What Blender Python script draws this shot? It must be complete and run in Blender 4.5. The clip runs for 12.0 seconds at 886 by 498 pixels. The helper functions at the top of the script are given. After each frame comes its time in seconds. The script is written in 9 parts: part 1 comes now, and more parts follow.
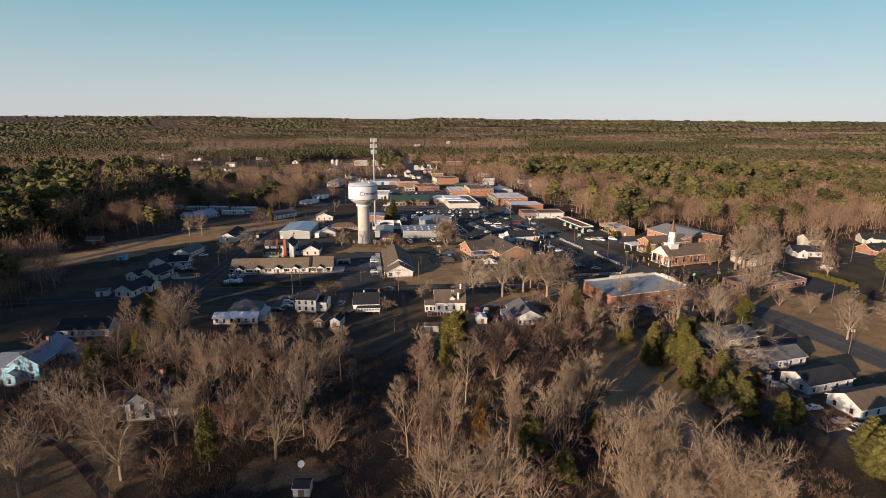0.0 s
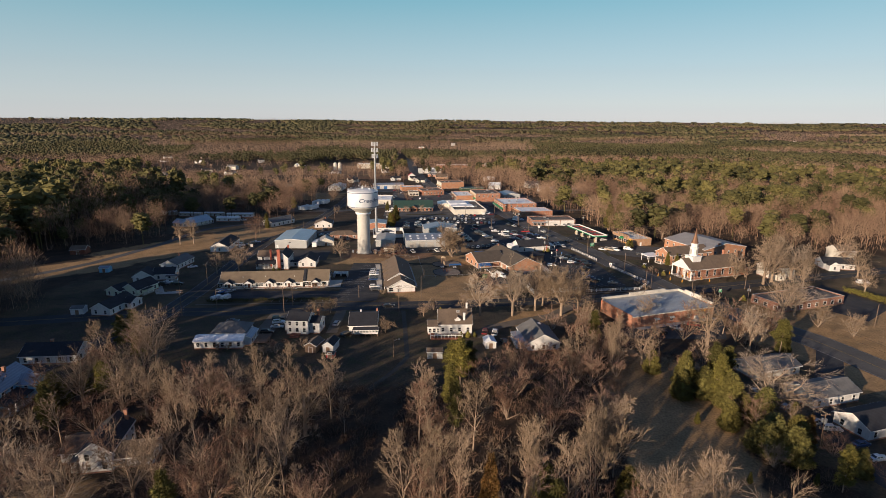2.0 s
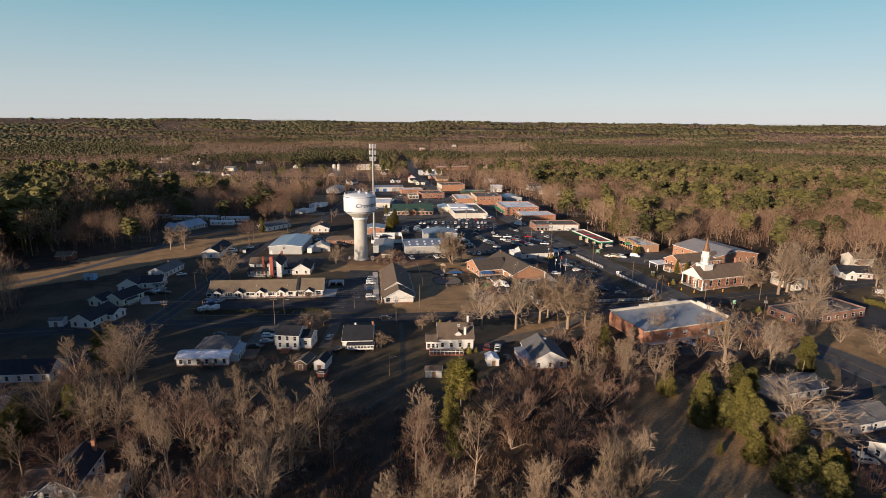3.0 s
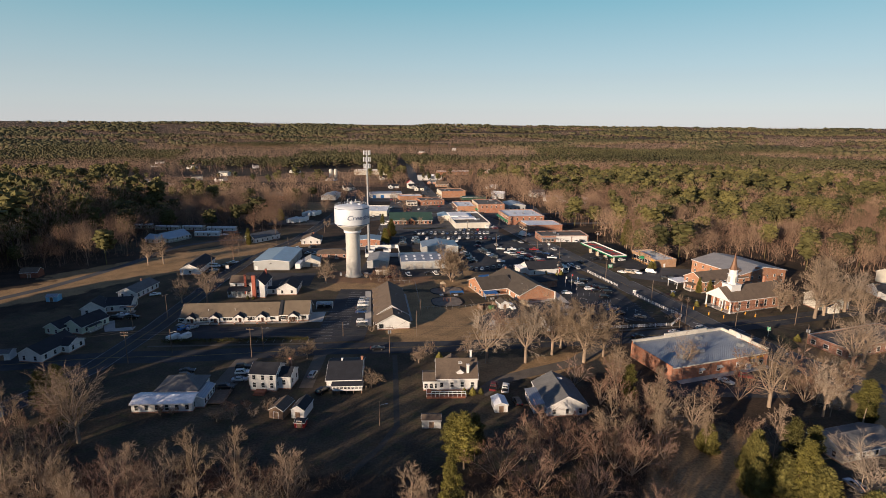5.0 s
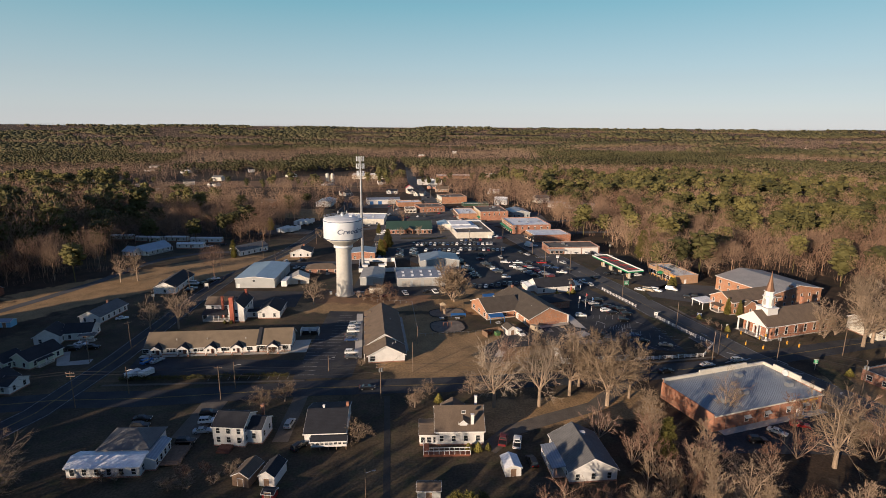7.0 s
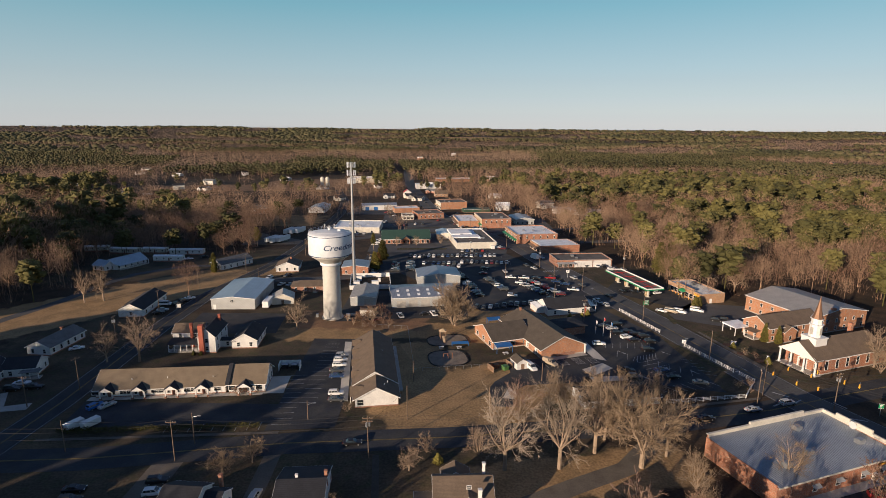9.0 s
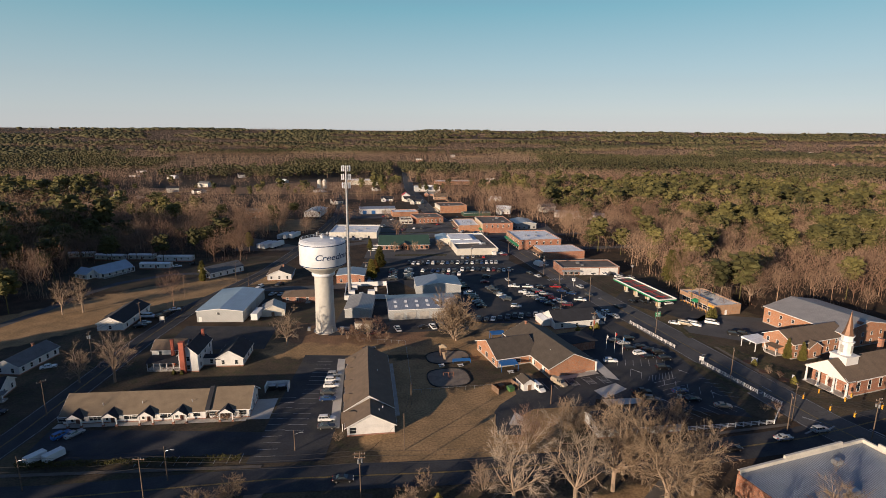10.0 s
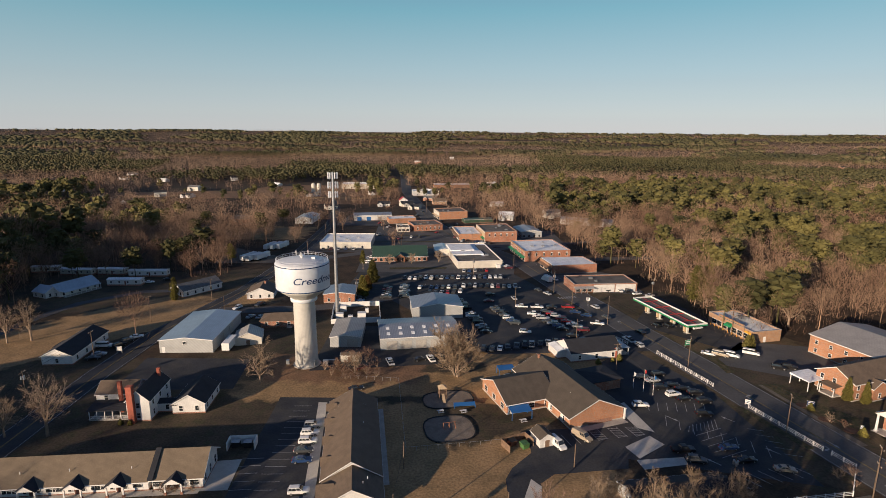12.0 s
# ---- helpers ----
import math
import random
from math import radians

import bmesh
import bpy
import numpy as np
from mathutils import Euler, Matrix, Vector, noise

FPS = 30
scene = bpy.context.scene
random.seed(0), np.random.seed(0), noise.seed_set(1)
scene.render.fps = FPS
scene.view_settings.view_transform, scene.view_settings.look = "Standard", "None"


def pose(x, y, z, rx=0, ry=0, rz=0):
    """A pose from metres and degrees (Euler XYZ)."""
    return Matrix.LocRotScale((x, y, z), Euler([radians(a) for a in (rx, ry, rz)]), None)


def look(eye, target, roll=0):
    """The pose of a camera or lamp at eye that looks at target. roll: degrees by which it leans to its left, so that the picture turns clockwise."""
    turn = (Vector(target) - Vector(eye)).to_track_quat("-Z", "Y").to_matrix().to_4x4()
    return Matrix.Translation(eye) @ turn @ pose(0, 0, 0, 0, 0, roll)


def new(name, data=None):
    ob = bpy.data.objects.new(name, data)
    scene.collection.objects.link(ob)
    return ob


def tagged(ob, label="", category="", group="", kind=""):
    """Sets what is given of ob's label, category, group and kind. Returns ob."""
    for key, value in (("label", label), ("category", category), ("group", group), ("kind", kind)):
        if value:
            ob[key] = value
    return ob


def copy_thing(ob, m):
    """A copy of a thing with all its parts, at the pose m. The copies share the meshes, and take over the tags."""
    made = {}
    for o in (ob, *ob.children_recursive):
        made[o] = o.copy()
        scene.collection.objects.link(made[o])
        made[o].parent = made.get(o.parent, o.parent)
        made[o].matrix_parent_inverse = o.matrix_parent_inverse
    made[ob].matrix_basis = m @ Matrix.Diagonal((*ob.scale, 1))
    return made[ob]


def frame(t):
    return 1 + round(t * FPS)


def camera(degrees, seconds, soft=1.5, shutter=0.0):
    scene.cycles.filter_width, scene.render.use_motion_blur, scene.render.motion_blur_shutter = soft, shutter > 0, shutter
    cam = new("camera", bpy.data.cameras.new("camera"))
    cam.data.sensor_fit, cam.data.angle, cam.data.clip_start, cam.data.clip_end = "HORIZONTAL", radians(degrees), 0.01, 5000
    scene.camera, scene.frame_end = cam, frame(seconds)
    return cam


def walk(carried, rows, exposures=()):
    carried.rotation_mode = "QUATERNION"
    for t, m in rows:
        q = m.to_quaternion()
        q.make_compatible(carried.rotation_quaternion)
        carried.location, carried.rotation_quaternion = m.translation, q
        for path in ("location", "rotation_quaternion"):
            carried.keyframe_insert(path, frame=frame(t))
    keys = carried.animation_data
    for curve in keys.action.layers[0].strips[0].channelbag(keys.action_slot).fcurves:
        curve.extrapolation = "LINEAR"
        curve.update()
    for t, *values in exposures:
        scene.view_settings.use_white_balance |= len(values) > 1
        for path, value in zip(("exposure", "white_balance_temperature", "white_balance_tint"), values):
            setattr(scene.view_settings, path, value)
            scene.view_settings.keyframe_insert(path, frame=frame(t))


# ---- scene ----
cam = camera(78.0, 12.0, 0.2)
PATH = [
    (0, (0.621, -17.084, 75.559), (0.618, -15.142, 75.082), 0.4),
    (0.5, (0.515, -12.457, 75.659), (0.497, -10.515, 75.182), 0.5),
    (1, (0.529, -7.688, 75.733), (0.51, -5.745, 75.258), 0.4),
    (1.5, (0.589, -2.545, 75.807), (0.569, -0.602, 75.333), 0.4),
    (2, (0.541, 3.045, 75.873), (0.521, 4.988, 75.402), 0.4),
    (2.5, (0.622, 8.942, 76.022), (0.6, 10.886, 75.553), 0.4),
    (3, (0.68, 15.078, 76.2), (0.658, 17.022, 75.732), 0.5),
    (5, (0.47, 40.337, 76.879), (0.448, 42.284, 76.421), 0.5),
    (5.5, (0.359, 46.845, 77.018), (0.338, 48.792, 76.562), 0.5),
    (6, (0.315, 53.311, 77.147), (0.293, 55.258, 76.693), 0.5),
    (6.5, (0.272, 59.816, 77.24), (0.249, 61.764, 76.787), 0.4),
    (7, (0.317, 66.508, 77.284), (0.293, 68.457, 76.834), 0.4),
    (7.2, (0.321, 69.254, 77.295), (0.296, 71.202, 76.844), 0.4),
    (9, (-0.338, 93.999, 77.713), (-0.358, 95.949, 77.268), 0.4),
    (9.5, (-0.656, 100.917, 77.64), (-0.673, 102.868, 77.198), 0.4),
    (10, (-0.922, 107.871, 77.531), (-0.938, 109.822, 77.092), 0.4),
    (10.5, (-0.992, 115.196, 77.466), (-1.008, 117.147, 77.029), 0.3),
    (11, (-0.858, 122.468, 77.421), (-0.875, 124.42, 76.986), 0.3),
    (11.5, (-0.87, 129.808, 77.492), (-0.885, 131.76, 77.059), 0.3),
    (12, (-1.302, 137.097, 77.549), (-1.315, 139.05, 77.115), 0.4),
]
walk(cam, [(t, look(eye, target, roll)) for t, eye, target, roll in PATH], [(0, 0.58, 5750, 14.5), (7, 0.54, 5750, 14.5), (12, 0.44, 5750, 14.5)])

# ---- sky and sun: late afternoon, the sun low behind the camera and to the left ----
SUN_AZIMUTH, SUN_HEIGHT = radians(222), radians(11.5)
world = bpy.data.worlds.new("world")
scene.world = world
world.use_nodes = True
sky = world.node_tree.nodes.new("ShaderNodeTexSky")
sky.sky_type = "NISHITA"
sky.sun_disc = False
sky.sun_elevation, sky.sun_rotation = SUN_HEIGHT, SUN_AZIMUTH
sky.air_density, sky.dust_density, sky.ozone_density = 0.9, 0.1, 2.2
hazy = world.node_tree.nodes.new("ShaderNodeHueSaturation")
hazy.inputs["Hue"].default_value = 0.467
hazy.inputs["Saturation"].default_value = 0.70
world.node_tree.links.new(sky.outputs[0], hazy.inputs["Color"])
# the even evening veil over the sky: grey-white at the horizon, teal higher up
height_of = world.node_tree.nodes.new("ShaderNodeSeparateXYZ")
world.node_tree.links.new(world.node_tree.nodes.new("ShaderNodeTexCoord").outputs["Generated"], height_of.inputs[0])
veil = world.node_tree.nodes.new("ShaderNodeValToRGB")
veil.color_ramp.elements[0].color = (0.65, 0.65, 0.57, 1)
veil.color_ramp.elements[1].position, veil.color_ramp.elements[1].color = 1.0, (0.03, 0.05, 0.13, 1)
for spot, tone in ((0.06, (0.55, 0.61, 0.55, 1)), (0.19, (0.22, 0.47, 0.48, 1)), (0.34, (0.08, 0.135, 0.28, 1))):
    veil.color_ramp.elements.new(spot).color = tone
world.node_tree.links.new(height_of.outputs["Z"], veil.inputs[0])
bright = world.node_tree.nodes.new("ShaderNodeVectorMath")
bright.operation = "SCALE"
bright.inputs["Scale"].default_value = 10.8
world.node_tree.links.new(veil.outputs[0], bright.inputs[0])
blend = world.node_tree.nodes.new("ShaderNodeMix")
blend.data_type = "RGBA"
blend.inputs[0].default_value = 0.7
world.node_tree.links.new(hazy.outputs[0], blend.inputs[6])
world.node_tree.links.new(bright.outputs[0], blend.inputs[7])
world.node_tree.links.new(blend.outputs[2], world.node_tree.nodes["Background"].inputs[0])
world.node_tree.nodes["Background"].inputs[1].default_value = 0.065
sun_way = Vector((math.sin(SUN_AZIMUTH) * math.cos(SUN_HEIGHT), math.cos(SUN_AZIMUTH) * math.cos(SUN_HEIGHT), math.sin(SUN_HEIGHT)))
sun = new("sun", bpy.data.lights.new("sun", "SUN"))
sun.data.energy, sun.data.angle, sun.data.color = 5.0, radians(0.6), (1.0, 0.74, 0.46)
sun.matrix_world = look(sun_way * 300, (0, 0, 0))


# ---- materials ----
def paint(name, colour, rough=0.8, vary=0.12, size=3.0, grain=0.25, bump=0.0, metal=0.0, other=None, share=0.5, each=0.0, wave=None, brick=None, island=0.0, gloss=0.5):
    """A procedural surface: two scales of mottling, optional second colour, per-object shift, seams (wave) or courses (brick)."""
    mat = bpy.data.materials.new(name)
    mat.use_nodes = True
    nodes, link = mat.node_tree.nodes, mat.node_tree.links.new
    shader = nodes["Principled BSDF"]
    shader.inputs["Roughness"].default_value = rough
    shader.inputs["Metallic"].default_value = metal
    shader.inputs["Specular IOR Level"].default_value = gloss
    place = nodes.new("ShaderNodeTexCoord").outputs["Object"]

    def noise_tex(metres, detail=3.0):
        n = nodes.new("ShaderNodeTexNoise")
        n.inputs["Scale"].default_value = 1.0 / metres
        n.inputs["Detail"].default_value = detail
        link(place, n.inputs["Vector"])
        return n.outputs["Fac"]

    def mix(kind, fac, a, b):
        n = nodes.new("ShaderNodeMix")
        n.data_type, n.blend_type, n.clamp_factor = "RGBA", kind, True
        for socket, value in ((n.inputs[0], fac), (n.inputs[6], a), (n.inputs[7], b)):
            if hasattr(value, "links"):
                link(value, socket)
            else:
                socket.default_value = value
        return n.outputs[2]

    def scaled(value, lo, hi, a=0.3, b=0.7):
        n = nodes.new("ShaderNodeMapRange")
        link(value, n.inputs[0])
        n.inputs[1].default_value, n.inputs[2].default_value, n.inputs[3].default_value, n.inputs[4].default_value = a, b, lo, hi
        return n.outputs[0]

    big, small = noise_tex(size), noise_tex(grain, 4.0)
    col = (*colour, 1.0)
    if brick:
        n = nodes.new("ShaderNodeTexBrick")
        n.inputs["Color1"].default_value = col
        n.inputs["Color2"].default_value = (colour[0] * 0.72, colour[1] * 0.66, colour[2] * 0.66, 1)
        n.inputs["Mortar"].default_value = (0.32, 0.26, 0.21, 1)
        n.inputs["Scale"].default_value = 1.0
        n.inputs["Brick Width"].default_value, n.inputs["Row Height"].default_value, n.inputs["Mortar Size"].default_value = 0.23, 0.075, 0.008
        turn = nodes.new("ShaderNodeMapping")
        turn.inputs["Rotation"].default_value = (radians(90), 0, radians(45))
        link(place, turn.inputs["Vector"])
        link(turn.outputs[0], n.inputs["Vector"])
        col = n.outputs["Color"]
    if other:
        col = mix("MIX", scaled(noise_tex(size * 0.6, 5.0), 0.0, 1.0, 0.5 - 0.12 - (share - 0.5) * 0.5, 0.5 + 0.12 - (share - 0.5) * 0.5), col, (*other, 1.0))
    lo, hi = 1 - vary, 1 + vary
    for field in (big, small):
        value = nodes.new("ShaderNodeCombineColor")
        level = scaled(field, lo, hi)
        for k in range(3):
            link(level, value.inputs[k])
        col = mix("MULTIPLY", 1.0, col, value.outputs[0])
    if wave:
        seams = nodes.new("ShaderNodeTexWave")
        seams.bands_direction = wave[0]
        seams.inputs["Scale"].default_value = 0.314 / wave[1]
        seams.inputs["Distortion"].default_value = 0.0
        link(place, seams.inputs["Vector"])
        col = mix("MULTIPLY", wave[2], col, seams.outputs["Color"])
    if each:
        info = nodes.new("ShaderNodeObjectInfo")
        value = nodes.new("ShaderNodeCombineColor")
        level = scaled(info.outputs["Random"], 1 - each, 1 + each, 0.0, 1.0)
        for k in range(3):
            link(level, value.inputs[k])
        col = mix("MULTIPLY", 1.0, col, value.outputs[0])
    if island:
        geo = nodes.new("ShaderNodeNewGeometry")
        value = nodes.new("ShaderNodeCombineColor")
        level = scaled(geo.outputs["Random Per Island"], 1 - island, 1 + island, 0.0, 1.0)
        for k in range(3):
            link(level, value.inputs[k])
        col = mix("MULTIPLY", 1.0, col, value.outputs[0])
    link(col, shader.inputs["Base Color"]) if hasattr(col, "links") else None
    if bump:
        n = nodes.new("ShaderNodeBump")
        n.inputs["Strength"].default_value, n.inputs["Distance"].default_value = 0.6, bump
        link(small, n.inputs["Height"])
        link(n.outputs[0], shader.inputs["Normal"])
    return mat


WHITE = paint("white_siding", (0.66, 0.65, 0.63), 0.6, 0.08, 2.0, 0.3, wave=("Z", 0.2, 0.10))
CREAM = paint("cream_siding", (0.58, 0.55, 0.48), 0.7, 0.08, 2.0)
PALEBLUE = paint("pale_blue_siding", (0.24, 0.50, 0.70), 0.6, 0.07, 2.0, wave=("Z", 0.2, 0.10))
PALEGREEN = paint("pale_green_siding", (0.58, 0.64, 0.50), 0.6, 0.07, 2.0, wave=("Z", 0.2, 0.10))
TRIM = paint("white_trim", (0.72, 0.71, 0.69), 0.5, 0.04, 1.0)
GREYMETAL = paint("grey_metal_wall", (0.40, 0.41, 0.41), 0.5, 0.08, 3.0, wave=("DIAGONAL", 0.6, 0.12))
BRICK = paint("red_brick", (0.40, 0.16, 0.083), 0.85, 0.14, 2.5, 0.3, brick=True)
BRICK_ORANGE = paint("orange_brick", (0.46, 0.21, 0.10), 0.85, 0.12, 2.5, 0.3, brick=True)
BRICK_BROWN = paint("brown_brick", (0.30, 0.13, 0.08), 0.85, 0.15, 2.5, 0.3, brick=True)
CHIMNEY_RED = paint("painted_red_brick", (0.36, 0.10, 0.06), 0.8, 0.10, 1.0, 0.2)
ROOF_BROWN = paint("brown_shingle", (0.155, 0.115, 0.082), 0.9, 0.14, 2.2, 0.25, 0.02, wave=("Z", 0.14, 0.18))
ROOF_UMBER = paint("umber_shingle", (0.098, 0.08, 0.062), 0.9, 0.14, 2.2, 0.25, 0.02, wave=("Z", 0.14, 0.18))
ROOF_TAN = paint("tan_shingle", (0.20, 0.155, 0.105), 0.9, 0.12, 2.2, 0.25, 0.02, wave=("Z", 0.14, 0.15))
ROOF_DARK = paint("charcoal_shingle", (0.026, 0.028, 0.036), 0.92, 0.18, 2.0, 0.25, 0.02, wave=("Z", 0.14, 0.2))
ROOF_GREY = paint("grey_shingle", (0.15, 0.15, 0.15), 0.88, 0.15, 2.0, 0.25, 0.02, wave=("Z", 0.14, 0.2))
ROOF_GREEN = paint("green_metal_roof", (0.05, 0.095, 0.065), 0.45, 0.1, 3.0, 0.4, wave=("X", 0.45, 0.2))
ROOF_BLUE = paint("blue_grey_metal_roof", (0.42, 0.50, 0.56), 0.32, 0.08, 4.0, 0.5, metal=0.35, wave=("X", 0.6, 0.15))
ROOF_METAL = paint("grey_metal_roof", (0.30, 0.335, 0.385), 0.35, 0.10, 4.0, 0.5, metal=0.3, wave=("X", 0.6, 0.2))
ROOF_TANMETAL = paint("weathered_tan_metal_roof", (0.42, 0.39, 0.35), 0.45, 0.10, 4.0, 0.5, metal=0.2, wave=("X", 0.6, 0.2))
BRICK_TAN = paint("tan_brick", (0.43, 0.25, 0.13), 0.85, 0.12, 2.5, 0.3, brick=True)
ROOF_WHITE = paint("white_membrane_roof", (0.84, 0.85, 0.86), 0.6, 0.12, 4.0, 0.6)
ROOF_TAR = paint("tar_and_gravel_roof", (0.13, 0.115, 0.10), 0.9, 0.25, 5.0, 0.5)
STEEPLE_BROWN = paint("bronze_spire", (0.22, 0.12, 0.07), 0.5, 0.08, 2.0, metal=0.4)
GLASS = paint("window_glass", (0.025, 0.03, 0.035), 0.06, 0.1, 1.0, gloss=0.9)
DOOR = paint("painted_door", (0.16, 0.07, 0.05), 0.5, 0.1, 1.0)
CONCRETE = paint("concrete", (0.38, 0.36, 0.33), 0.9, 0.14, 2.5, 0.3, 0.01)
PALECONCRETE = paint("pale_concrete", (0.50, 0.47, 0.42), 0.9, 0.12, 3.0, 0.3, 0.01)
STEEL = paint("galvanised_steel", (0.42, 0.43, 0.44), 0.4, 0.1, 1.0, metal=0.7)
TANKWHITE = paint("tank_paint", (0.65, 0.67, 0.70), 0.42, 0.04, 4.0, 1.0)
TANKSHAFT = paint("tank_shaft_paint", (0.50, 0.485, 0.445), 0.55, 0.06, 5.0, 1.0)
NAVY = paint("navy_paint", (0.02, 0.045, 0.12), 0.5, 0.05)
BLACK = paint("black_rubber", (0.015, 0.015, 0.016), 0.8, 0.1)
WOODPOLE = paint("weathered_pole", (0.16, 0.115, 0.08), 0.9, 0.15, 1.0, 0.1)
WOOD = paint("weathered_wood", (0.20, 0.13, 0.085), 0.85, 0.2, 0.8, 0.1)
REDWOOD = paint("stained_deck_wood", (0.17, 0.065, 0.04), 0.8, 0.2, 0.8, 0.1)
YELLOW = paint("signal_yellow", (0.75, 0.38, 0.03), 0.5, 0.05)
RUST_PAINT = paint("rusty_red_enamel", (0.13, 0.05, 0.035), 0.7, 0.3, 0.6)
BIN_GREEN = paint("faded_green_enamel", (0.07, 0.16, 0.05), 0.6, 0.25, 0.8)
GREEN = paint("green_enamel", (0.02, 0.22, 0.09), 0.45, 0.06)
BLUE = paint("blue_enamel", (0.03, 0.13, 0.36), 0.45, 0.06)
RED = paint("red_enamel", (0.42, 0.03, 0.025), 0.45, 0.06)
TANCANVAS = paint("tan_plastic", (0.5, 0.38, 0.24), 0.7, 0.06)
RUST = paint("rusty_iron", (0.24, 0.10, 0.05), 0.8, 0.2)
ASPHALT = paint("asphalt", (0.045, 0.048, 0.056), 0.92, 0.16, 9.0, 0.5, 0.01, gloss=0.2, other=(0.066, 0.065, 0.064), share=0.4)
ROADTOP = paint("worn_asphalt", (0.105, 0.103, 0.103), 0.92, 0.14, 12.0, 0.6, 0.01, gloss=0.25, other=(0.088, 0.087, 0.088), share=0.5)
GRAVEL = paint("gravel_drive", (0.13, 0.11, 0.088), 0.95, 0.2, 4.0, 0.3, 0.02)
MARK_WHITE = paint("worn_white_line", (0.33, 0.33, 0.33), 0.8, 0.25, 1.5, 0.3)
MARK_YELLOW = paint("worn_yellow_line", (0.26, 0.19, 0.06), 0.8, 0.25, 1.5, 0.3)
SAND = paint("mulch_and_sand", (0.20, 0.165, 0.13), 0.95, 0.2, 2.0, 0.3, 0.02)


# ---- mesh building ----
class Shape:
    """Vertices and faces gathered for one mesh."""

    def __init__(self):
        self.v, self.f = [], []

    def add(self, verts, faces):
        n = len(self.v)
        self.v += verts
        self.f += [tuple(n + i for i in face) for face in faces]
        return self

    def box(self, x0, x1, y0, y1, z0, z1):
        return self.add([(x0, y0, z0), (x1, y0, z0), (x1, y1, z0), (x0, y1, z0), (x0, y0, z1), (x1, y0, z1), (x1, y1, z1), (x0, y1, z1)],
                        [(3, 2, 1, 0), (4, 5, 6, 7), (0, 1, 5, 4), (1, 2, 6, 5), (2, 3, 7, 6), (3, 0, 4, 7)])

    def slab(self, low, high):
        """A solid between two outlines with the same number of corners."""
        n = len(low)
        return self.add(list(low) + list(high), [tuple(range(n - 1, -1, -1)), tuple(range(n, 2 * n))] +
                        [(i, (i + 1) % n, n + (i + 1) % n, n + i) for i in range(n)])

    def tube(self, a, b, ra, rb, n=8, cap=True):
        a, b = Vector(a), Vector(b)
        way = (b - a).normalized()
        side = way.cross(Vector((0.31, 0.95, 0.1) if abs(way.z) > 0.9 else (0, 0, 1))).normalized()
        up = side.cross(way)
        ring = [(math.cos(2 * math.pi * i / n), math.sin(2 * math.pi * i / n)) for i in range(n)]
        low = [tuple(a + (side * c + up * s) * ra) for c, s in ring]
        high = [tuple(b + (side * c + up * s) * rb) for c, s in ring]
        faces = [(i, (i + 1) % n, n + (i + 1) % n, n + i) for i in range(n)]
        if cap:
            faces += [tuple(range(n - 1, -1, -1)), tuple(range(n, 2 * n))]
        return self.add(low + high, faces)

    def lathe(self, profile, n=32):
        """Turned round the z axis: profile of (radius, z)."""
        for r, z in profile:
            self.v += [(r * math.cos(2 * math.pi * i / n), r * math.sin(2 * math.pi * i / n), z) for i in range(n)]
        base = len(self.v) - n * len(profile)
        for k in range(len(profile) - 1):
            for i in range(n):
                j = (i + 1) % n
                self.f.append((base + k * n + i, base + k * n + j, base + (k + 1) * n + j, base + (k + 1) * n + i))
        self.f.append(tuple(base + (len(profile) - 1) * n + i for i in range(n)))
        return self

    def mesh(self, name, mat, smooth=False):
        data = bpy.data.meshes.new(name)
        data.from_pydata(self.v, [], self.f)
        data.materials.append(mat)
        if smooth:
            data.polygons.foreach_set("use_smooth", [True] * len(data.polygons))
        data.update()
        return data


def part(name, shape, mat, parent=None, label="", smooth=False, at=None):
    """One mesh object, under a thing or a part. shape: a Shape or a mesh that alike parts share."""
    ob = new(name, shape.mesh(name, mat, smooth) if isinstance(shape, Shape) else shape)
    ob.parent = parent
    if at is not None:
        ob.matrix_basis = at
    if label:
        ob["label"] = label
    return ob


def thing(name, label, category, x, y, yaw=0.0, z=None, group=""):
    """The Empty at the base of a thing made of parts."""
    ob = new(name)
    ob.empty_display_size = 0.5
    ob.matrix_basis = pose(x, y, ground_z(x, y) if z is None else z, 0, 0, yaw)
    return tagged(ob, label, category, group)


# ---- the lie of the land ----
def ground_z(x, y):
    d = max(0.0, y - 340.0)
    z = -0.6 - 0.018 * min(d, 1100.0) * (1 - math.exp(-d / 60.0))
    r = math.hypot(x, y)
    far = min(1.0, max(0.0, (r - 1100.0) / 1600.0))
    if far > 0:
        z += 11.0 * far * noise.noise((x / 1300.0, y / 800.0, 3.1)) + 6.0 * far * noise.noise((x / 460.0, y / 380.0, 7.7))
        rise = min(1.0, max(0.0, (r - 1900.0) / 2950.0))
        z += 52.0 * rise * rise
    return z


def spread_steps(inner, step, outer, grow):
    out, s = [0.0], step
    while out[-1] < outer:
        out.append(out[-1] + s)
        if out[-1] > inner:
            s *= grow
    return out


def soft_patch(x, y, cx, cy, rx, ry, turn=0.0, edge=0.25):
    c, s = math.cos(radians(turn)), math.sin(radians(turn))
    u, v = ((x - cx) * c + (y - cy) * s) / rx, (-(x - cx) * s + (y - cy) * c) / ry
    return min(1.0, max(0.0, (1.0 - max(abs(u), abs(v))) / edge + 0.5))


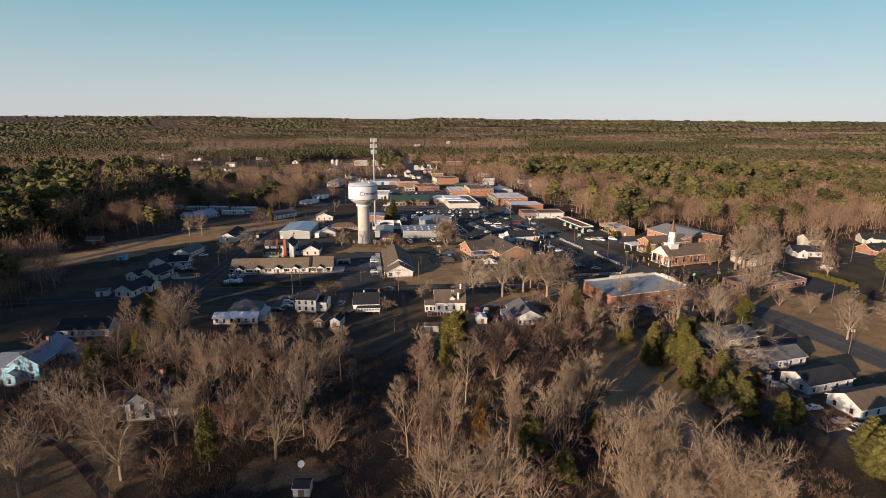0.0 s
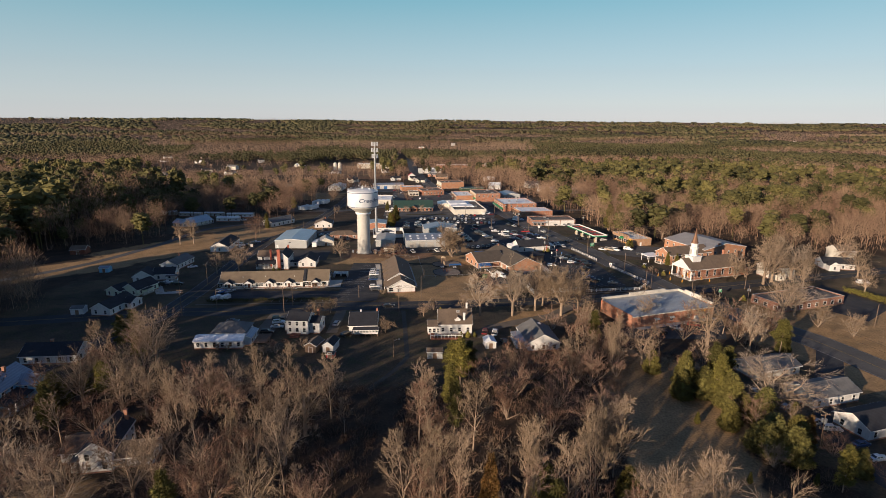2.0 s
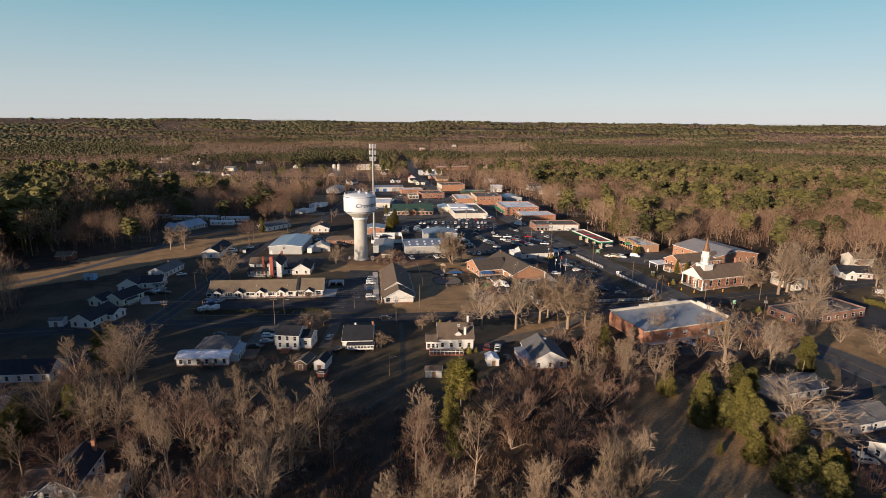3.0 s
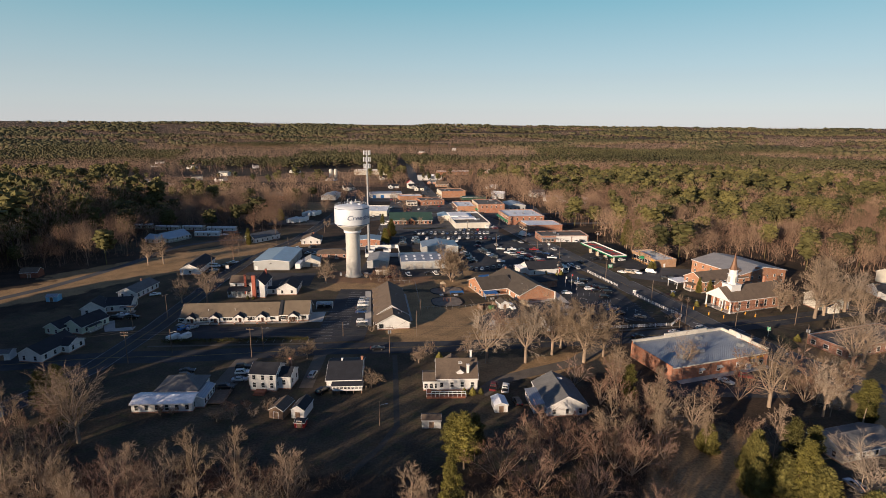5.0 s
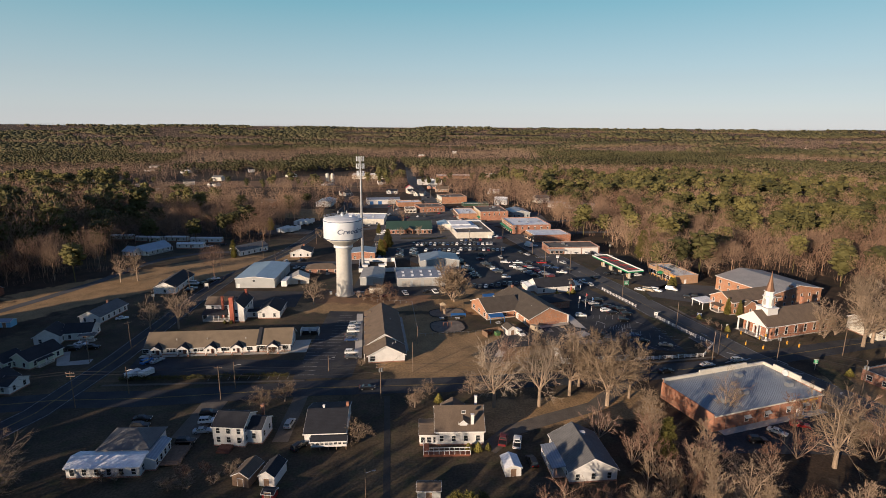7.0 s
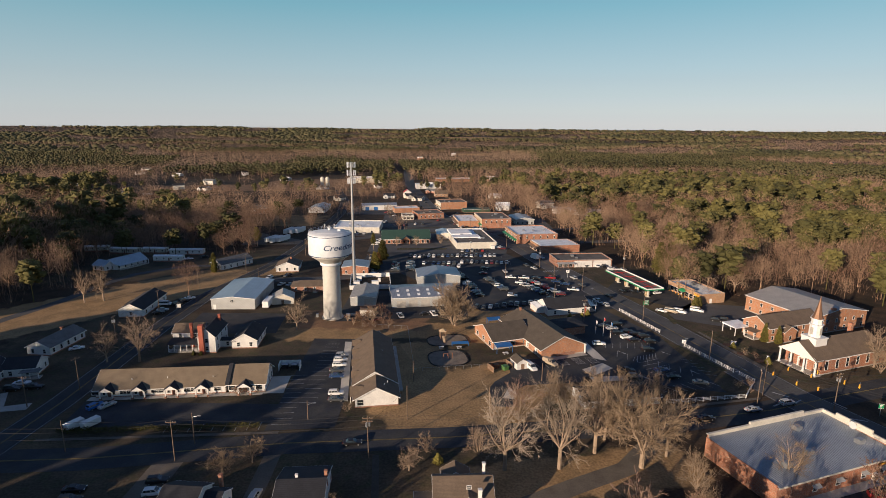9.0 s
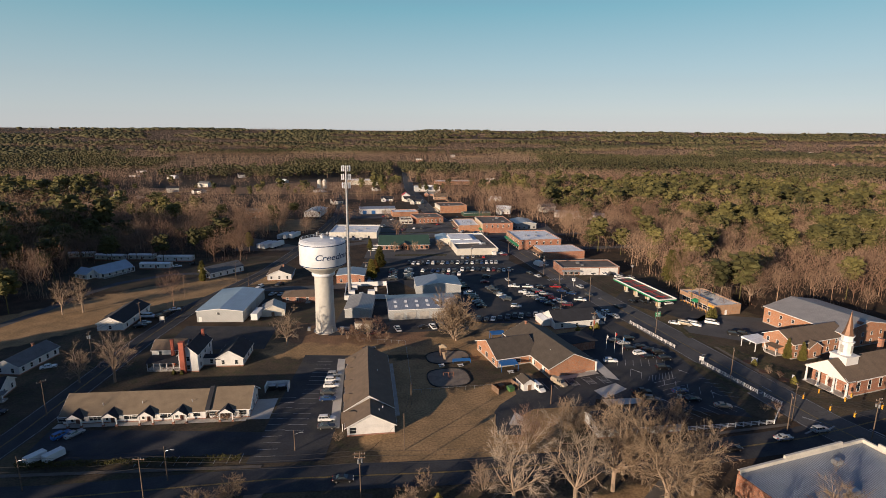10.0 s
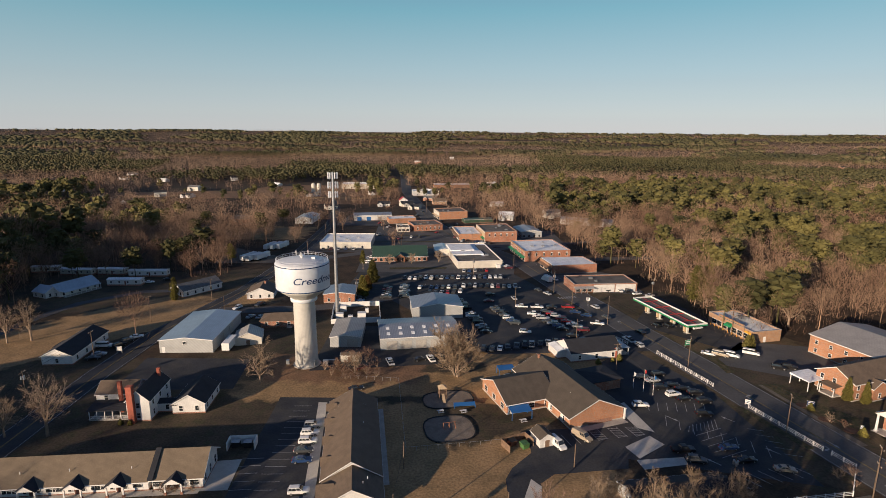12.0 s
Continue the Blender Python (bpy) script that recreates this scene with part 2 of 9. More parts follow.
# lawns, straw meadows with some patches painted bright for sunlit ground, bare brown fields: centre, half sizes, turn
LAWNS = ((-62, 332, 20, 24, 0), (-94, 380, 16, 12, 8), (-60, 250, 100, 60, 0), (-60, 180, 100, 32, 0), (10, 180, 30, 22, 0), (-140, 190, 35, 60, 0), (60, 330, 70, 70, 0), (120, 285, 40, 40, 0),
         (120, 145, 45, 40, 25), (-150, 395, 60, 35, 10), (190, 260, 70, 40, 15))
MEADOWS_AND_SUNLIT = ((-84, 86, 17, 13, 30), (-34, 88, 9, 6, 0), (16, 248, 22, 16, 30), (62, 128, 14, 30, -20), (-12, 256, 11, 26, 4), (16, 292, 16, 10, 0), (-30, 293, 34, 8, 4), (34, 306, 22, 9, 10), (-95, 379, 10, 7, 8), (-148, 332, 60, 21, 50), (-190, 270, 24, 14, 40), (5, 240, 22, 20, 0), (150, 190, 40, 45, 20), (60, 150, 13, 24, -25), (-170, 560, 60, 30, 0), (-150, 850, 60, 45, 0),
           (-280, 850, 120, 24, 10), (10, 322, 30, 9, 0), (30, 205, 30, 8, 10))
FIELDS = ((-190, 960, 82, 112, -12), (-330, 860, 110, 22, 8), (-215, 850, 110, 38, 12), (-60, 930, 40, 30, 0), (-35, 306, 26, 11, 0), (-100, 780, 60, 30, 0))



def far_clearing(x, y):
    """Fields and cut-over land among the distant woods."""
    return min(1.0, max(0.0, (noise.noise((x / 620.0, y / 420.0, 12.4)) - 0.42) / 0.08)) if math.hypot(x, y) > 1250 else 0.0


xs = spread_steps(260, 5, 4900, 1.07)
xs = [-v for v in xs[:0:-1]] + xs
ys = [-v for v in spread_steps(60, 7, 4900, 1.25)[:0:-1]] + spread_steps(560, 5, 4900, 1.06)
verts = [(x, y, ground_z(x, y)) for y in ys for x in xs]
nx = len(xs)
faces = [(j * nx + i, j * nx + i + 1, (j + 1) * nx + i + 1, (j + 1) * nx + i) for j in range(len(ys) - 1) for i in range(nx - 1)]
data = bpy.data.meshes.new("ground")
data.from_pydata(verts, [], faces)
data.polygons.foreach_set("use_smooth", [True] * len(data.polygons))
for key, patches in (("lawn", LAWNS), ("meadow", MEADOWS_AND_SUNLIT), ("field", FIELDS)):
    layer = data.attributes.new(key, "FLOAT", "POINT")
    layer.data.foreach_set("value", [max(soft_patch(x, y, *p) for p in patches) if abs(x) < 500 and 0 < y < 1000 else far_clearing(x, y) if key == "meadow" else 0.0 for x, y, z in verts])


def ground_material():
    """Leaf litter in the woods, dull winter lawns, dry straw meadows whose colour also paints sunlit ground,
    reddish-brown fields; broken up at three scales.
    """
    mat = bpy.data.materials.new("winter_ground")
    mat.use_nodes = True
    nodes, link = mat.node_tree.nodes, mat.node_tree.links.new
    shader = nodes["Principled BSDF"]
    shader.inputs["Roughness"].default_value = 0.95
    shader.inputs["Specular IOR Level"].default_value = 0.2
    place = nodes.new("ShaderNodeTexCoord").outputs["Object"]

    def tex(metres, detail=4.0):
        n = nodes.new("ShaderNodeTexNoise")
        n.inputs["Scale"].default_value, n.inputs["Detail"].default_value = 1.0 / metres, detail
        link(place, n.inputs["Vector"])
        return n.outputs["Fac"]

    def stretch(value, a, b, lo=0.0, hi=1.0):
        n = nodes.new("ShaderNodeMapRange")
        link(value, n.inputs[0])
        for k, v in enumerate((a, b, lo, hi)):
            n.inputs[k + 1].default_value = v
        return n.outputs[0]

    def mix(fac, a, b, kind="MIX"):
        n = nodes.new("ShaderNodeMix")
        n.data_type, n.blend_type = "RGBA", kind
        for socket, value in ((n.inputs[0], fac), (n.inputs[6], a), (n.inputs[7], b)):
            if hasattr(value, "links"):
                link(value, socket)
            else:
                socket.default_value = value
        return n.outputs[2]

    def mask(key):
        n = nodes.new("ShaderNodeAttribute")
        n.attribute_name = key
        m = nodes.new("ShaderNodeMath")
        m.operation = "ADD"
        link(n.outputs["Fac"], m.inputs[0])
        link(stretch(tex(5.0), 0.3, 0.7, -0.3, 0.3), m.inputs[1])
        return stretch(m.outputs[0], 0.35, 0.65)

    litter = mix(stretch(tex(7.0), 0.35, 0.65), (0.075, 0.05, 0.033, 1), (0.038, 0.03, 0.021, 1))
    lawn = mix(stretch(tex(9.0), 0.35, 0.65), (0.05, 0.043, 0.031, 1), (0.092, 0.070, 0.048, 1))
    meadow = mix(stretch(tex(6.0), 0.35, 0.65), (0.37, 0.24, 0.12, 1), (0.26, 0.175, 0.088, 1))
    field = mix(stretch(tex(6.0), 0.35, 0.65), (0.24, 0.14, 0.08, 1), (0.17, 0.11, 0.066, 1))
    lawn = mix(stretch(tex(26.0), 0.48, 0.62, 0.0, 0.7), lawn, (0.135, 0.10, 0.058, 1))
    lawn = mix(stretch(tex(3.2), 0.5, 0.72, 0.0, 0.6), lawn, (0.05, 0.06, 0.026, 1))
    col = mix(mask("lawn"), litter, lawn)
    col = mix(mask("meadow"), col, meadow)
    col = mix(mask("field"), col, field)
    fine = tex(0.6, 6.0)
    value = nodes.new("ShaderNodeCombineColor")
    level = stretch(fine, 0.3, 0.7, 0.68, 1.32)
    for k in range(3):
        link(level, value.inputs[k])
    col = mix(1.0, col, value.outputs[0], "MULTIPLY")
    link(col, shader.inputs["Base Color"])
    n = nodes.new("ShaderNodeBump")
    n.inputs["Strength"].default_value, n.inputs["Distance"].default_value = 0.6, 0.09
    link(fine, n.inputs["Height"])
    link(n.outputs[0], shader.inputs["Normal"])
    return mat


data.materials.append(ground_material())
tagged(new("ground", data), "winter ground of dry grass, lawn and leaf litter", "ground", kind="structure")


# ---- paved surfaces ----
def ribbon(left, right, lift, thick=0.0):
    """A strip of ground cover between two edge lines, laid on the land; both are resampled to short steps."""
    shape = Shape()
    rows = []
    for k in range(len(left) - 1):
        n = max(1, int(math.dist(left[k], left[k + 1]) / 10))
        for i in range(n + (k == len(left) - 2)):
            t = i / n
            a = [left[k][c] + (left[k + 1][c] - left[k][c]) * t for c in (0, 1)]
            b = [right[k][c] + (right[k + 1][c] - right[k][c]) * t for c in (0, 1)]
            rows.append([(a[0] + (b[0] - a[0]) * u, a[1] + (b[1] - a[1]) * u) for u in (0, 0.25, 0.5, 0.75, 1)])
    for row in rows:
        shape.v += [(x, y, ground_z(x, y) + lift) for x, y in row]
    for k in range(len(rows) - 1):
        for i in range(4):
            shape.f.append((5 * k + i, 5 * k + i + 1, 5 * k + 6 + i, 5 * k + 5 + i))
    return shape


def side_lines(line, wide):
    left, right = [], []
    for k, p in enumerate(line):
        a, b = Vector(line[max(0, k - 1)]), Vector(line[min(len(line) - 1, k + 1)])
        way = (b - a).normalized()
        off = Vector((-way.y, way.x)) * wide / 2
        left.append(tuple(Vector(p) + off))
        right.append(tuple(Vector(p) - off))
    return left, right


def road(name, label, line, wide, mat=ROADTOP, lift=0.05, kind_name="road"):
    return tagged(part(name, ribbon(*side_lines(line, wide), lift), mat), label, kind_name, kind="structure")


def stripe(name, parent, line, wide, mat, lift, dash=0.0, gap=0.0):
    """A painted line along the road."""
    shape = Shape()
    left, right = side_lines(line, wide)
    for k in range(len(line) - 1):
        length = math.dist(line[k], line[k + 1])
        step = dash + gap if dash else length
        s = 0.0
        while s < length - 0.01:
            e = min(length, s + (dash or length))
            pts = []
            for edge, d in ((left, s), (right, s), (right, e), (left, e)):
                t = d / length
                x, y = edge[k][0] + (edge[k + 1][0] - edge[k][0]) * t, edge[k][1] + (edge[k + 1][1] - edge[k][1]) * t
                pts.append((x, y, ground_z(x, y) + lift))
            shape.add(pts, [(3, 2, 1, 0)])
            s += step
    return part(name, shape, mat, parent)


CROSS = [(-260, 170), (-180, 192), (-112, 207), (-86, 209), (-40, 216.5), (0, 220), (60, 228.5), (92, 236), (120, 246), (160, 259), (260, 290), (420, 330)]
LEFT = [(-150, 90), (-128, 150), (-112, 200), (-110.5, 235), (-111.5, 262), (-113, 300), (-112, 335), (-106, 362), (-100, 395), (-98, 450), (-98, 500), (-103, 610), (-118, 710), (-150, 830)]
MAIN = [(160, 95), (142, 150), (131, 185), (116, 212), (102, 244), (92, 280), (83, 312), (73, 345), (66, 372), (57, 405), (46, 455), (22, 510), (0, 560), (-17, 634), (-57, 900), (-89, 1250), (-130, 1700)]
CROSS_ROAD = road("road", "grey two-lane cross street of worn asphalt", CROSS, 9.5, ASPHALT)
LEFT_ROAD = road("road", "worn asphalt road past the motel-style offices", LEFT, 9.0, ASPHALT, 0.06)
MAIN_ROAD = road("road", "wide main street of worn grey asphalt", MAIN, 14.5, lift=0.07)
for owner, line, wide in ((CROSS_ROAD, CROSS, 9.5), (LEFT_ROAD, LEFT, 9.0), (MAIN_ROAD, MAIN, 14.5)):
    lift = 0.09
    for off in (-0.13, 0.13):
        l, r = side_lines(line, 2 * abs(off))
        stripe("centre_line", owner, l if off > 0 else r, 0.14, MARK_YELLOW, lift)
    for edge in side_lines(line, wide - 0.9) if line is not CROSS else ():
        stripe("edge_line", owner, edge, 0.14, MARK_WHITE, lift)
DOWNTOWN = [(-98, 455), (-40, 497), (0, 512), (40, 478), (80, 470), (140, 480)]
road("road", "side street past the shops", DOWNTOWN, 9, lift=0.045)
road("road", "side street from the lots to the left-hand road", [(-104, 362), (-84, 364), (-60, 367), (-42, 374), (-28, 384)], 8, lift=0.046)
road("road", "lane between the shop rows", [(30, 500), (72, 520), (140, 545), (230, 560)], 7, lift=0.045)
road("road", "narrow paved lane by the mobile homes", [(-113, 395), (-148, 390), (-166, 371), (-171, 350), (-173, 326), (-181, 297), (-187, 280), (-195, 266), (-225, 230), (-270, 180)], 5, lift=0.045)
road("road", "asphalt residential drive beside white houses", [(131, 178), (112, 150), (98, 128), (96, 112), (101, 95), (118, 70)], 7.5, ASPHALT, 0.04)
road("gravel_drive", "brown gravel drive beside the houses", [(10, 186), (17, 195), (28, 201), (42, 208), (58, 226)], 5, GRAVEL, 0.04, "drive")
road("gravel_drive", "short gravel drive between two houses", [(-41.5, 188), (-42.5, 213)], 4, GRAVEL, 0.04, "drive")
road("gravel_drive", "gravel drive to the house with the metal roof", [(-66, 189), (-66, 210)], 7, GRAVEL, 0.04, "drive")
road("gravel_drive", "dirt track curving to the near house", [(-58, 70), (-80, 90), (-100, 105), (-125, 112)], 2.4, paint("leafy_dirt", (0.07, 0.05, 0.036), 0.95, 0.25, 2.0, 0.3, 0.02), 0.04, "drive")
road("gravel_drive", "pale concrete drive across the lawn", [(-118, 233), (-126, 231), (-132, 240)], 4, CONCRETE, 0.04, "drive")


def lot(name, label, corners, mat=ASPHALT, lift=0.035, category="parking lot"):
    """A paved area given by four corners in order round it."""
    a, b, c, d = corners
    return tagged(part(name, ribbon([a, d], [b, c], lift), mat), label, category, kind="structure")


road("ditch", "dark muddy ditch between the gardens", [(-17.5, 212), (-15.6, 196), (-14.1, 182), (-12.6, 168), (-16, 158), (-22, 146)], 1.6, paint("wet_mud", (0.03, 0.026, 0.02), 0.7, 0.3, 1.5, 0.3), 0.03, "ditch")
lot("parking_lot", "large asphalt parking lot in evening shade", [(-30, 385), (14, 318), (74, 322), (36, 432)])
lot("parking_lot", "asphalt lot before the green-roofed building", [(-52, 378), (-30, 384), (36, 431), (-50, 434)], lift=0.038)
lot("parking_lot", "asphalt lot with angled bays beside the brick hall", [(34, 258), (84, 246), (80, 292), (48, 292)])
bend = ribbon([(20, 268), (20, 258), (14.6, 251.7), (12.6, 247.5), (12.5, 236)], [(48, 271), (42, 252), (24, 249.4), (20.4, 246), (18.6, 236)], 0.034)
tagged(part("drive", bend, ASPHALT), "asphalt drive curving past the bin enclosure", "drive", kind="structure")
lot("concrete_pad", "pale concrete pad beside the curving drive", [(18.4, 247.6), (16.0, 241.0), (19.6, 240.5), (20.4, 245)], PALECONCRETE, 0.06, "slab")
lot("parking_lot", "asphalt lot behind the white rail fence", [(48, 291), (80, 291), (66, 325), (52, 312)], lift=0.04)
lot("parking_lot", "asphalt lot before the row of offices", [(-102, 222), (-44, 226), (-44, 236), (-104, 236)])
lot("parking_lot", "asphalt lane and bays beside the white hall", [(-48, 222), (-30, 224), (-30, 285), (-50, 285)], lift=0.04)
lot("parking_lot", "asphalt yard by the metal warehouses", [(-46, 303), (8, 311), (8, 345), (-46, 345)], lift=0.03)
lot("parking_lot", "asphalt forecourt of the filling station", [(76, 350), (102, 322), (116, 330), (100, 392)])
lot("parking_lot", "asphalt lot in front of the church hall", [(90, 312), (122, 296), (140, 326), (110, 332)], ROADTOP)
lot("parking_lot", "large dark parking lot with a hedge", [(152, 226), (164, 205), (186, 222), (178, 254)])
lot("parking_lot", "small asphalt lot behind the brick store", [(64, 186), (100, 186), (108, 206), (66, 196)])
lot("parking_lot", "asphalt service lot with a loading ramp", [(-106, 326), (-80, 326), (-76, 345), (-104, 352)], lift=0.03)
lot("parking_lot", "dark asphalt lot behind the farmhouse", [(-102, 288), (-66, 290), (-68, 312), (-104, 312)], lift=0.028)
lot("parking_lot", "asphalt lot round the green-roofed office", [(-52, 433), (36, 430), (42, 470), (-54, 470)], ROADTOP, 0.032)
lot("parking_lot", "asphalt yard behind the green-roofed office", [(-54, 470), (42, 470), (20, 512), (-54, 505)], ROADTOP, 0.029)
lot("parking_lot", "cracked asphalt yard round the block store", [(-96, 486), (-54, 490), (-54, 540), (-96, 540)], ROADTOP, 0.031)
lot("parking_lot", "pale worn asphalt between the shop rows", [(-54, 505), (20, 512), (0, 560), (-60, 600)], ROADTOP, 0.027)
lot("parking_lot", "asphalt between the brick blocks", [(20, 511), (84, 500), (84, 580), (0, 580)], ROADTOP, 0.025)
lot("parking_lot", "worn yard by the metal warehouse", [(-98, 600), (-60, 600), (-17, 634), (-95, 665)], ROADTOP, 0.023)
lot("parking_lot", "asphalt apron along the brick shops", [(58, 400), (96, 392), (96, 430), (46, 470)], ROADTOP, 0.033)
lot("parking_lot", "gravel truck yard by the woods", [(-103, 470), (-98, 455), (-140, 452), (-146, 500)], GRAVEL, 0.024)
lot("sidewalk", "grey concrete path along the cross street", [(-104, 215.6), (-104, 216.8), (-44, 221.8), (-44, 220.6)], GRAVEL, 0.12, "sidewalk")
lot("sidewalk", "concrete path in front of the offices", [(-104, 236.2), (-104, 238.4), (-55, 243.4), (-55, 241.2)], PALECONCRETE, 0.12, "sidewalk")
lot("sidewalk", "pale concrete path along the white hall", [(-31.5, 238), (-29, 238), (-35.5, 282), (-38, 282)], PALECONCRETE, 0.12, "sidewalk")
lot("sidewalk", "concrete apron beside the white rail fence", [(62, 235.4), (62, 236.6), (92, 243.2), (92, 242.0)], GRAVEL, 0.12, "sidewalk")
lot("sidewalk", "concrete path along the main street by the church", [(104, 262), (106, 262.6), (97.9, 296), (96.5, 296)], GRAVEL, 0.12, "sidewalk")
lot("concrete_pad", "pale concrete slab in the parking lot", [(44, 261), (46, 256), (54.4, 262.2), (52, 266.2)], PALECONCRETE, 0.06, "slab")
lot("concrete_pad", "long pale concrete slab in the parking lot", [(45, 255.4), (45.6, 251.6), (56.8, 253.8), (57, 256.8)], PALECONCRETE, 0.062, "slab")
lot("concrete_pad", "pale concrete pad beside the office end wall", [(-56, 242), (-49, 242.5), (-50, 254), (-57, 253)], PALECONCRETE, 0.06, "slab")
lot("concrete_pad", "long concrete walk beside the brick hall", [(47.5, 282), (50, 270), (54, 268), (51, 284)], PALECONCRETE, 0.064, "slab")


def bays(x0, y0, x1, y1, count, deep, lean=0.0):
    """Painted bay lines along a line from one end to the other."""
    shape = Shape()
    way = Vector((x1 - x0, y1 - y0)).normalized()
    out = Vector((way.y, -way.x)) + way * lean
    for i in range(count + 1):
        p = Vector((x0, y0)) + (Vector((x1, y1)) - Vector((x0, y0))) * i / count
        q = p + out * deep
        s = way * 0.07
        shape.add([(c.x, c.y, ground_z(c.x, c.y) + 0.075) for c in (p - s, q - s, q + s, p + s)], [(0, 1, 2, 3)])
    return tagged(part("bay_lines", shape, MARK_WHITE), "worn white bay lines on asphalt", "road marking", kind="structure")


bays(-38, 237, -39.5, 280, 15, -5)
bays(-47, 225, -50, 254, 10, 5)
bays(-74, 224.3, -50, 226.3, 8, 4)
bays(64, 244, 84, 250, 7, -5, 0.4)
bays(58, 284, 74, 284, 6, 5, -0.3)
bays(60, 276, 80, 262, 7, 5, 0.3)
bays(-20, 421, 32, 424, 18, 5)
bays(-12, 409, 36, 406, 17, 5)
bays(10, 325, 45, 331, 12, 5)
bays(64.2, 266.5, 66, 256.5, 4, -8.8, 0.25)
bays(83.4, 269, 86.4, 257.5, 4, 3.5, -0.6)


def arrow(x, y, yaw, turn=0, parent=None):
    """A worn white lane arrow: shaft, head and, where it turns, a side head."""
    m = pose(x, y, 0, 0, 0, yaw)
    flat = [[(-0.12, -1.9), (0.12, -1.9), (0.12, 0.6), (-0.12, 0.6)], [(-0.45, 0.6), (0.45, 0.6), (0, 1.9)]]
    if turn:
        flat[1] = [(0.12, 0.3), (0.12 + turn * 0.9, 0.5), (0.12 + turn * 0.9, 0.95), (0.12, 0.75)]
        flat.append([(0.12 + turn * 0.9, 0.2), (0.12 + turn * 1.8, 0.75), (0.12 + turn * 0.9, 1.3)])
    shape = Shape()
    for pts in flat:
        spots = [m @ Vector((px, py, 0)) for px, py in pts]
        shape.add([(p.x, p.y, ground_z(p.x, p.y) + 0.1) for p in spots], [tuple(range(len(pts)))])
    return part("lane_arrow", shape, MARK_WHITE, parent)


for x, y, yaw, turn in ((89, 287.8, 17, 1), (80.9, 301.9, 17, -1), (95, 261.5, 197, 1), (97.5, 263.1, 197, 0), (117.1, 216.4, 30, 1), (76.7, 274.9, 40, 0), (80.3, 259.7, 40, 0), (63.3, 255, 40, 0), (61.4, 275, 220, 0), (70, 352, 20, 1)):
    arrow(x, y, yaw, turn, MAIN_ROAD)
for a, b in (((97.8, 246.6), (101.2, 243.6)), ((101.0, 240.2), (103.6, 242.0)), ((93.2, 238.0), (96.4, 239.8)), ((112.0, 240.6), (113.6, 237.2)), ((109.6, 232.0), (114.4, 230.2))):
    stripe("stop_bar", MAIN_ROAD, [a, b], 0.5, MARK_WHITE, 0.11)
for i in range(7):
    stripe("crossing_bar", MAIN_ROAD, [(52.6 + 1.3 * i, 383.6 + 0.4 * i), (52.0 + 1.3 * i, 386.8 + 0.4 * i)], 0.6, MARK_WHITE, 0.11)
hatch = Shape()
for i in range(8):
    x = 63.0 + 1.2 * i
    hatch.add([(u, v, ground_z(u, v) + 0.08) for u, v in ((x, 268.2 + 0.25 * i), (x + 0.15, 268.2 + 0.25 * i), (x + 1.6, 271.2 + 0.5 * i), (x + 1.45, 271.2 + 0.5 * i))], [(0, 1, 2, 3)])
for x, y in ((36.6, 268.2), (42.0, 269.5), (46.9, 270.3)):
    out, way = Vector((0.33, -0.95)), Vector((0.95, 0.3))
    for i in range(6):
        p = Vector((x, y)) + out * (0.9 * i)
        ends = (p, p + way * 2.7 + out * (0.8 if i < 5 else 0.0))
        hatch.add([(u.x, u.y, ground_z(u.x, u.y) + 0.08) for u in (ends[0], ends[0] + out * 0.16, ends[1] + out * 0.16, ends[1])], [(0, 1, 2, 3)])
    for k in (0.0, 2.6):
        p = Vector((x, y)) + way * k
        hatch.add([(u.x, u.y, ground_z(u.x, u.y) + 0.082) for u in (p, p + way * 0.14, p + way * 0.14 + out * 4.9, p + out * 4.9)], [(0, 1, 2, 3)])
for x, y in ((28.9, 266.2), (31.5, 266.8), (34.1, 267.5)):
    hatch.add([(u, v, ground_z(u, v) + 0.08) for u, v in ((x, y), (x + 0.14, y + 0.04), (x + 1.74, y - 4.9), (x + 1.6, y - 4.94))], [(0, 1, 2, 3)])
tagged(part("hatched_island", hatch, MARK_WHITE), "worn white hatched island painted on asphalt", "road marking", kind="structure")
VERGE = paint("verge_grass", (0.048, 0.052, 0.026), 0.95, 0.25, 2.0, 0.3, 0.03, other=(0.10, 0.08, 0.045), share=0.5, gloss=0.2)
lot("verge", "patchy green and straw grass verge before the church hall", [(96, 296), (102, 297), (115, 273), (107.5, 269.6)], VERGE, 0.10, "verge")
lot("verge", "grass verge beside the cross street corner", [(119, 219), (126, 224), (127, 234), (121, 236)], VERGE, 0.10, "verge")
lot("verge", "grass strip along the white rail fence", [(82, 281.5), (84.4, 282.2), (91.6, 261.2), (89.4, 260.4)], VERGE, 0.10, "verge")
lot("verge", "grass verge beside the filling station drive", [(91, 304), (94, 305), (93.5, 322), (90.5, 322)], VERGE, 0.10, "verge")
lot("verge", "grassy island before the green-roofed office", [(-34, 440), (-2, 442), (-1, 447), (-34, 445)], VERGE, 0.10, "verge")
for cx, cy in ((103.7, 275.3), (106.7, 269.5), (102.5, 283.2)):
    bed = [(cx + 1.9 * math.cos(k * 0.571), cy + 1.5 * math.sin(k * 0.571)) for k in range(11)]
    tagged(part("mulch_bed", Shape().slab([(x, y, ground_z(x, y) + 0.05) for x, y in bed], [(x, y, ground_z(x, y) + 0.2) for x, y in bed]), paint("brown_mulch", (0.09, 0.045, 0.028), 0.95, 0.2, 1.0, 0.2), label=""), "low round bed of brown mulch", "flower bed", "mulch beds")
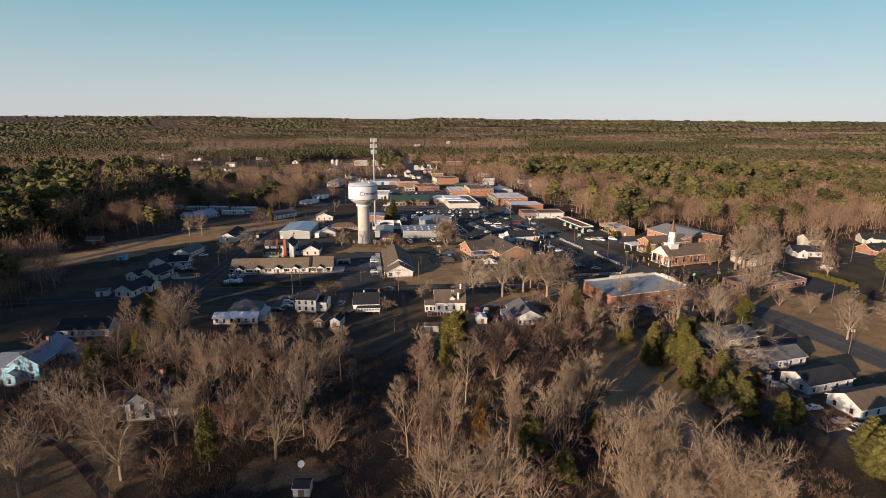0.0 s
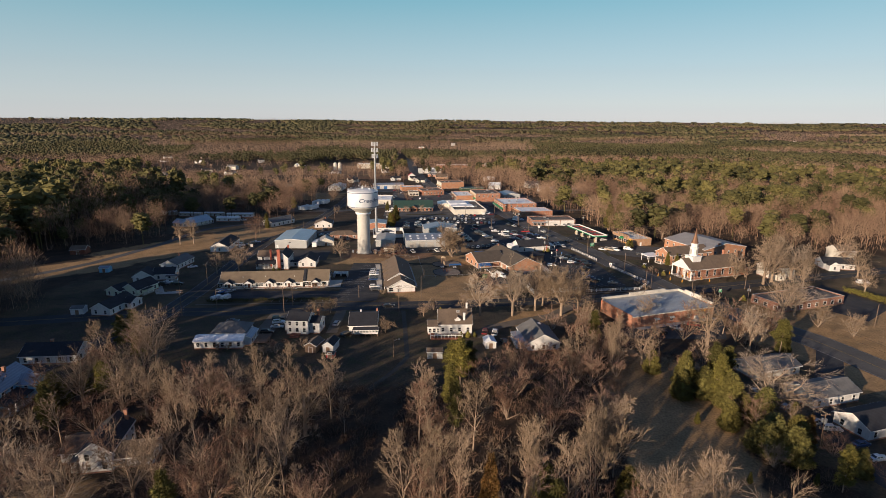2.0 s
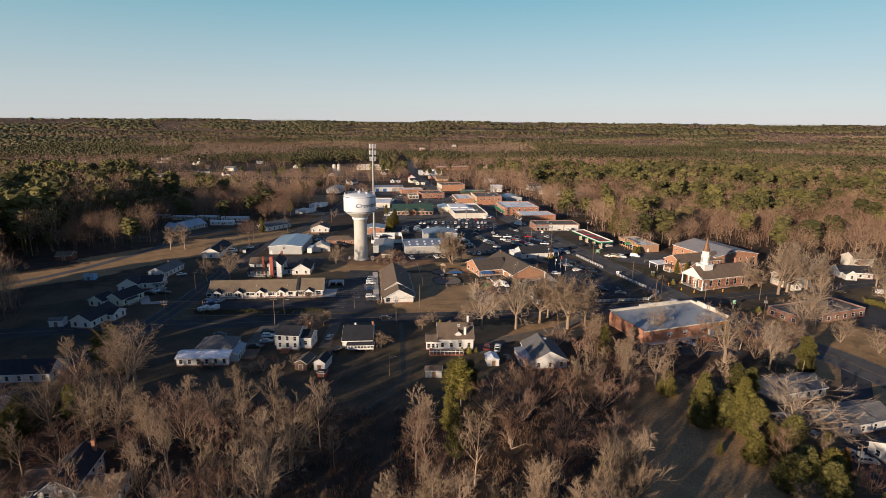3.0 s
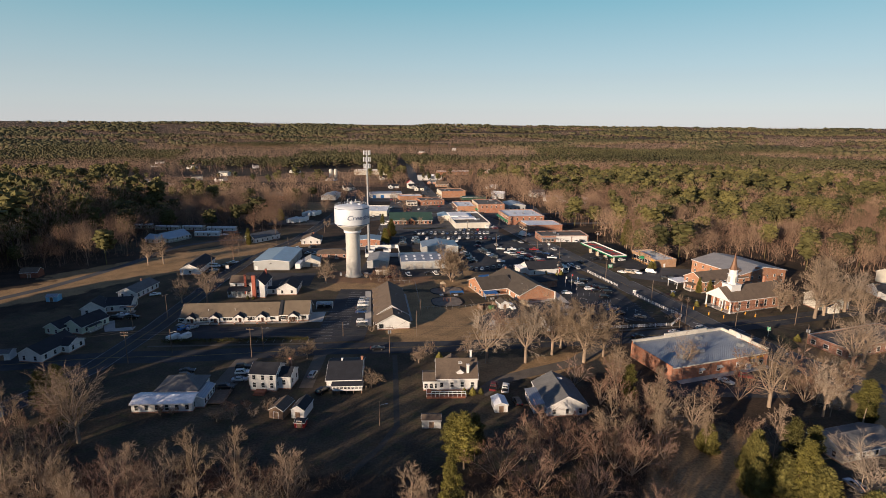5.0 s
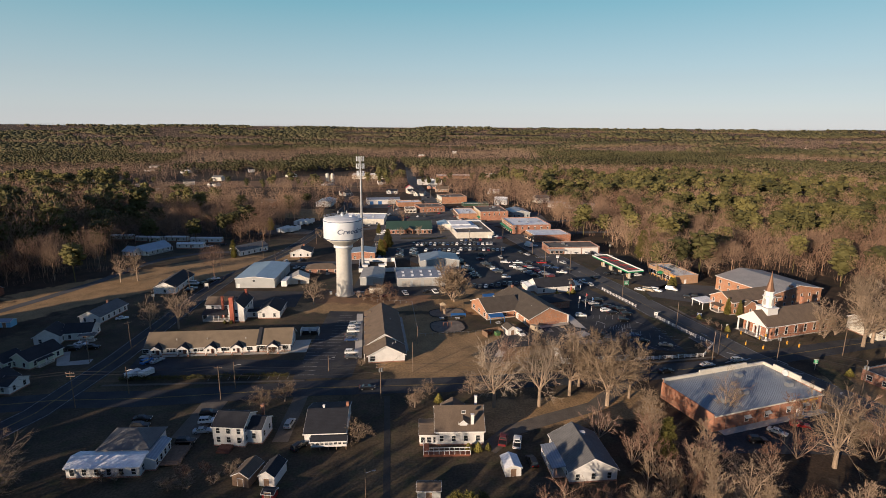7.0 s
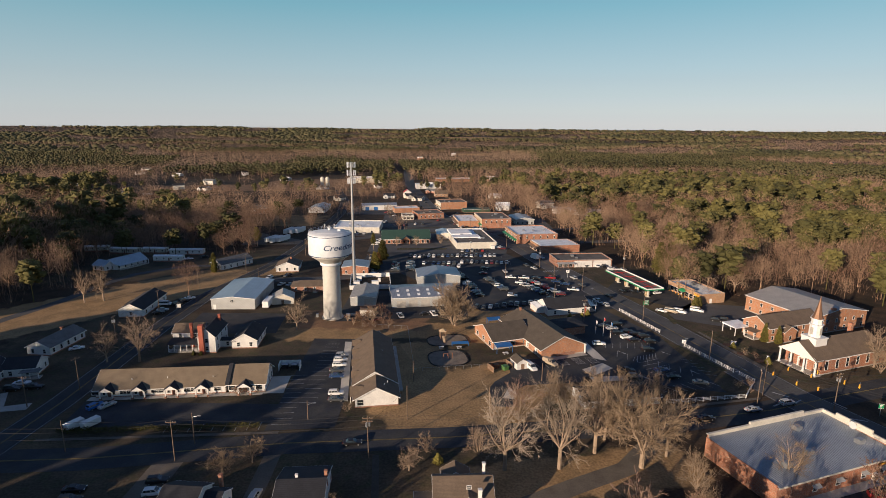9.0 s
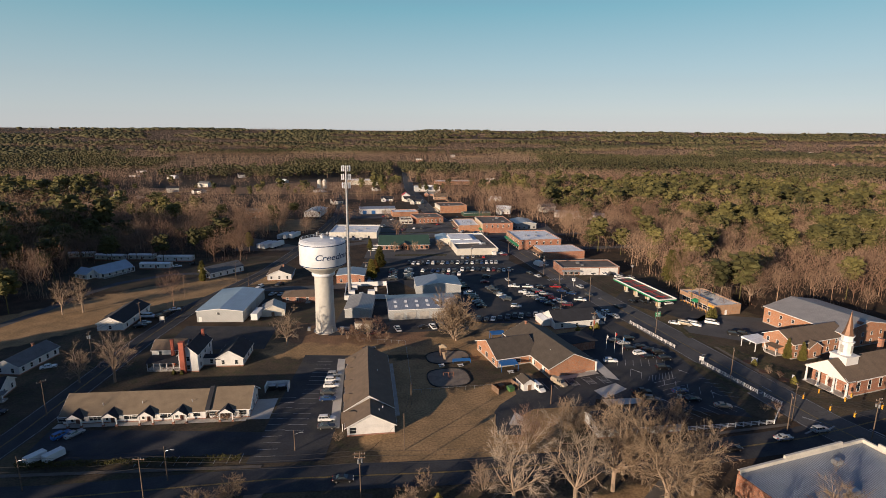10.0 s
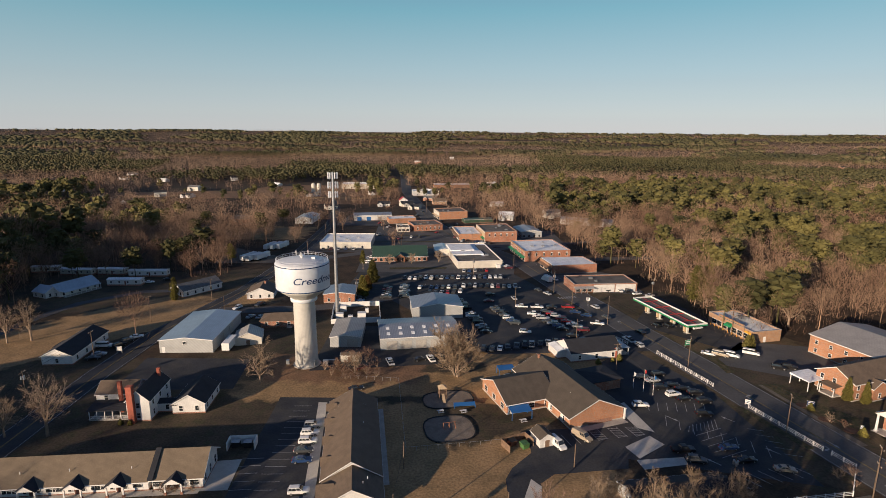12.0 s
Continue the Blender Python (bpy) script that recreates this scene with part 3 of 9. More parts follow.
# ---- buildings ----
def window_mesh(wide, high, key, store={}):
    """A frame with sill and glazing bars, and its pane; alike windows share them."""
    if (wide, high, key) not in store:
        w, h, t = wide / 2, high / 2, 0.09
        s = Shape().box(-w - t, w + t, -0.06, 0.03, h, h + t + 0.03).box(-w - t, -w, -0.06, 0.03, -h, h).box(w, w + t, -0.06, 0.03, -h, h)
        s.box(-w - t - 0.04, w + t + 0.04, -0.11, 0.03, -h - t, -h).box(-w, w, -0.035, 0.02, -0.03, 0.03)
        p = Shape().box(-w, w, -0.02, 0.015, -h, h)
        store[(wide, high, key)] = (s.mesh("window", TRIM), p.mesh("pane", GLASS))
    return store[(wide, high, key)]


def far_window(wide, high, store={}):
    """A distant window: frame and glass in one small mesh."""
    if (wide, high) not in store:
        w, h, t = wide / 2, high / 2, 0.09
        s = Shape().box(-w - t, w + t, -0.06, 0.03, h, h + t).box(-w - t, -w, -0.06, 0.03, -h, h).box(w, w + t, -0.06, 0.03, -h, h).box(-w - t, w + t, -0.1, 0.03, -h - t, -h)
        n = len(s.f)
        data = s.box(-w, w, -0.02, 0.015, -h, h).mesh("window", TRIM)
        data.materials.append(GLASS)
        for face in data.polygons[n:]:
            face.material_index = 1
        store[(wide, high)] = data
    return store[(wide, high)]


def put_window(parent, m, wide=0.95, high=1.45, key="plain"):
    if parent.matrix_basis.translation.y > 430:
        part("window", far_window(wide, high), TRIM, parent, at=m)
        return
    frame_data, pane_data = window_mesh(wide, high, key)
    w = part("window", frame_data, TRIM, parent, at=m)
    part("pane", pane_data, GLASS, w)


def put_door(parent, m, mat=DOOR, wide=0.95, high=2.05):
    s = Shape().box(-wide / 2, wide / 2, -0.03, 0.03, 0, high)
    d = part("door", s, mat, parent, at=m)
    t = Shape().box(-wide / 2 - 0.1, -wide / 2, -0.06, 0.02, 0, high + 0.1).box(wide / 2, wide / 2 + 0.1, -0.06, 0.02, 0, high + 0.1).box(-wide / 2, wide / 2, -0.06, 0.02, high, high + 0.1)
    part("door_frame", t, TRIM, d)


def side_pose(cx, cy, w, d, side, along, z, proud=0.02):
    """The pose of something on one wall of a block; along: from -1 to 1; outward is local -y."""
    if side == "S":
        return pose(cx + along * w / 2, cy - d / 2 - proud, z)
    if side == "N":
        return pose(cx - along * w / 2, cy + d / 2 + proud, z, 0, 0, 180)
    if side == "E":
        return pose(cx + w / 2 + proud, cy + along * d / 2, z, 0, 0, 90)
    return pose(cx - w / 2 - proud, cy - along * d / 2, z, 0, 0, -90)


def windows(parent, cx, cy, w, d, side, count, z, wide=0.95, high=1.45, span=0.8, key="plain"):
    for i in range(count):
        a = 0 if count == 1 else -span + 2 * span * i / (count - 1)
        put_window(parent, side_pose(cx, cy, w, d, side, a, z), wide, high, key)


def roof_shape(cx, cy, w, d, h, rise, ridge, over, thick, kind):
    s = Shape()
    if kind == "hip":
        a, b = w / 2 + over, d / 2 + over
        r = max(0.0, a - b) if ridge == "x" else 0.0
        q = 0.0 if ridge == "x" else max(0.0, b - a)
        low = [(cx - a, cy - b, h), (cx + a, cy - b, h), (cx + a, cy + b, h), (cx - a, cy + b, h)]
        v = low + [(x, y, z + thick) for x, y, z in low]
        if ridge == "x":
            v += [(cx - r, cy, h + rise + thick), (cx + r, cy, h + rise + thick)]
            f = [(3, 2, 1, 0), (0, 1, 5, 4), (1, 2, 6, 5), (2, 3, 7, 6), (3, 0, 4, 7), (4, 5, 9, 8), (5, 6, 9), (6, 7, 8, 9), (7, 4, 8)]
        else:
            v += [(cx, cy - q, h + rise + thick), (cx, cy + q, h + rise + thick)]
            f = [(3, 2, 1, 0), (0, 1, 5, 4), (1, 2, 6, 5), (2, 3, 7, 6), (3, 0, 4, 7), (4, 5, 8), (5, 6, 9, 8), (6, 7, 9), (7, 4, 8, 9)]
        return s.add(v, f)
    half = d / 2 if ridge == "x" else w / 2
    end = (w if ridge == "x" else d) / 2 + over * 0.7
    drop = rise / half * over
    prof = [(-half - over, h - drop), (0, h + rise), (half + over, h - drop), (half + over, h - drop + thick), (0, h + rise + thick), (-half - over, h - drop + thick)]

    def corner(p, e):
        return (cx + e, cy + p[0], p[1]) if ridge == "x" else (cx - p[0], cy + e, p[1])
    v = [corner(p, -end) for p in prof] + [corner(p, end) for p in prof]
    f = [(0, 1, 7, 6), (1, 2, 8, 7), (2, 3, 9, 8), (3, 4, 10, 9), (4, 5, 11, 10), (5, 0, 6, 11), (0, 5, 4, 1), (1, 4, 3, 2), (7, 10, 11, 6), (8, 9, 10, 7)]
    return s.add(v, f)


def fascia_shape(cx, cy, w, d, h, rise, ridge, over, thick):
    """White boards along both gable edges and the eaves."""
    s = Shape()
    half = d / 2 if ridge == "x" else w / 2
    end = (w if ridge == "x" else d) / 2 + over * 0.7
    drop = rise / half * over
    for e in (-end - 0.05, end):
        for sign in (-1, 1):
            a, b = (sign * (half + over), h - drop - 0.1), (0, h + rise - 0.1)
            ring = [(a[0], a[1]), (b[0], b[1]), (b[0], b[1] + thick + 0.08), (a[0], a[1] + thick + 0.08)]
            low = [(cx + e, cy + p, z) if ridge == "x" else (cx - p, cy + e, z) for p, z in ring]
            high = [(cx + e + 0.05, cy + p, z) if ridge == "x" else (cx - p, cy + e + 0.05, z) for p, z in ring]
            s.slab(low, high)
    for sign in (-1, 1):
        p = sign * (half + over)
        q = p + sign * 0.05
        z0, z1 = h - drop - 0.1, h - drop + thick - 0.02
        if ridge == "x":
            s.box(cx - end, cx + end, cy + min(p, q), cy + max(p, q), z0, z1)
        else:
            s.box(cx + min(-p, -q), cx + max(-p, -q), cy - end, cy + end, z0, z1)
    return s


def block(house, cx, cy, w, d, h, rise=2.0, ridge="x", wall=WHITE, roof=ROOF_DARK, over=0.45, kind="gable", glazed="SNEW", floors=(1.55,), pitch=3.2,
          size=(0.95, 1.45), base=0.0, footing=True, thick=0.16, lip=0.45):
    """One wing of a building: wall, roof, trim and windows."""
    s = Shape()
    if kind == "flat":
        t = 0.3
        s.box(cx - w / 2, cx + w / 2, cy - d / 2, cy - d / 2 + t, base, h + lip).box(cx - w / 2, cx + w / 2, cy + d / 2 - t, cy + d / 2, base, h + lip)
        s.box(cx - w / 2, cx - w / 2 + t, cy - d / 2 + t, cy + d / 2 - t, base, h + lip).box(cx + w / 2 - t, cx + w / 2, cy - d / 2 + t, cy + d / 2 - t, base, h + lip)
        r = Shape().box(cx - w / 2 + t, cx + w / 2 - t, cy - d / 2 + t, cy + d / 2 - t, h - 0.3, h)
        c = Shape()
        for x0, x1, y0, y1 in ((-w / 2 - 0.06, w / 2 + 0.06, -d / 2 - 0.06, -d / 2 + t + 0.06), (-w / 2 - 0.06, w / 2 + 0.06, d / 2 - t - 0.06, d / 2 + 0.06),
                               (-w / 2 - 0.06, -w / 2 + t + 0.06, -d / 2 + t + 0.06, d / 2 - t - 0.06), (w / 2 - t - 0.06, w / 2 + 0.06, -d / 2 + t + 0.06, d / 2 - t - 0.06)):
            c.box(cx + x0, cx + x1, cy + y0, cy + y1, h + lip, h + lip + 0.1)
        part("wall", s, wall, house)
        part("roof", r, roof, house)
        part("coping", c, TRIM if wall in (WHITE, CREAM) else CONCRETE, house, "metal parapet coping")
    else:
        s.box(cx - w / 2, cx + w / 2, cy - d / 2, cy + d / 2, base, h)
        if kind == "gable":
            g = rise - 0.02
            if ridge == "x":
                s.slab([(cx - w / 2, cy - d / 2, h), (cx - w / 2, cy + d / 2, h), (cx - w / 2, cy, h + g)], [(cx + w / 2, cy - d / 2, h), (cx + w / 2, cy + d / 2, h), (cx + w / 2, cy, h + g)])
            else:
                s.slab([(cx - w / 2, cy - d / 2, h), (cx + w / 2, cy - d / 2, h), (cx, cy - d / 2, h + g)], [(cx - w / 2, cy + d / 2, h), (cx + w / 2, cy + d / 2, h), (cx, cy + d / 2, h + g)])
            part("trim", fascia_shape(cx, cy, w, d, h, rise, ridge, over, thick), TRIM, house)
        part("wall", s, wall, house)
        part("roof", roof_shape(cx, cy, w, d, h, rise, ridge, over, thick, kind), roof, house)
    if footing:
        f = Shape().box(cx - w / 2 - 0.05, cx + w / 2 + 0.05, cy - d / 2 - 0.05, cy + d / 2 + 0.05, base - 0.4, base + 0.35)
        part("foundation", f, BRICK_BROWN if wall not in (BRICK, BRICK_ORANGE) else CONCRETE, house)
    for side in glazed:
        n = max(1, int((w if side in "SN" else d) / pitch))
        for z in floors:
            windows(house, cx, cy, w, d, side, n, base + z, *size, span=(n - 1) / n if n > 1 else 0)


def chimney(house, x, y, z0, z1, wide=0.7, mat=BRICK):
    s = Shape().box(x - wide / 2, x + wide / 2, y - wide / 2, y + wide / 2, z0, z1)
    s.box(x - wide / 2 - 0.08, x + wide / 2 + 0.08, y - wide / 2 - 0.08, y + wide / 2 + 0.08, z1 - 0.25, z1 - 0.05)
    part("chimney", s, mat, house, "brick chimney")


def porch(house, x0, x1, y0, y1, h, posts=4, roof=ROOF_DARK, open_side="S", slope=0.5, rail=True):
    """A roofed porch with floor, posts and rail; it slopes down to its open side."""
    dz = {"S": (0, 0, slope, slope), "E": (slope, 0, 0, slope), "W": (0, slope, slope, 0), "N": (slope, slope, 0, 0)}[open_side]
    ring = [(x0 - 0.3, y0 - 0.3), (x1 + 0.3, y0 - 0.3), (x1 + 0.3, y1), (x0 - 0.3, y1)]
    part("porch_roof", Shape().slab([(x, y, h + k) for (x, y), k in zip(ring, dz)], [(x, y, h + k + 0.14) for (x, y), k in zip(ring, dz)]), roof, house)
    part("porch_floor", Shape().box(x0, x1, y0, y1, 0.0, 0.4), CONCRETE, house)
    ends = {"S": ((x0, y0), (x1, y0)), "N": ((x0, y1), (x1, y1)), "E": ((x1, y0), (x1, y1)), "W": ((x0, y0), (x0, y1))}[open_side]
    post = Shape().box(-0.09, 0.09, -0.09, 0.09, 0.4, h + 0.02).box(-0.14, 0.14, -0.14, 0.14, 0.4, 0.6).mesh("post", TRIM)
    spots = []
    for i in range(posts):
        t = i / (posts - 1)
        x, y = ends[0][0] + (ends[1][0] - ends[0][0]) * t, ends[0][1] + (ends[1][1] - ends[0][1]) * t
        x, y = min(max(x, x0 + 0.12), x1 - 0.12), min(max(y, y0 + 0.12), y1 - 0.12)
        spots.append((x, y))
        part("post", post, TRIM, house, at=pose(x, y, 0))
    if rail:
        r = Shape()
        (xa, ya), (xb, yb) = spots[0], spots[-1]
        for z in (0.6, 1.25):
            r.tube((xa, ya, z), (xb, yb, z), 0.05, 0.05, 4)
        n = int(math.dist(spots[0], spots[-1]) / 0.3)
        for i in range(n):
            t = (i + 0.5) / n
            r.box(xa + (xb - xa) * t - 0.025, xa + (xb - xa) * t + 0.025, ya + (yb - ya) * t - 0.025, ya + (yb - ya) * t + 0.025, 0.6, 1.25)
        part("railing", r, TRIM, house)


def rooftop_unit(house, x, y, z, size=1.6):
    s = Shape().box(-size / 2, size / 2, -size * 0.35, size * 0.35, 0, size * 0.5).box(-size * 0.4, size * 0.4, -size * 0.28, size * 0.28, size * 0.5, size * 0.56)
    part("roof_unit", s, STEEL, house, "grey metal roof unit", at=pose(x, y, z))


def vents(house, spots, z):
    pipe = Shape().tube((0, 0, 0), (0, 0, 0.6), 0.09, 0.09, 6).mesh("vent_pipe", TRIM)
    for x, y in spots:
        part("vent_pipe", pipe, TRIM, house, at=pose(x, y, z))


# -- the row of offices with five small gabled porches --
B = thing("office_row", "long white single-storey office row with tan shingle roof and gabled porches", "building", -79.3, 246.0, 6.0)
block(B, -5.5, 0, 36.5, 10.5, 3.0, 3.3, "x", WHITE, ROOF_TAN, 0.8, glazed="N", pitch=4)
block(B, 19, 0, 10.5, 10.5, 3.3, 3.4, "x", WHITE, ROOF_TAN, 0.8, glazed="NE", pitch=3, size=(1.1, 1.9))
part("roof_break", Shape().slab([(13.0, -6.2, 3.0), (14.2, -6.2, 3.0), (14.2, 0, 6.9), (13.0, 0, 6.9)], [(13.0, -6.2, 3.35), (14.2, -6.2, 3.35), (14.2, 0, 7.2), (13.0, 0, 7.2)]), ROOF_DARK, B)
gable = Shape().slab([(-2.0, -7.3, 2.6), (2.0, -7.3, 2.6), (0, -7.3, 3.9)], [(-2.0, -7.2, 2.6), (2.0, -7.2, 2.6), (0, -7.2, 3.9)]).mesh("porch_gable", TRIM)
lid = roof_shape(0, -5.2, 4.0, 4.2, 2.6, 1.35, "y", 0.2, 0.12, "gable").mesh("porch_roof", ROOF_DARK)
col = Shape().box(-0.14, 0.14, -0.14, 0.14, 0.5, 2.6).mesh("porch_column", TRIM)
foot = Shape().box(-0.28, 0.28, -0.28, 0.28, 0.0, 0.55).mesh("column_base", BRICK_BROWN)
for x in (-20.0, -11.2, -2.0, 6.6, 18.6):
    part("porch_gable", gable, TRIM, B, at=pose(x, 0, 0))
    part("porch_roof", lid, ROOF_DARK, B, at=pose(x, 0, 0))
    for dx in (-1.7, 1.7):
        c = part("porch_column", col, TRIM, B, at=pose(x + dx, -6.95, 0))
        part("column_base", foot, BRICK_BROWN, c)
    put_door(B, pose(x, -5.3, 0.2), DOOR, 1.0)
    for dx in (-1.4, 1.4):
        put_window(B, pose(x + dx, -5.3, 1.6), 0.7, 1.5, "slim")
    for dx in (-3.9, 3.9):
        put_window(B, pose(x + dx, -5.3, 1.65), 1.9, 1.3, "wide")
vents(B, [(-14, -3.6), (-4, -3.4), (9, -3.6), (17, 2)], 4.5)

# -- the long white hall with the brown roof --
B = thing("white_hall", "long white hall with dark brown shingle roof and white gable", "building", -24.0, 257.6, 9.0)
block(B, 0, -0.4, 12.6, 28.0, 3.1, 3.8, "y", WHITE, ROOF_BROWN, 0.6, glazed="EW", pitch=5)
block(B, 0.2, -18.5, 12.2, 8.2, 2.7, 3.2, "y", WHITE, ROOF_BROWN, 0.6, glazed="EW", pitch=5)
block(B, 0.1, 17.4, 12.0, 7.6, 2.8, 3.3, "y", WHITE, ROOF_BROWN, 0.6, glazed="EW", pitch=5)
put_window(B, side_pose(0.2, -18.5, 12.2, 8.2, "S", -0.75, 1.6), 1.7, 1.6, "wide")
for y in (9.2, 0.6, -8.0, 17.0):
    part("dormer", roof_shape(-5.7, y, 2.6, 2.2, 3.1, 1.2, "x", 0.25, 0.12, "gable"), ROOF_BROWN, B)
part("side_gable", roof_shape(-5.5, -18.0, 3.4, 4.2, 2.6, 1.7, "x", 0.3, 0.14, "gable"), ROOF_BROWN, B)
for y in (-20.2, -15.8):
    part("post", Shape().box(-7.2, -7.05, y - 0.08, y + 0.08, 0, 2.5), TRIM, B)
part("walkway", Shape().box(6.5, 8.3, -14, 20, -0.1, 0.12), CONCRETE, B)
for y in (-11, -4, 3, 10):
    put_door(B, side_pose(0, -0.4, 12.6, 28.0, "E", (y + 0.4) / 14.0, 0.1), DOOR)
vents(B, [(2.5, -20), (3.5, -18.5), (1.5, -12), (2.8, 4)], 5.2)

# -- the old white farmhouse with red chimneys --
B = thing("farmhouse", "old white two-storey farmhouse with red chimneys and wrap porch", "house", -84.5, 277.5, 5.0)
block(B, 0, 0, 6.0, 13.5, 6.0, 2.8, "y", WHITE, ROOF_DARK, 0.35, floors=(1.7, 4.6), pitch=3.6)
block(B, -8.2, 2.5, 10.5, 7.5, 5.6, 2.2, "x", WHITE, ROOF_BROWN, 0.35, glazed="SNW", floors=(1.7, 4.5), pitch=4)
porch(B, -13.5, -3.2, -5.8, -1.4, 2.9, 6, ROOF_DARK, "S", 0.9)
chimney(B, -1.4, -7.3, 0, 10.6, 1.5, CHIMNEY_RED)
chimney(B, -6.6, -1.8, 0, 9.4, 0.9, CHIMNEY_RED)
chimney(B, 1.0, 5.0, 7.5, 10.2, 0.8, CHIMNEY_RED)
block(B, 5.6, -0.5, 5.4, 3.2, 2.6, 0.7, "x", WHITE, ROOF_DARK, 0.2, glazed="S")
block(B, 11.8, 3.0, 8.6, 12.5, 3.0, 2.5, "y", WHITE, ROOF_DARK, 0.35, glazed="SEN", pitch=4)
porch(B, 7.3, 8.6, -3.2, 1.5, 2.4, 3, ROOF_DARK, "W", 0.2, False)

# -- metal warehouse with a pale blue roof --
B = thing("metal_warehouse", "grey metal warehouse with pale blue-grey metal roof", "warehouse", -93.3, 332.0, 2.5)
block(B, 0, 0, 18.5, 30.5, 4.6, 1.0, "y", GREYMETAL, ROOF_BLUE, 0.3, glazed="", footing=False)
put_door(B, side_pose(0, 0, 18.5, 30.5, "S", -0.85, 0), TRIM)
put_window(B, side_pose(0, 0, 18.5, 30.5, "S", -0.05, 3.6), 1.2, 1.0, "vent")
part("roller_door", Shape().box(9.25, 9.33, -8, -4, 0, 3.4), CONCRETE, B)
part("roller_door", Shape().box(9.25, 9.33, 2, 6, 0, 3.4), CONCRETE, B)
B = thing("box_trailer", "pale box trailer parked beside the warehouse", "trailer", -79.0, 321.0, 2.5)
part("body", Shape().box(-1.3, 1.3, -4.2, 4.2, 0.9, 3.6), TRIM, B)
part("chassis", Shape().box(-1.1, 1.1, -4.2, 4.2, 0.5, 0.88), BLACK, B)

# -- houses along the left road --
B = thing("house", "white house with charcoal gable roof beside the road", "house", -131.5, 317.0, 5.0)
block(B, 0, 0, 9.8, 23.0, 3.2, 2.4, "y", WHITE, ROOF_DARK, 0.4, pitch=5)
porch(B, -6.5, -4.9, -2, 4, 2.5, 3, ROOF_DARK, "W", 0.3)
part("sign_board", Shape().box(-1.6, 1.6, -11.62, -11.54, 3.3, 3.9), CREAM, B)
B = thing("house", "pale house with metal roof and long columned porch", "house", -181.5, 389.5, -22.0)
block(B, 0, 0, 9.5, 19.0, 3.2, 2.6, "y", WHITE, ROOF_BLUE, 0.4)
block(B, -3.5, -9.5, 9.0, 8.0, 3.0, 2.2, "x", WHITE, ROOF_BLUE, 0.4)
porch(B, 4.8, 7.2, -8.5, 9.0, 2.6, 8, ROOF_BLUE, "E", 0.5, False)
for x, y, w, yaw, what in ((-201, 422.5, 17.5, -4, "beige"), (-161.4, 421, 20, 3, "white"), (-163.4, 402.4, 16.5, 2, "white"), (-183, 424, 15, 0, "beige"), (-222, 428, 14, 8, "beige")):
    B = thing("mobile_home", f"{what} single-wide mobile home at the wood's edge", "mobile home", x, y, yaw, group="mobile homes")
    block(B, 0, 0, w, 4.2, 3.2, 0.5, "x", CREAM if what == "beige" else WHITE, ROOF_WHITE, 0.15, base=0.4, glazed="SEW", floors=(1.6,), pitch=3.4, size=(0.9, 0.9))
    put_door(B, side_pose(0, 0, w, 4.2, "S", 0.1, 0.4), DOOR)
B = thing("long_house", "long low white house with slate-blue roof", "house", -122.5, 392.0, -34.0)
block(B, 0, 0, 10.0, 20.0, 3.2, 2.4, "y", WHITE, ROOF_GREY, 0.4, pitch=4)
B = thing("house", "small white house with brown hip roof and chimney", "house", -88.5, 386.0, 8.0)
block(B, 0, 0, 12.0, 13.0, 3.0, 2.4, "y", WHITE, ROOF_BROWN, 0.5)
chimney(B, 1, 2, 3, 6.4, 0.8)
B = thing("house", "pale green house with charcoal roof and two gables", "house", -136.5, 231.5, -14.0)
block(B, 0.5, 1.5, 8.0, 12.0, 3.0, 2.4, "y", PALEGREEN, ROOF_DARK, 0.4)
block(B, -5.5, -4.0, 7.0, 7.0, 2.8, 1.9, "y", PALEGREEN, ROOF_DARK, 0.35)
porch(B, 4.6, 6.0, -2.5, 3.0, 2.4, 3, ROOF_DARK, "E", 0.4)
B = thing("house", "white house with charcoal roof and carport", "house", -139.5, 251.0, 12.0)
block(B, -3.5, 0, 8.5, 8.5, 3.1, 2.6, "y", WHITE, ROOF_DARK, 0.4)
block(B, 5.0, 2.5, 9.5, 8.0, 3.0, 2.2, "x", WHITE, ROOF_DARK, 0.4)
porch(B, 6.5, 11.5, -3.8, -1.5, 2.4, 3, ROOF_GREY, "S", 0.2, False)
B = thing("house", "white ranch house with grey shingle roof", "house", -139.8, 275.5, -4.0)
block(B, 0, 0, 8.5, 16.5, 3.0, 2.0, "y", WHITE, ROOF_GREY, 0.5)
chimney(B, -1, 4, 4, 5.8, 0.7)
B = thing("house", "white house with dark roof on the shaded corner", "house", -133.8, 210.0, -6.0)
block(B, 0, 0, 8.0, 15.0, 3.0, 2.3, "y", WHITE, ROOF_DARK, 0.4)
block(B, 5.0, 4.0, 4.0, 7.0, 2.7, 1.5, "x", WHITE, ROOF_DARK, 0.3)
B = thing("house", "low white house with blue-black roof among trees", "house", -125.0, 164.5, 6.0)
block(B, 0, 0, 17.0, 9.0, 3.0, 2.5, "x", WHITE, ROOF_DARK, 0.4)
chimney(B, -1, 0.5, 4, 6.4, 0.8)
B = thing("house", "pale blue two-storey house with grey metal roof and long side porch", "house", -121.0, 136.0, 4.0)
block(B, 0, 0, 8.0, 16.5, 5.4, 2.8, "y", PALEBLUE, ROOF_METAL, 0.4, floors=(1.6, 4.1), pitch=3.2)
block(B, -7.0, -1.5, 6.4, 12.0, 4.2, 2.0, "x", PALEBLUE, ROOF_METAL, 0.35, pitch=3.0)
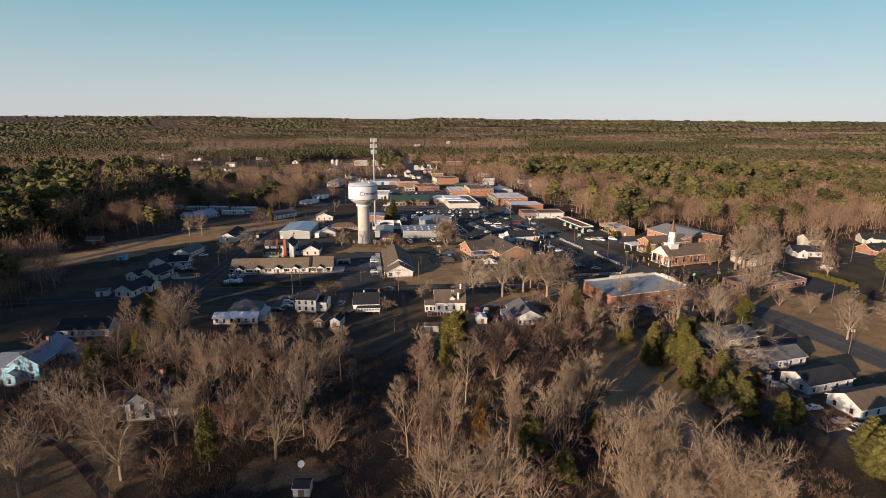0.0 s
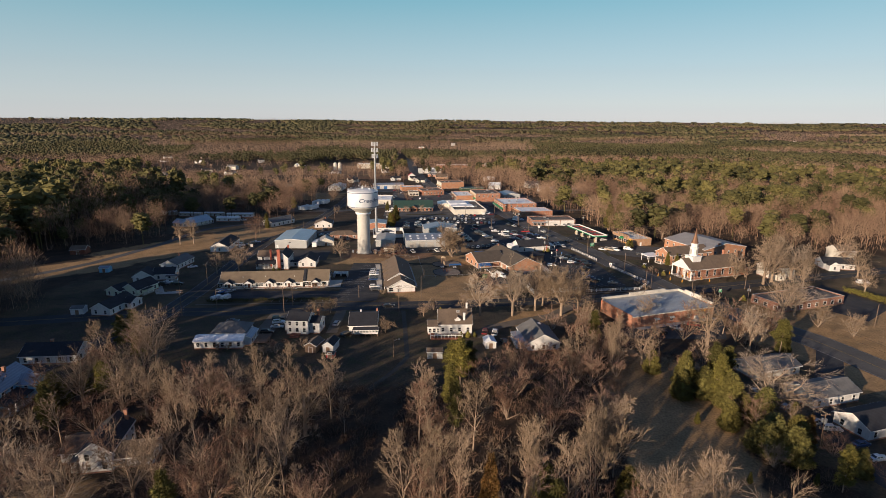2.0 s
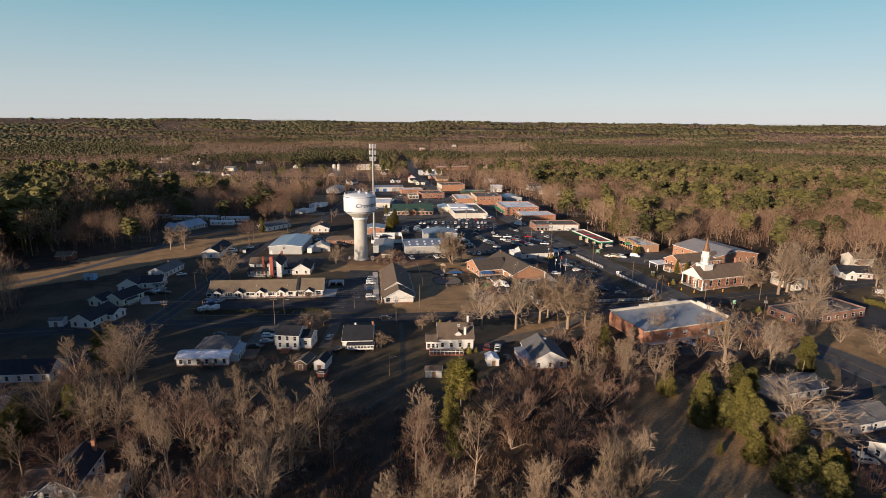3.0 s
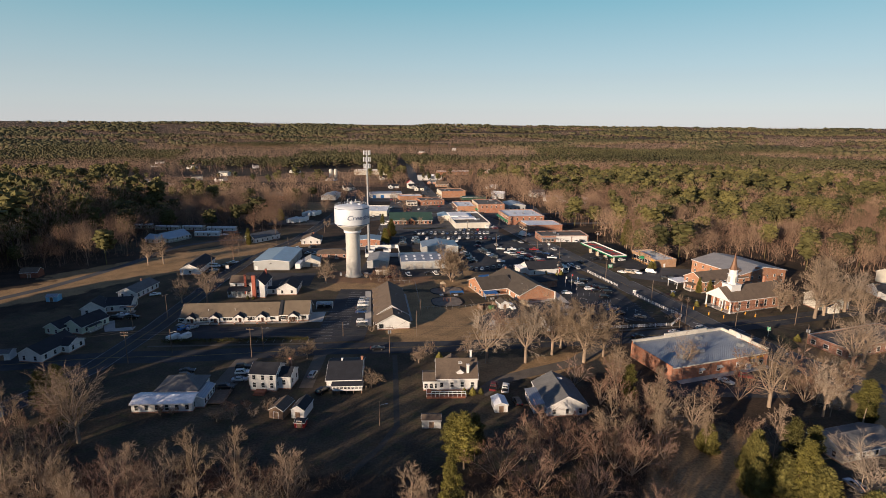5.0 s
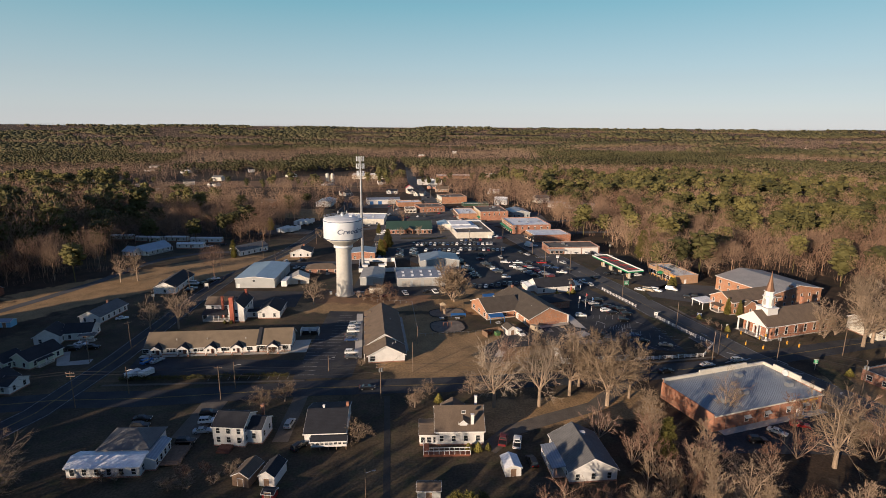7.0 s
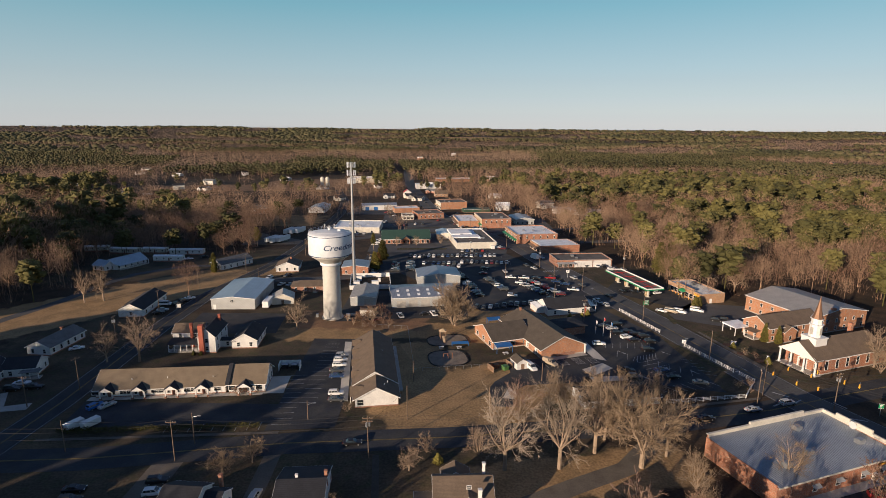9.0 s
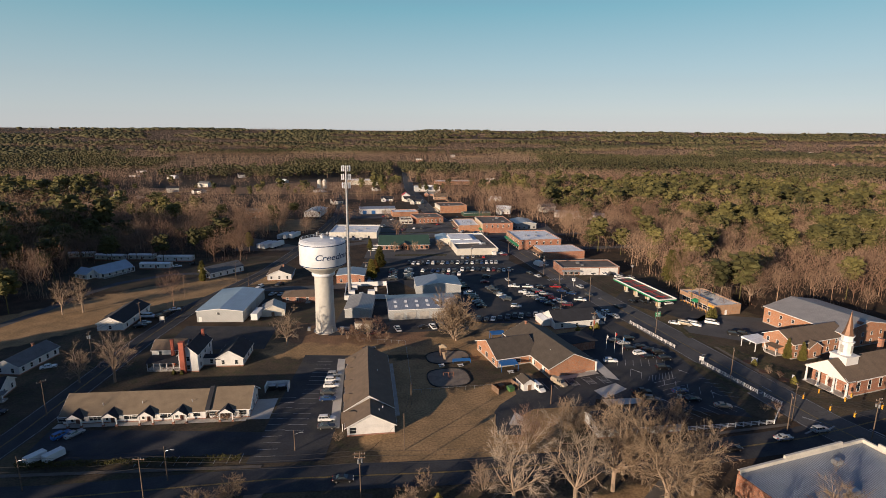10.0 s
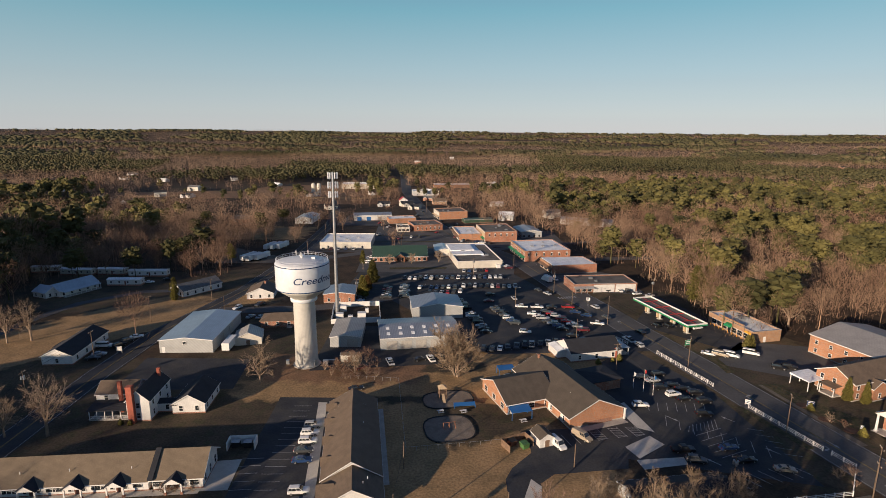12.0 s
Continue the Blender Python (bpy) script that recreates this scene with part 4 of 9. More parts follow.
block(B, -2.5, -9.6, 3.4, 3.0, 3.0, 1.0, "y", PALEBLUE, ROOF_METAL, 0.25, glazed="S")
porch(B, 4.0, 8.2, -7.5, 7.5, 2.8, 7, ROOF_DARK, "E", 0.9)
block(B, 6.4, 4.4, 4.6, 5.0, 4.6, 1.8, "x", PALEBLUE, ROOF_METAL, 0.3, glazed="SE", floors=(3.6,), size=(0.8, 1.1))
chimney(B, 0.6, 3.0, 7.0, 9.4, 0.7)
B = thing("house", "weathered cream two-storey house hidden behind bare trees", "house", -77.0, 113.5, 10.0)
block(B, 0, 0, 6.6, 13.0, 5.0, 2.5, "y", WHITE, ROOF_DARK, 0.4, floors=(1.6, 4.0), pitch=3.2)
block(B, 7.2, -2.2, 7.8, 6.5, 2.8, 2.0, "x", WHITE, ROOF_BROWN, 0.4)
block(B, -6.2, 2.0, 6.0, 8.0, 2.8, 1.8, "x", WHITE, ROOF_BROWN, 0.4, glazed="SWN")
porch(B, -5.6, -3.5, -5.8, -2.2, 2.5, 3, ROOF_GREY, "W", 0.5)
chimney(B, 2.2, 5.6, 5, 8.4, 0.7)

# -- white houses on the right-hand drive --
B = thing("house", "white ranch house with charcoal roof above parked cars", "house", 110.0, 129.8, 18.0)
block(B, 0, 0, 17.0, 9.0, 3.2, 2.0, "x", WHITE, ROOF_DARK, 0.5, pitch=4)
part("side_steps", Shape().box(2.5, 5.5, -6.0, -4.5, 0, 0.6), BRICK, B)
B = thing("house", "white ranch house with brown shingle roof", "house", 115.2, 117.0, 18.0)
block(B, 0, 0, 17.5, 9.0, 3.2, 2.2, "x", WHITE, ROOF_BROWN, 0.5, pitch=4)
part("satellite_dish", Shape().lathe([(0.04, 0), (0.3, 0.05), (0.45, 0.15)], 14), TRIM, B, at=pose(-8.9, -3.0, 3.6, 60, 0, -60))
B = thing("house", "white ranch house with weathered grey roof", "house", 106.0, 144.6, 17.0)
block(B, 0, 0, 16.5, 9.0, 3.2, 2.0, "x", WHITE, ROOF_GREY, 0.5, pitch=4)
B = thing("house", "low house with grey roof beside the road", "house", 99.5, 161.0, 17.0)
block(B, 0, 0, 17.0, 9.0, 3.0, 1.9, "x", CREAM, ROOF_GREY, 0.5, pitch=4)

# -- houses south of the cross street --
B = thing("house", "white house with brown roof, dormer and timber ramp", "house", 3.0, 193.6, 3.0)
block(B, 0, 0, 12.0, 11.5, 4.0, 3.6, "x", WHITE, ROOF_BROWN, 0.4, floors=(1.9,), pitch=3)
block(B, -7.6, -2.2, 4.6, 7.0, 3.0, 1.0, "x", WHITE, ROOF_BROWN, 0.3, glazed="SW", pitch=1.5)
block(B, -1.0, 7.4, 6.0, 4.0, 3.0, 1.8, "y", WHITE, ROOF_BROWN, 0.3, glazed="N")
block(B, 0.9, -3.3, 1.8, 3.0, 5.4, 0.8, "y", WHITE, ROOF_BROWN, 0.25, glazed="S", floors=(4.9,), size=(0.8, 0.6), footing=False, base=3.6)
chimney(B, 3.2, -4.2, 3.5, 7.6, 0.75, TRIM)
chimney(B, 4.6, 2.2, 5.5, 9.2, 0.6, TRIM)
ramp = Shape().box(-9.0, -7.6, -10.5, -6.0, 0.0, 0.75).box(-7.6, 2.2, -10.5, -9.3, 0.0, 0.6)
part("ramp", ramp, REDWOOD, B, "stained timber wheelchair ramp")
rails = Shape()
for x in [-9.0 + 1.25 * i for i in range(10)]:
    rails.box(x - 0.05, x + 0.05, -10.55, -10.45, 0.5, 1.55).box(max(x, -7.6) - 0.05, max(x, -7.6) + 0.05, -9.3, -9.2, 0.5, 1.55)
rails.box(-9.0, 2.2, -10.56, -10.44, 1.5, 1.62).box(-7.6, 2.2, -9.3, -9.18, 1.5, 1.62).box(-9.06, -8.94, -10.5, -6, 1.5, 1.62)
part("ramp_rail", rails, TRIM, B)
B = thing("house", "white two-storey house with charcoal roof on brick footing", "house", -53.0, 189.6, -4.0)
block(B, 0, 0, 7.8, 7.6, 5.4, 1.9, "x", WHITE, ROOF_DARK, 0.35, floors=(1.9, 4.3), pitch=2.4)
block(B, 5.6, 1.2, 4.0, 6.5, 4.0, 1.6, "x", WHITE, ROOF_DARK, 0.3, glazed="SEN", floors=(2.2,))
block(B, -4.6, 1.5, 2.0, 5.0, 3.0, 0.6, "y", WHITE, ROOF_DARK, 0.25, glazed="W")
chimney(B, 5.2, 5.0, 0, 6.9, 0.7, BRICK)
part("back_steps", Shape().box(-2, 1.2, -6.0, -3.9, 0, 0.7).box(-2, 1.2, -6.8, -6.0, 0, 0.35), REDWOOD, B)
B = thing("house", "low house with dark brown roof and glazed white porch", "house", -30.6, 194.6, 5.0)
block(B, 0, 0, 10.0, 15.0, 3.3, 2.4, "x", WHITE, ROOF_DARK, 0.4, pitch=3)
block(B, 1.2, -8.7, 8.6, 2.6, 2.6, 0.5, "x", WHITE, ROOF_DARK, 0.3, glazed="S", pitch=1.0, size=(0.75, 0.7), base=1.0, footing=False, floors=(1.0,))
for x in (-3, -1, 1, 3, 5.3):
    part("porch_post", Shape().box(x - 0.1, x + 0.1, -9.9, -9.7, 0, 1.0), WOOD, B)
chimney(B, 4.8, 1.5, 3, 6.6, 0.6, BRICK)
chimney(B, -1.2, 0.8, 4.5, 6.4, 0.5, TRIM)
B = thing("house", "white house with pale metal roof, dark hip roof and deck", "house", -76.4, 180.0, 4.0)
block(B, -0.5, -4.0, 16.0, 6.0, 2.8, 0.9, "x", WHITE, ROOF_WHITE, 0.4, glazed="SEW", pitch=2.6)
block(B, 1.2, 3.4, 11.5, 9.0, 3.3, 2.6, "x", WHITE, ROOF_GREY, 0.4, kind="hip")
block(B, 8.2, -0.5, 3.2, 8.5, 2.8, 0.6, "y", WHITE, ROOF_METAL, 0.25, glazed="E", pitch=2)
part("deck", Shape().box(9.9, 14.5, -3.5, 4.5, 0.4, 0.55), WOOD, B)
rails = Shape()
for y in [-3.5 + 1.6 * i for i in range(6)]:
    rails.box(14.4, 14.5, y - 0.05, y + 0.05, 0, 1.5)
rails.box(14.4, 14.5, -3.5, 4.5, 1.42, 1.5).box(9.9, 14.5, -3.5, -3.4, 1.42, 1.5).box(9.9, 14.5, 4.4, 4.5, 1.42, 1.5)
part("deck_rail", rails, WOOD, B)
B = thing("house", "white house with slate-grey metal roof and side porch", "house", 31.9, 181.6, 7.0)
block(B, 0, 0, 11.0, 15.0, 3.0, 2.9, "y", WHITE, ROOF_GREY, 0.4)
porch(B, -8.6, -5.5, -5.2, 4.0, 2.5, 4, ROOF_METAL, "W", 0.5)
part("roof_vent", Shape().box(0.6, 1.8, 3.2, 4.0, 4.9, 5.8), TRIM, B)

def shed(label, x, y, yaw, w, d, h, rise, ridge, wall, roof):
    s = thing("shed", label, "shed", x, y, yaw, group="garden sheds")
    block(s, 0, 0, w, d, h, rise, ridge, wall, roof, 0.2, glazed="", footing=False, thick=0.1)
    put_door(s, side_pose(0, 0, w, d, "S", 0.0, 0.05), WOOD, 1.3, 1.9)
    return s


shed("open grey timber shed with rusty brown roof", -44.2, 173.8, -12, 4.0, 6.2, 2.5, 1.1, "y", WOOD, ROOF_BROWN)
shed("white shed with two-tone shingle roof", -38.7, 174.0, -8, 3.6, 6.2, 2.6, 1.2, "y", WHITE, ROOF_DARK)
shed("small red hutch below the white shed", -37.4, 167.6, -6, 2.6, 2.2, 1.5, 0.3, "x", RED, ROOF_DARK)
shed("small white metal garden shed", 14.9, 178.2, 8, 3.6, 5.0, 2.2, 0.7, "y", WHITE, ROOF_WHITE)
shed("grey plank shed with brown roof", -3.6, 168.8, 2, 5.0, 3.2, 2.4, 0.7, "x", GREYMETAL, ROOF_BROWN)
shed("small pale shed on the lawn", -145.0, 205.5, 12, 4.6, 4.0, 2.4, 0.8, "x", WHITE, ROOF_GREY)
shed("pale blue shed in the meadow", -170.5, 264, 5, 4.6, 3.6, 2.3, 0.7, "x", PALEBLUE, ROOF_METAL)
shed("white shed with a dark roof at the wood's edge", -28.2, 81.0, 1, 3.4, 3.0, 2.0, 0.6, "x", WHITE, ROOF_DARK)
shed("white playground shed with grey shingle roof", 23.5, 263.0, 20, 4.0, 5.0, 2.3, 1.2, "y", WHITE, ROOF_UMBER)
shed("tan storage container by the tank", -34.0, 311.6, 2, 6.0, 2.8, 2.4, 0.2, "x", CREAM, ROOF_TAN)
B = thing("house", "low brick ranch house with dark brown roof", "house", -66.5, 347.0, 6.0)
block(B, 0, 0, 17.5, 8.5, 2.7, 1.9, "x", BRICK_BROWN, ROOF_BROWN, 0.5, "hip", pitch=3.6)
part("back_steps", Shape().box(1.5, 3.5, -5.6, -4.25, 0, 0.5), CONCRETE, B)
shed("pale garage with weathered tan metal roof", -74.6, 328.6, 14, 9.5, 9.0, 2.5, 2.3, "y", CREAM, ROOF_TANMETAL)
shed("dark timber cabin at the meadow's edge", -207, 300, 10, 8, 6, 2.8, 1.8, "x", REDWOOD, ROOF_BROWN)

# -- the brick hall with two wings --
B = thing("brick_hall", "orange brick L-shaped hall with brown shingle roof", "building", 34.2, 287.0, 20.5)
block(B, 0, 0, 17.0, 32.0, 3.4, 3.8, "y", BRICK_ORANGE, ROOF_UMBER, 0.7, glazed="EW", pitch=6)
block(B, -13.2, 4.6, 15.5, 16.5, 3.3, 3.4, "x", BRICK_ORANGE, ROOF_UMBER, 0.7, glazed="SNW", pitch=5, size=(1.8, 1.4))
part("gable_post", Shape().box(8.5, 8.9, -16.6, -16.2, 0, 3.3), TRIM, B)
# dark brick strip painting the shadow at the foot of the gable wall
part("wall_niche", Shape().box(-2.8, 5.0, -16.06, -16.01, 0.0, 1.1), BRICK_BROWN, B)
block(B, 14.0, 4.0, 11.0, 9.0, 3.2, 0.8, "x", BRICK_BROWN, ROOF_DARK, 0.6, glazed="", kind="hip")
vents(B, [(-3.5, -8), (-5, 3), (-14, 3.5), (2, 10), (3, 12)], 5.4)
put_door(B, side_pose(-13.2, 4.6, 15.5, 16.5, "S", -0.86, 0.1), TRIM)
for along in (-0.35, -0.75):
    put_door(B, side_pose(0, 0, 17.0, 32.0, "W", -along, 0.1), TRIM)
part("walkway", Shape().box(-8.5, 8.5, -18.4, -16.2, -0.1, 0.1), CONCRETE, B)
chimney(B, -1.0, 14.0, 6, 8.0, 0.6, BRICK)
B = thing("white_cottage", "white building with charcoal roof by the parking lot", "building", 49.4, 319.5, 14.0)
block(B, 0, 0, 19.0, 11.5, 3.1, 2.9, "x", WHITE, ROOF_DARK, 0.35, glazed="SEN", pitch=6)
block(B, -10.5, 2, 4.5, 7.5, 2.6, 0.5, "y", WHITE, ROOF_WHITE, 0.2, glazed="")
porch(B, 9.5, 13.5, -4, 4, 2.6, 3, ROOF_METAL, "E", 0.2, False)
chimney(B, 7.5, -5.6, 0, 3.6, 0.7, CHIMNEY_RED)

B = thing("low_hall", "long low white building with dark shingle roof behind bare trees", "building", 48.8, 240.6, 9.0)
block(B, 0, 0, 23.0, 8.5, 2.8, 1.7, "x", WHITE, ROOF_DARK, 0.5, glazed="SEW", pitch=4.5, size=(1.2, 1.2))
put_door(B, side_pose(0, 0, 23.0, 8.5, "S", -0.3, 0.05), DOOR)
put_door(B, side_pose(0, 0, 23.0, 8.5, "S", 0.42, 0.05), TRIM)

# -- the church, its hall and gymnasium --
B = thing("church", "red brick church with white portico, steeple and bronze spire", "church", 131.5, 269.6, 20.0)
block(B, 0, 0, 29.0, 12.5, 5.4, 4.3, "x", BRICK, ROOF_BROWN, 0.5, glazed="SN", floors=(2.9,), pitch=4.2, size=(1.2, 2.9))
part("pediment", Shape().slab([(-17.6, -6.9, 5.3), (-17.6, 6.9, 5.3), (-17.6, 0, 9.7)], [(-17.4, -6.9, 5.3), (-17.4, 6.9, 5.3), (-17.4, 0, 9.7)]), TRIM, B)
part("portico_roof", roof_shape(-16.0, 0, 3.0, 12.9, 5.4, 4.3, "x", 0.5, 0.16, "gable"), ROOF_BROWN, B)
part("entablature", Shape().box(-17.5, -14.5, -6.9, 6.9, 5.0, 5.38), TRIM, B)
pillar = Shape().tube((0, 0, 0.3), (0, 0, 5.0), 0.34, 0.28, 12).box(-0.42, 0.42, -0.42, 0.42, 0, 0.3).box(-0.4, 0.4, -0.4, 0.4, 4.8, 5.0).mesh("column", TRIM)
for y in (-6.3, -2.3, 2.3, 6.3):
    part("column", pillar, TRIM, B, at=pose(-17.1, y, 0.1))
part("portico_floor", Shape().box(-17.8, -14.5, -6.9, 6.9, -0.4, 0.15).box(-18.8, -17.8, -4, 4, -0.4, 0.0), CONCRETE, B)
put_door(B, side_pose(0, 0, 29, 12.5, "W", 0, 0.1), DOOR, 2.0, 2.8)
part("door_surround", Shape().box(-14.75, -14.56, -1.7, -1.2, 0.1, 3.3).box(-14.75, -14.56, 1.2, 1.7, 0.1, 3.3).slab([(-14.75, -1.9, 3.3), (-14.75, 1.9, 3.3), (-14.75, 0, 4.3)], [(-14.56, -1.9, 3.3), (-14.56, 1.9, 3.3), (-14.56, 0, 4.3)]), TRIM, B)
for y in (-0.72, 0.72):
    put_window(B, side_pose(0, 0, 29, 12.5, "W", y, 2.2), 0.9, 1.7)
steeple = Shape().box(-2.6, 2.6, -2.6, 2.6, 7.2, 10.4).box(-2.8, 2.8, -2.8, 2.8, 10.4, 10.75)
part("steeple_base", steeple, TRIM, B, at=pose(-10.8, 0, 0))
part("steeple_drum", Shape().lathe([(1.9, 10.75), (1.9, 14.6), (2.2, 14.7), (2.2, 15.0), (1.65, 15.05), (1.65, 16.6), (1.95, 16.7), (1.95, 16.95), (1.5, 17.0)], 8), TRIM, B, at=pose(-10.8, 0, 0))
part("spire", Shape().lathe([(1.75, 16.98), (1.25, 18.2), (0.75, 20.4), (0.3, 22.8), (0.03, 24.6)], 8), STEEPLE_BROWN, B, "brown bronze spire", at=pose(-10.8, 0, 0))
louvre = Shape().box(-0.5, 0.5, -0.06, 0.02, -1.2, 1.2).mesh("louvre", CONCRETE)
for a in (-90, 0, 90, 180):
    part("louvre", louvre, CONCRETE, B, at=pose(-10.8, 0, 12.8, 0, 0, a) @ pose(0, -1.84, 0))
chimney(B, 13.8, 5.0, 5, 10.6, 1.2, BRICK)
part("side_porch", Shape().box(14.5, 19.5, -6, -1, 0, 3.2).slab([(14.4, -6.4, 3.2), (19.9, -6.4, 3.2), (19.9, -0.6, 3.2), (14.4, -0.6, 3.2)], [(14.4, -6.4, 3.4), (19.9, -6.4, 3.4), (19.9, -0.6, 3.9), (14.4, -0.6, 3.9)]), BRICK, B)
B = thing("church_hall", "orange brick church hall with brown gable roof", "building", 131.5, 296.5, 20.0)
block(B, -2.5, 0, 27.0, 11.5, 5.6, 3.0, "x", BRICK_ORANGE, ROOF_BROWN, 0.5, floors=(1.6, 4.2), pitch=3.4)
block(B, -7.5, -5.2, 6.0, 5.0, 4.2, 1.8, "y", BRICK_ORANGE, ROOF_BROWN, 0.4, glazed="S", floors=(1.6,))
porch(B, -19.0, -16.0, -2.2, 2.2, 3.0, 2, ROOF_BROWN, "W", 0.4, False)
canopy = Shape().slab([(-22.5, 3.0, 3.1), (-14.5, 3.0, 3.1), (-14.5, 9.5, 3.1), (-22.5, 9.5, 3.1)], [(-22.5, 3.0, 3.3), (-14.5, 3.0, 3.3), (-14.5, 9.5, 3.7), (-22.5, 9.5, 3.7)])
part("carport_roof", canopy, ROOF_WHITE, B)
post = Shape().box(-0.1, 0.1, -0.1, 0.1, 0, 3.1).mesh("post", TRIM)
for x, y in ((-22.2, 3.3), (-18, 3.3), (-14.8, 3.3), (-22.2, 9.2), (-18, 9.2)):
    part("post", post, TRIM, B, at=pose(x, y, 0))
B = thing("gymnasium", "tall orange brick gymnasium with wide grey metal roof", "building", 148.5, 313.5, 20.0)
block(B, 0, 0, 29.0, 31.0, 6.8, 2.6, "y", BRICK_ORANGE, ROOF_TANMETAL, 0.5, floors=(1.6, 4.6), pitch=4.5, size=(1.0, 1.3))
chimney(B, -4.0, -15.0, 7, 9.6, 1.3, BRICK)

# -- the flat-roofed brick store --
B = thing("brick_store", "low red brick store with ribbed metal roof and pale parapet", "store", 83.8, 210.8, 19.6)
w, d = 38.5, 19.5
s = Shape().box(-w / 2, w / 2, -d / 2, -d / 2 + 0.3, 0, 4.6).box(-w / 2, -w / 2 + 0.3, -d / 2 + 0.3, d / 2, 0, 5.0)
s.box(-w / 2 + 0.3, w / 2, d / 2 - 0.3, d / 2, 0, 5.9).box(w / 2 - 0.3, w / 2, -d / 2 + 0.3, d / 2 - 0.3, 0, 5.9)
part("wall", s, BRICK, B)
r = Shape().slab([(-w / 2 + 0.3, -d / 2 - 0.3, 4.6), (w / 2 - 0.3, -d / 2 - 0.3, 4.6), (w / 2 - 0.3, d / 2 - 0.3, 5.0), (-w / 2 + 0.3, d / 2 - 0.3, 5.0)],
                [(-w / 2 + 0.3, -d / 2 - 0.3, 4.72), (w / 2 - 0.3, -d / 2 - 0.3, 4.72), (w / 2 - 0.3, d / 2 - 0.3, 5.12), (-w / 2 + 0.3, d / 2 - 0.3, 5.12)])
part("roof", r, ROOF_METAL, B)
rib = Shape().slab([(-0.06, -d / 2 - 0.3, 4.72), (0.06, -d / 2 - 0.3, 4.72), (0.06, d / 2 - 0.3, 5.12), (-0.06, d / 2 - 0.3, 5.12)],
                  [(-0.04, -d / 2 - 0.3, 4.79), (0.04, -d / 2 - 0.3, 4.79), (0.04, d / 2 - 0.3, 5.19), (-0.04, d / 2 - 0.3, 5.19)]).mesh("roof_rib", ROOF_METAL)
for i in range(62):
    part("roof_rib", rib, ROOF_METAL, B, at=pose(-w / 2 + 0.6 + i * (w - 1.2) / 61, 0, 0))
c = Shape().box(-w / 2 - 0.1, w / 2 + 0.1, d / 2 - 0.45, d / 2 + 0.1, 5.9, 6.05).box(w / 2 - 0.45, w / 2 + 0.1, -d / 2 - 0.1, d / 2 - 0.45, 5.9, 6.05).box(-6, 12, d / 2 - 0.42, d / 2 + 0.1, 6.05, 6.7).box(w / 2 - 0.42, w / 2 + 0.1, -3, 6, 6.05, 6.8)
part("parapet_cap", c, CREAM, B, "pale painted parapet")
part("parapet_face", Shape().box(-w / 2 + 0.3, w / 2 - 0.3, d / 2 - 0.36, d / 2 - 0.31, 5.12, 5.9).box(w / 2 - 0.36, w / 2 - 0.31, -d / 2 + 0.3, d / 2 - 0.36, 5.12, 5.9), CREAM, B)
part("eave_board", Shape().box(-w / 2, w / 2, -d / 2 - 0.36, -d / 2 - 0.3, 4.35, 4.75), CREAM, B)
for x, y in ((-11, -5), (-2, -3), (5, 5.5), (14, -3.5)):
    rooftop_unit(B, x, y, 4.9, 2.0)
part("satellite_dish", Shape().lathe([(0.05, 0), (0.5, 0.08), (0.8, 0.22), (0.95, 0.4)], 20), TRIM, B, at=pose(17.5, 1.0, 6.2, 50, 0, -20))
for x, wide in ((-8, 1.2), (-1, 1.2), (7, 1.4), (13, 1.4)):
    put_window(B, pose(x, -d / 2 - 0.02, 1.9), wide, 1.2, "shop")
    part("awning", Shape().slab([(x - 1.1, -d / 2 - 0.9, 2.5), (x + 1.1, -d / 2 - 0.9, 2.5), (x + 1.1, -d / 2 - 0.02, 2.9), (x - 1.1, -d / 2 - 0.02, 2.9)], [(x - 1.1, -d / 2 - 0.9, 2.56), (x + 1.1, -d / 2 - 0.9, 2.56), (x + 1.1, -d / 2 - 0.02, 3.0), (x - 1.1, -d / 2 - 0.02, 3.0)]), GREYMETAL, B)
put_door(B, pose(16.5, -d / 2 - 0.02, 0.1), GLASS, 1.6, 2.2)
sign = Shape()
for i, wide in enumerate((0.5, 0.35, 0.5, 0.4, 0.0, 0.5, 0.4, 0.5, 0.35, 0.5)):
    if wide:
        sign.box(11.4 + i * 0.62, 11.4 + i * 0.62 + wide, -d / 2 - 0.08, -d / 2 - 0.02, 3.35, 3.85)
part("sign_lettering", sign, YELLOW, B)
part("ice_chest", Shape().box(9.6, 11.3, -d / 2 - 1.2, -d / 2 - 0.2, 0.0, 2.0), TRIM, B)
part("loading_kerb", Shape().box(-w / 2 + 2, w / 2, -d / 2 - 2.2, -d / 2 - 0.01, -0.3, 0.14), PALECONCRETE, B)
for x in (-15, -4.5, 3.5, 10.5):
    part("pilaster", Shape().box(x - 0.3, x + 0.3, -d / 2 - 0.1, -d / 2, 0, 4.4), BRICK_BROWN, B)
B = thing("low_office", "low brown office with flat grey roof and white fascia", "building", 149.5, 226.5, 20.0)
block(B, 0, 0, 36.0, 14.0, 3.2, 0, "x", BRICK_BROWN, ROOF_TAR, kind="flat", glazed="SNEW", pitch=4.5, size=(1.6, 1.5))
rooftop_unit(B, 4, 2, 3.2)

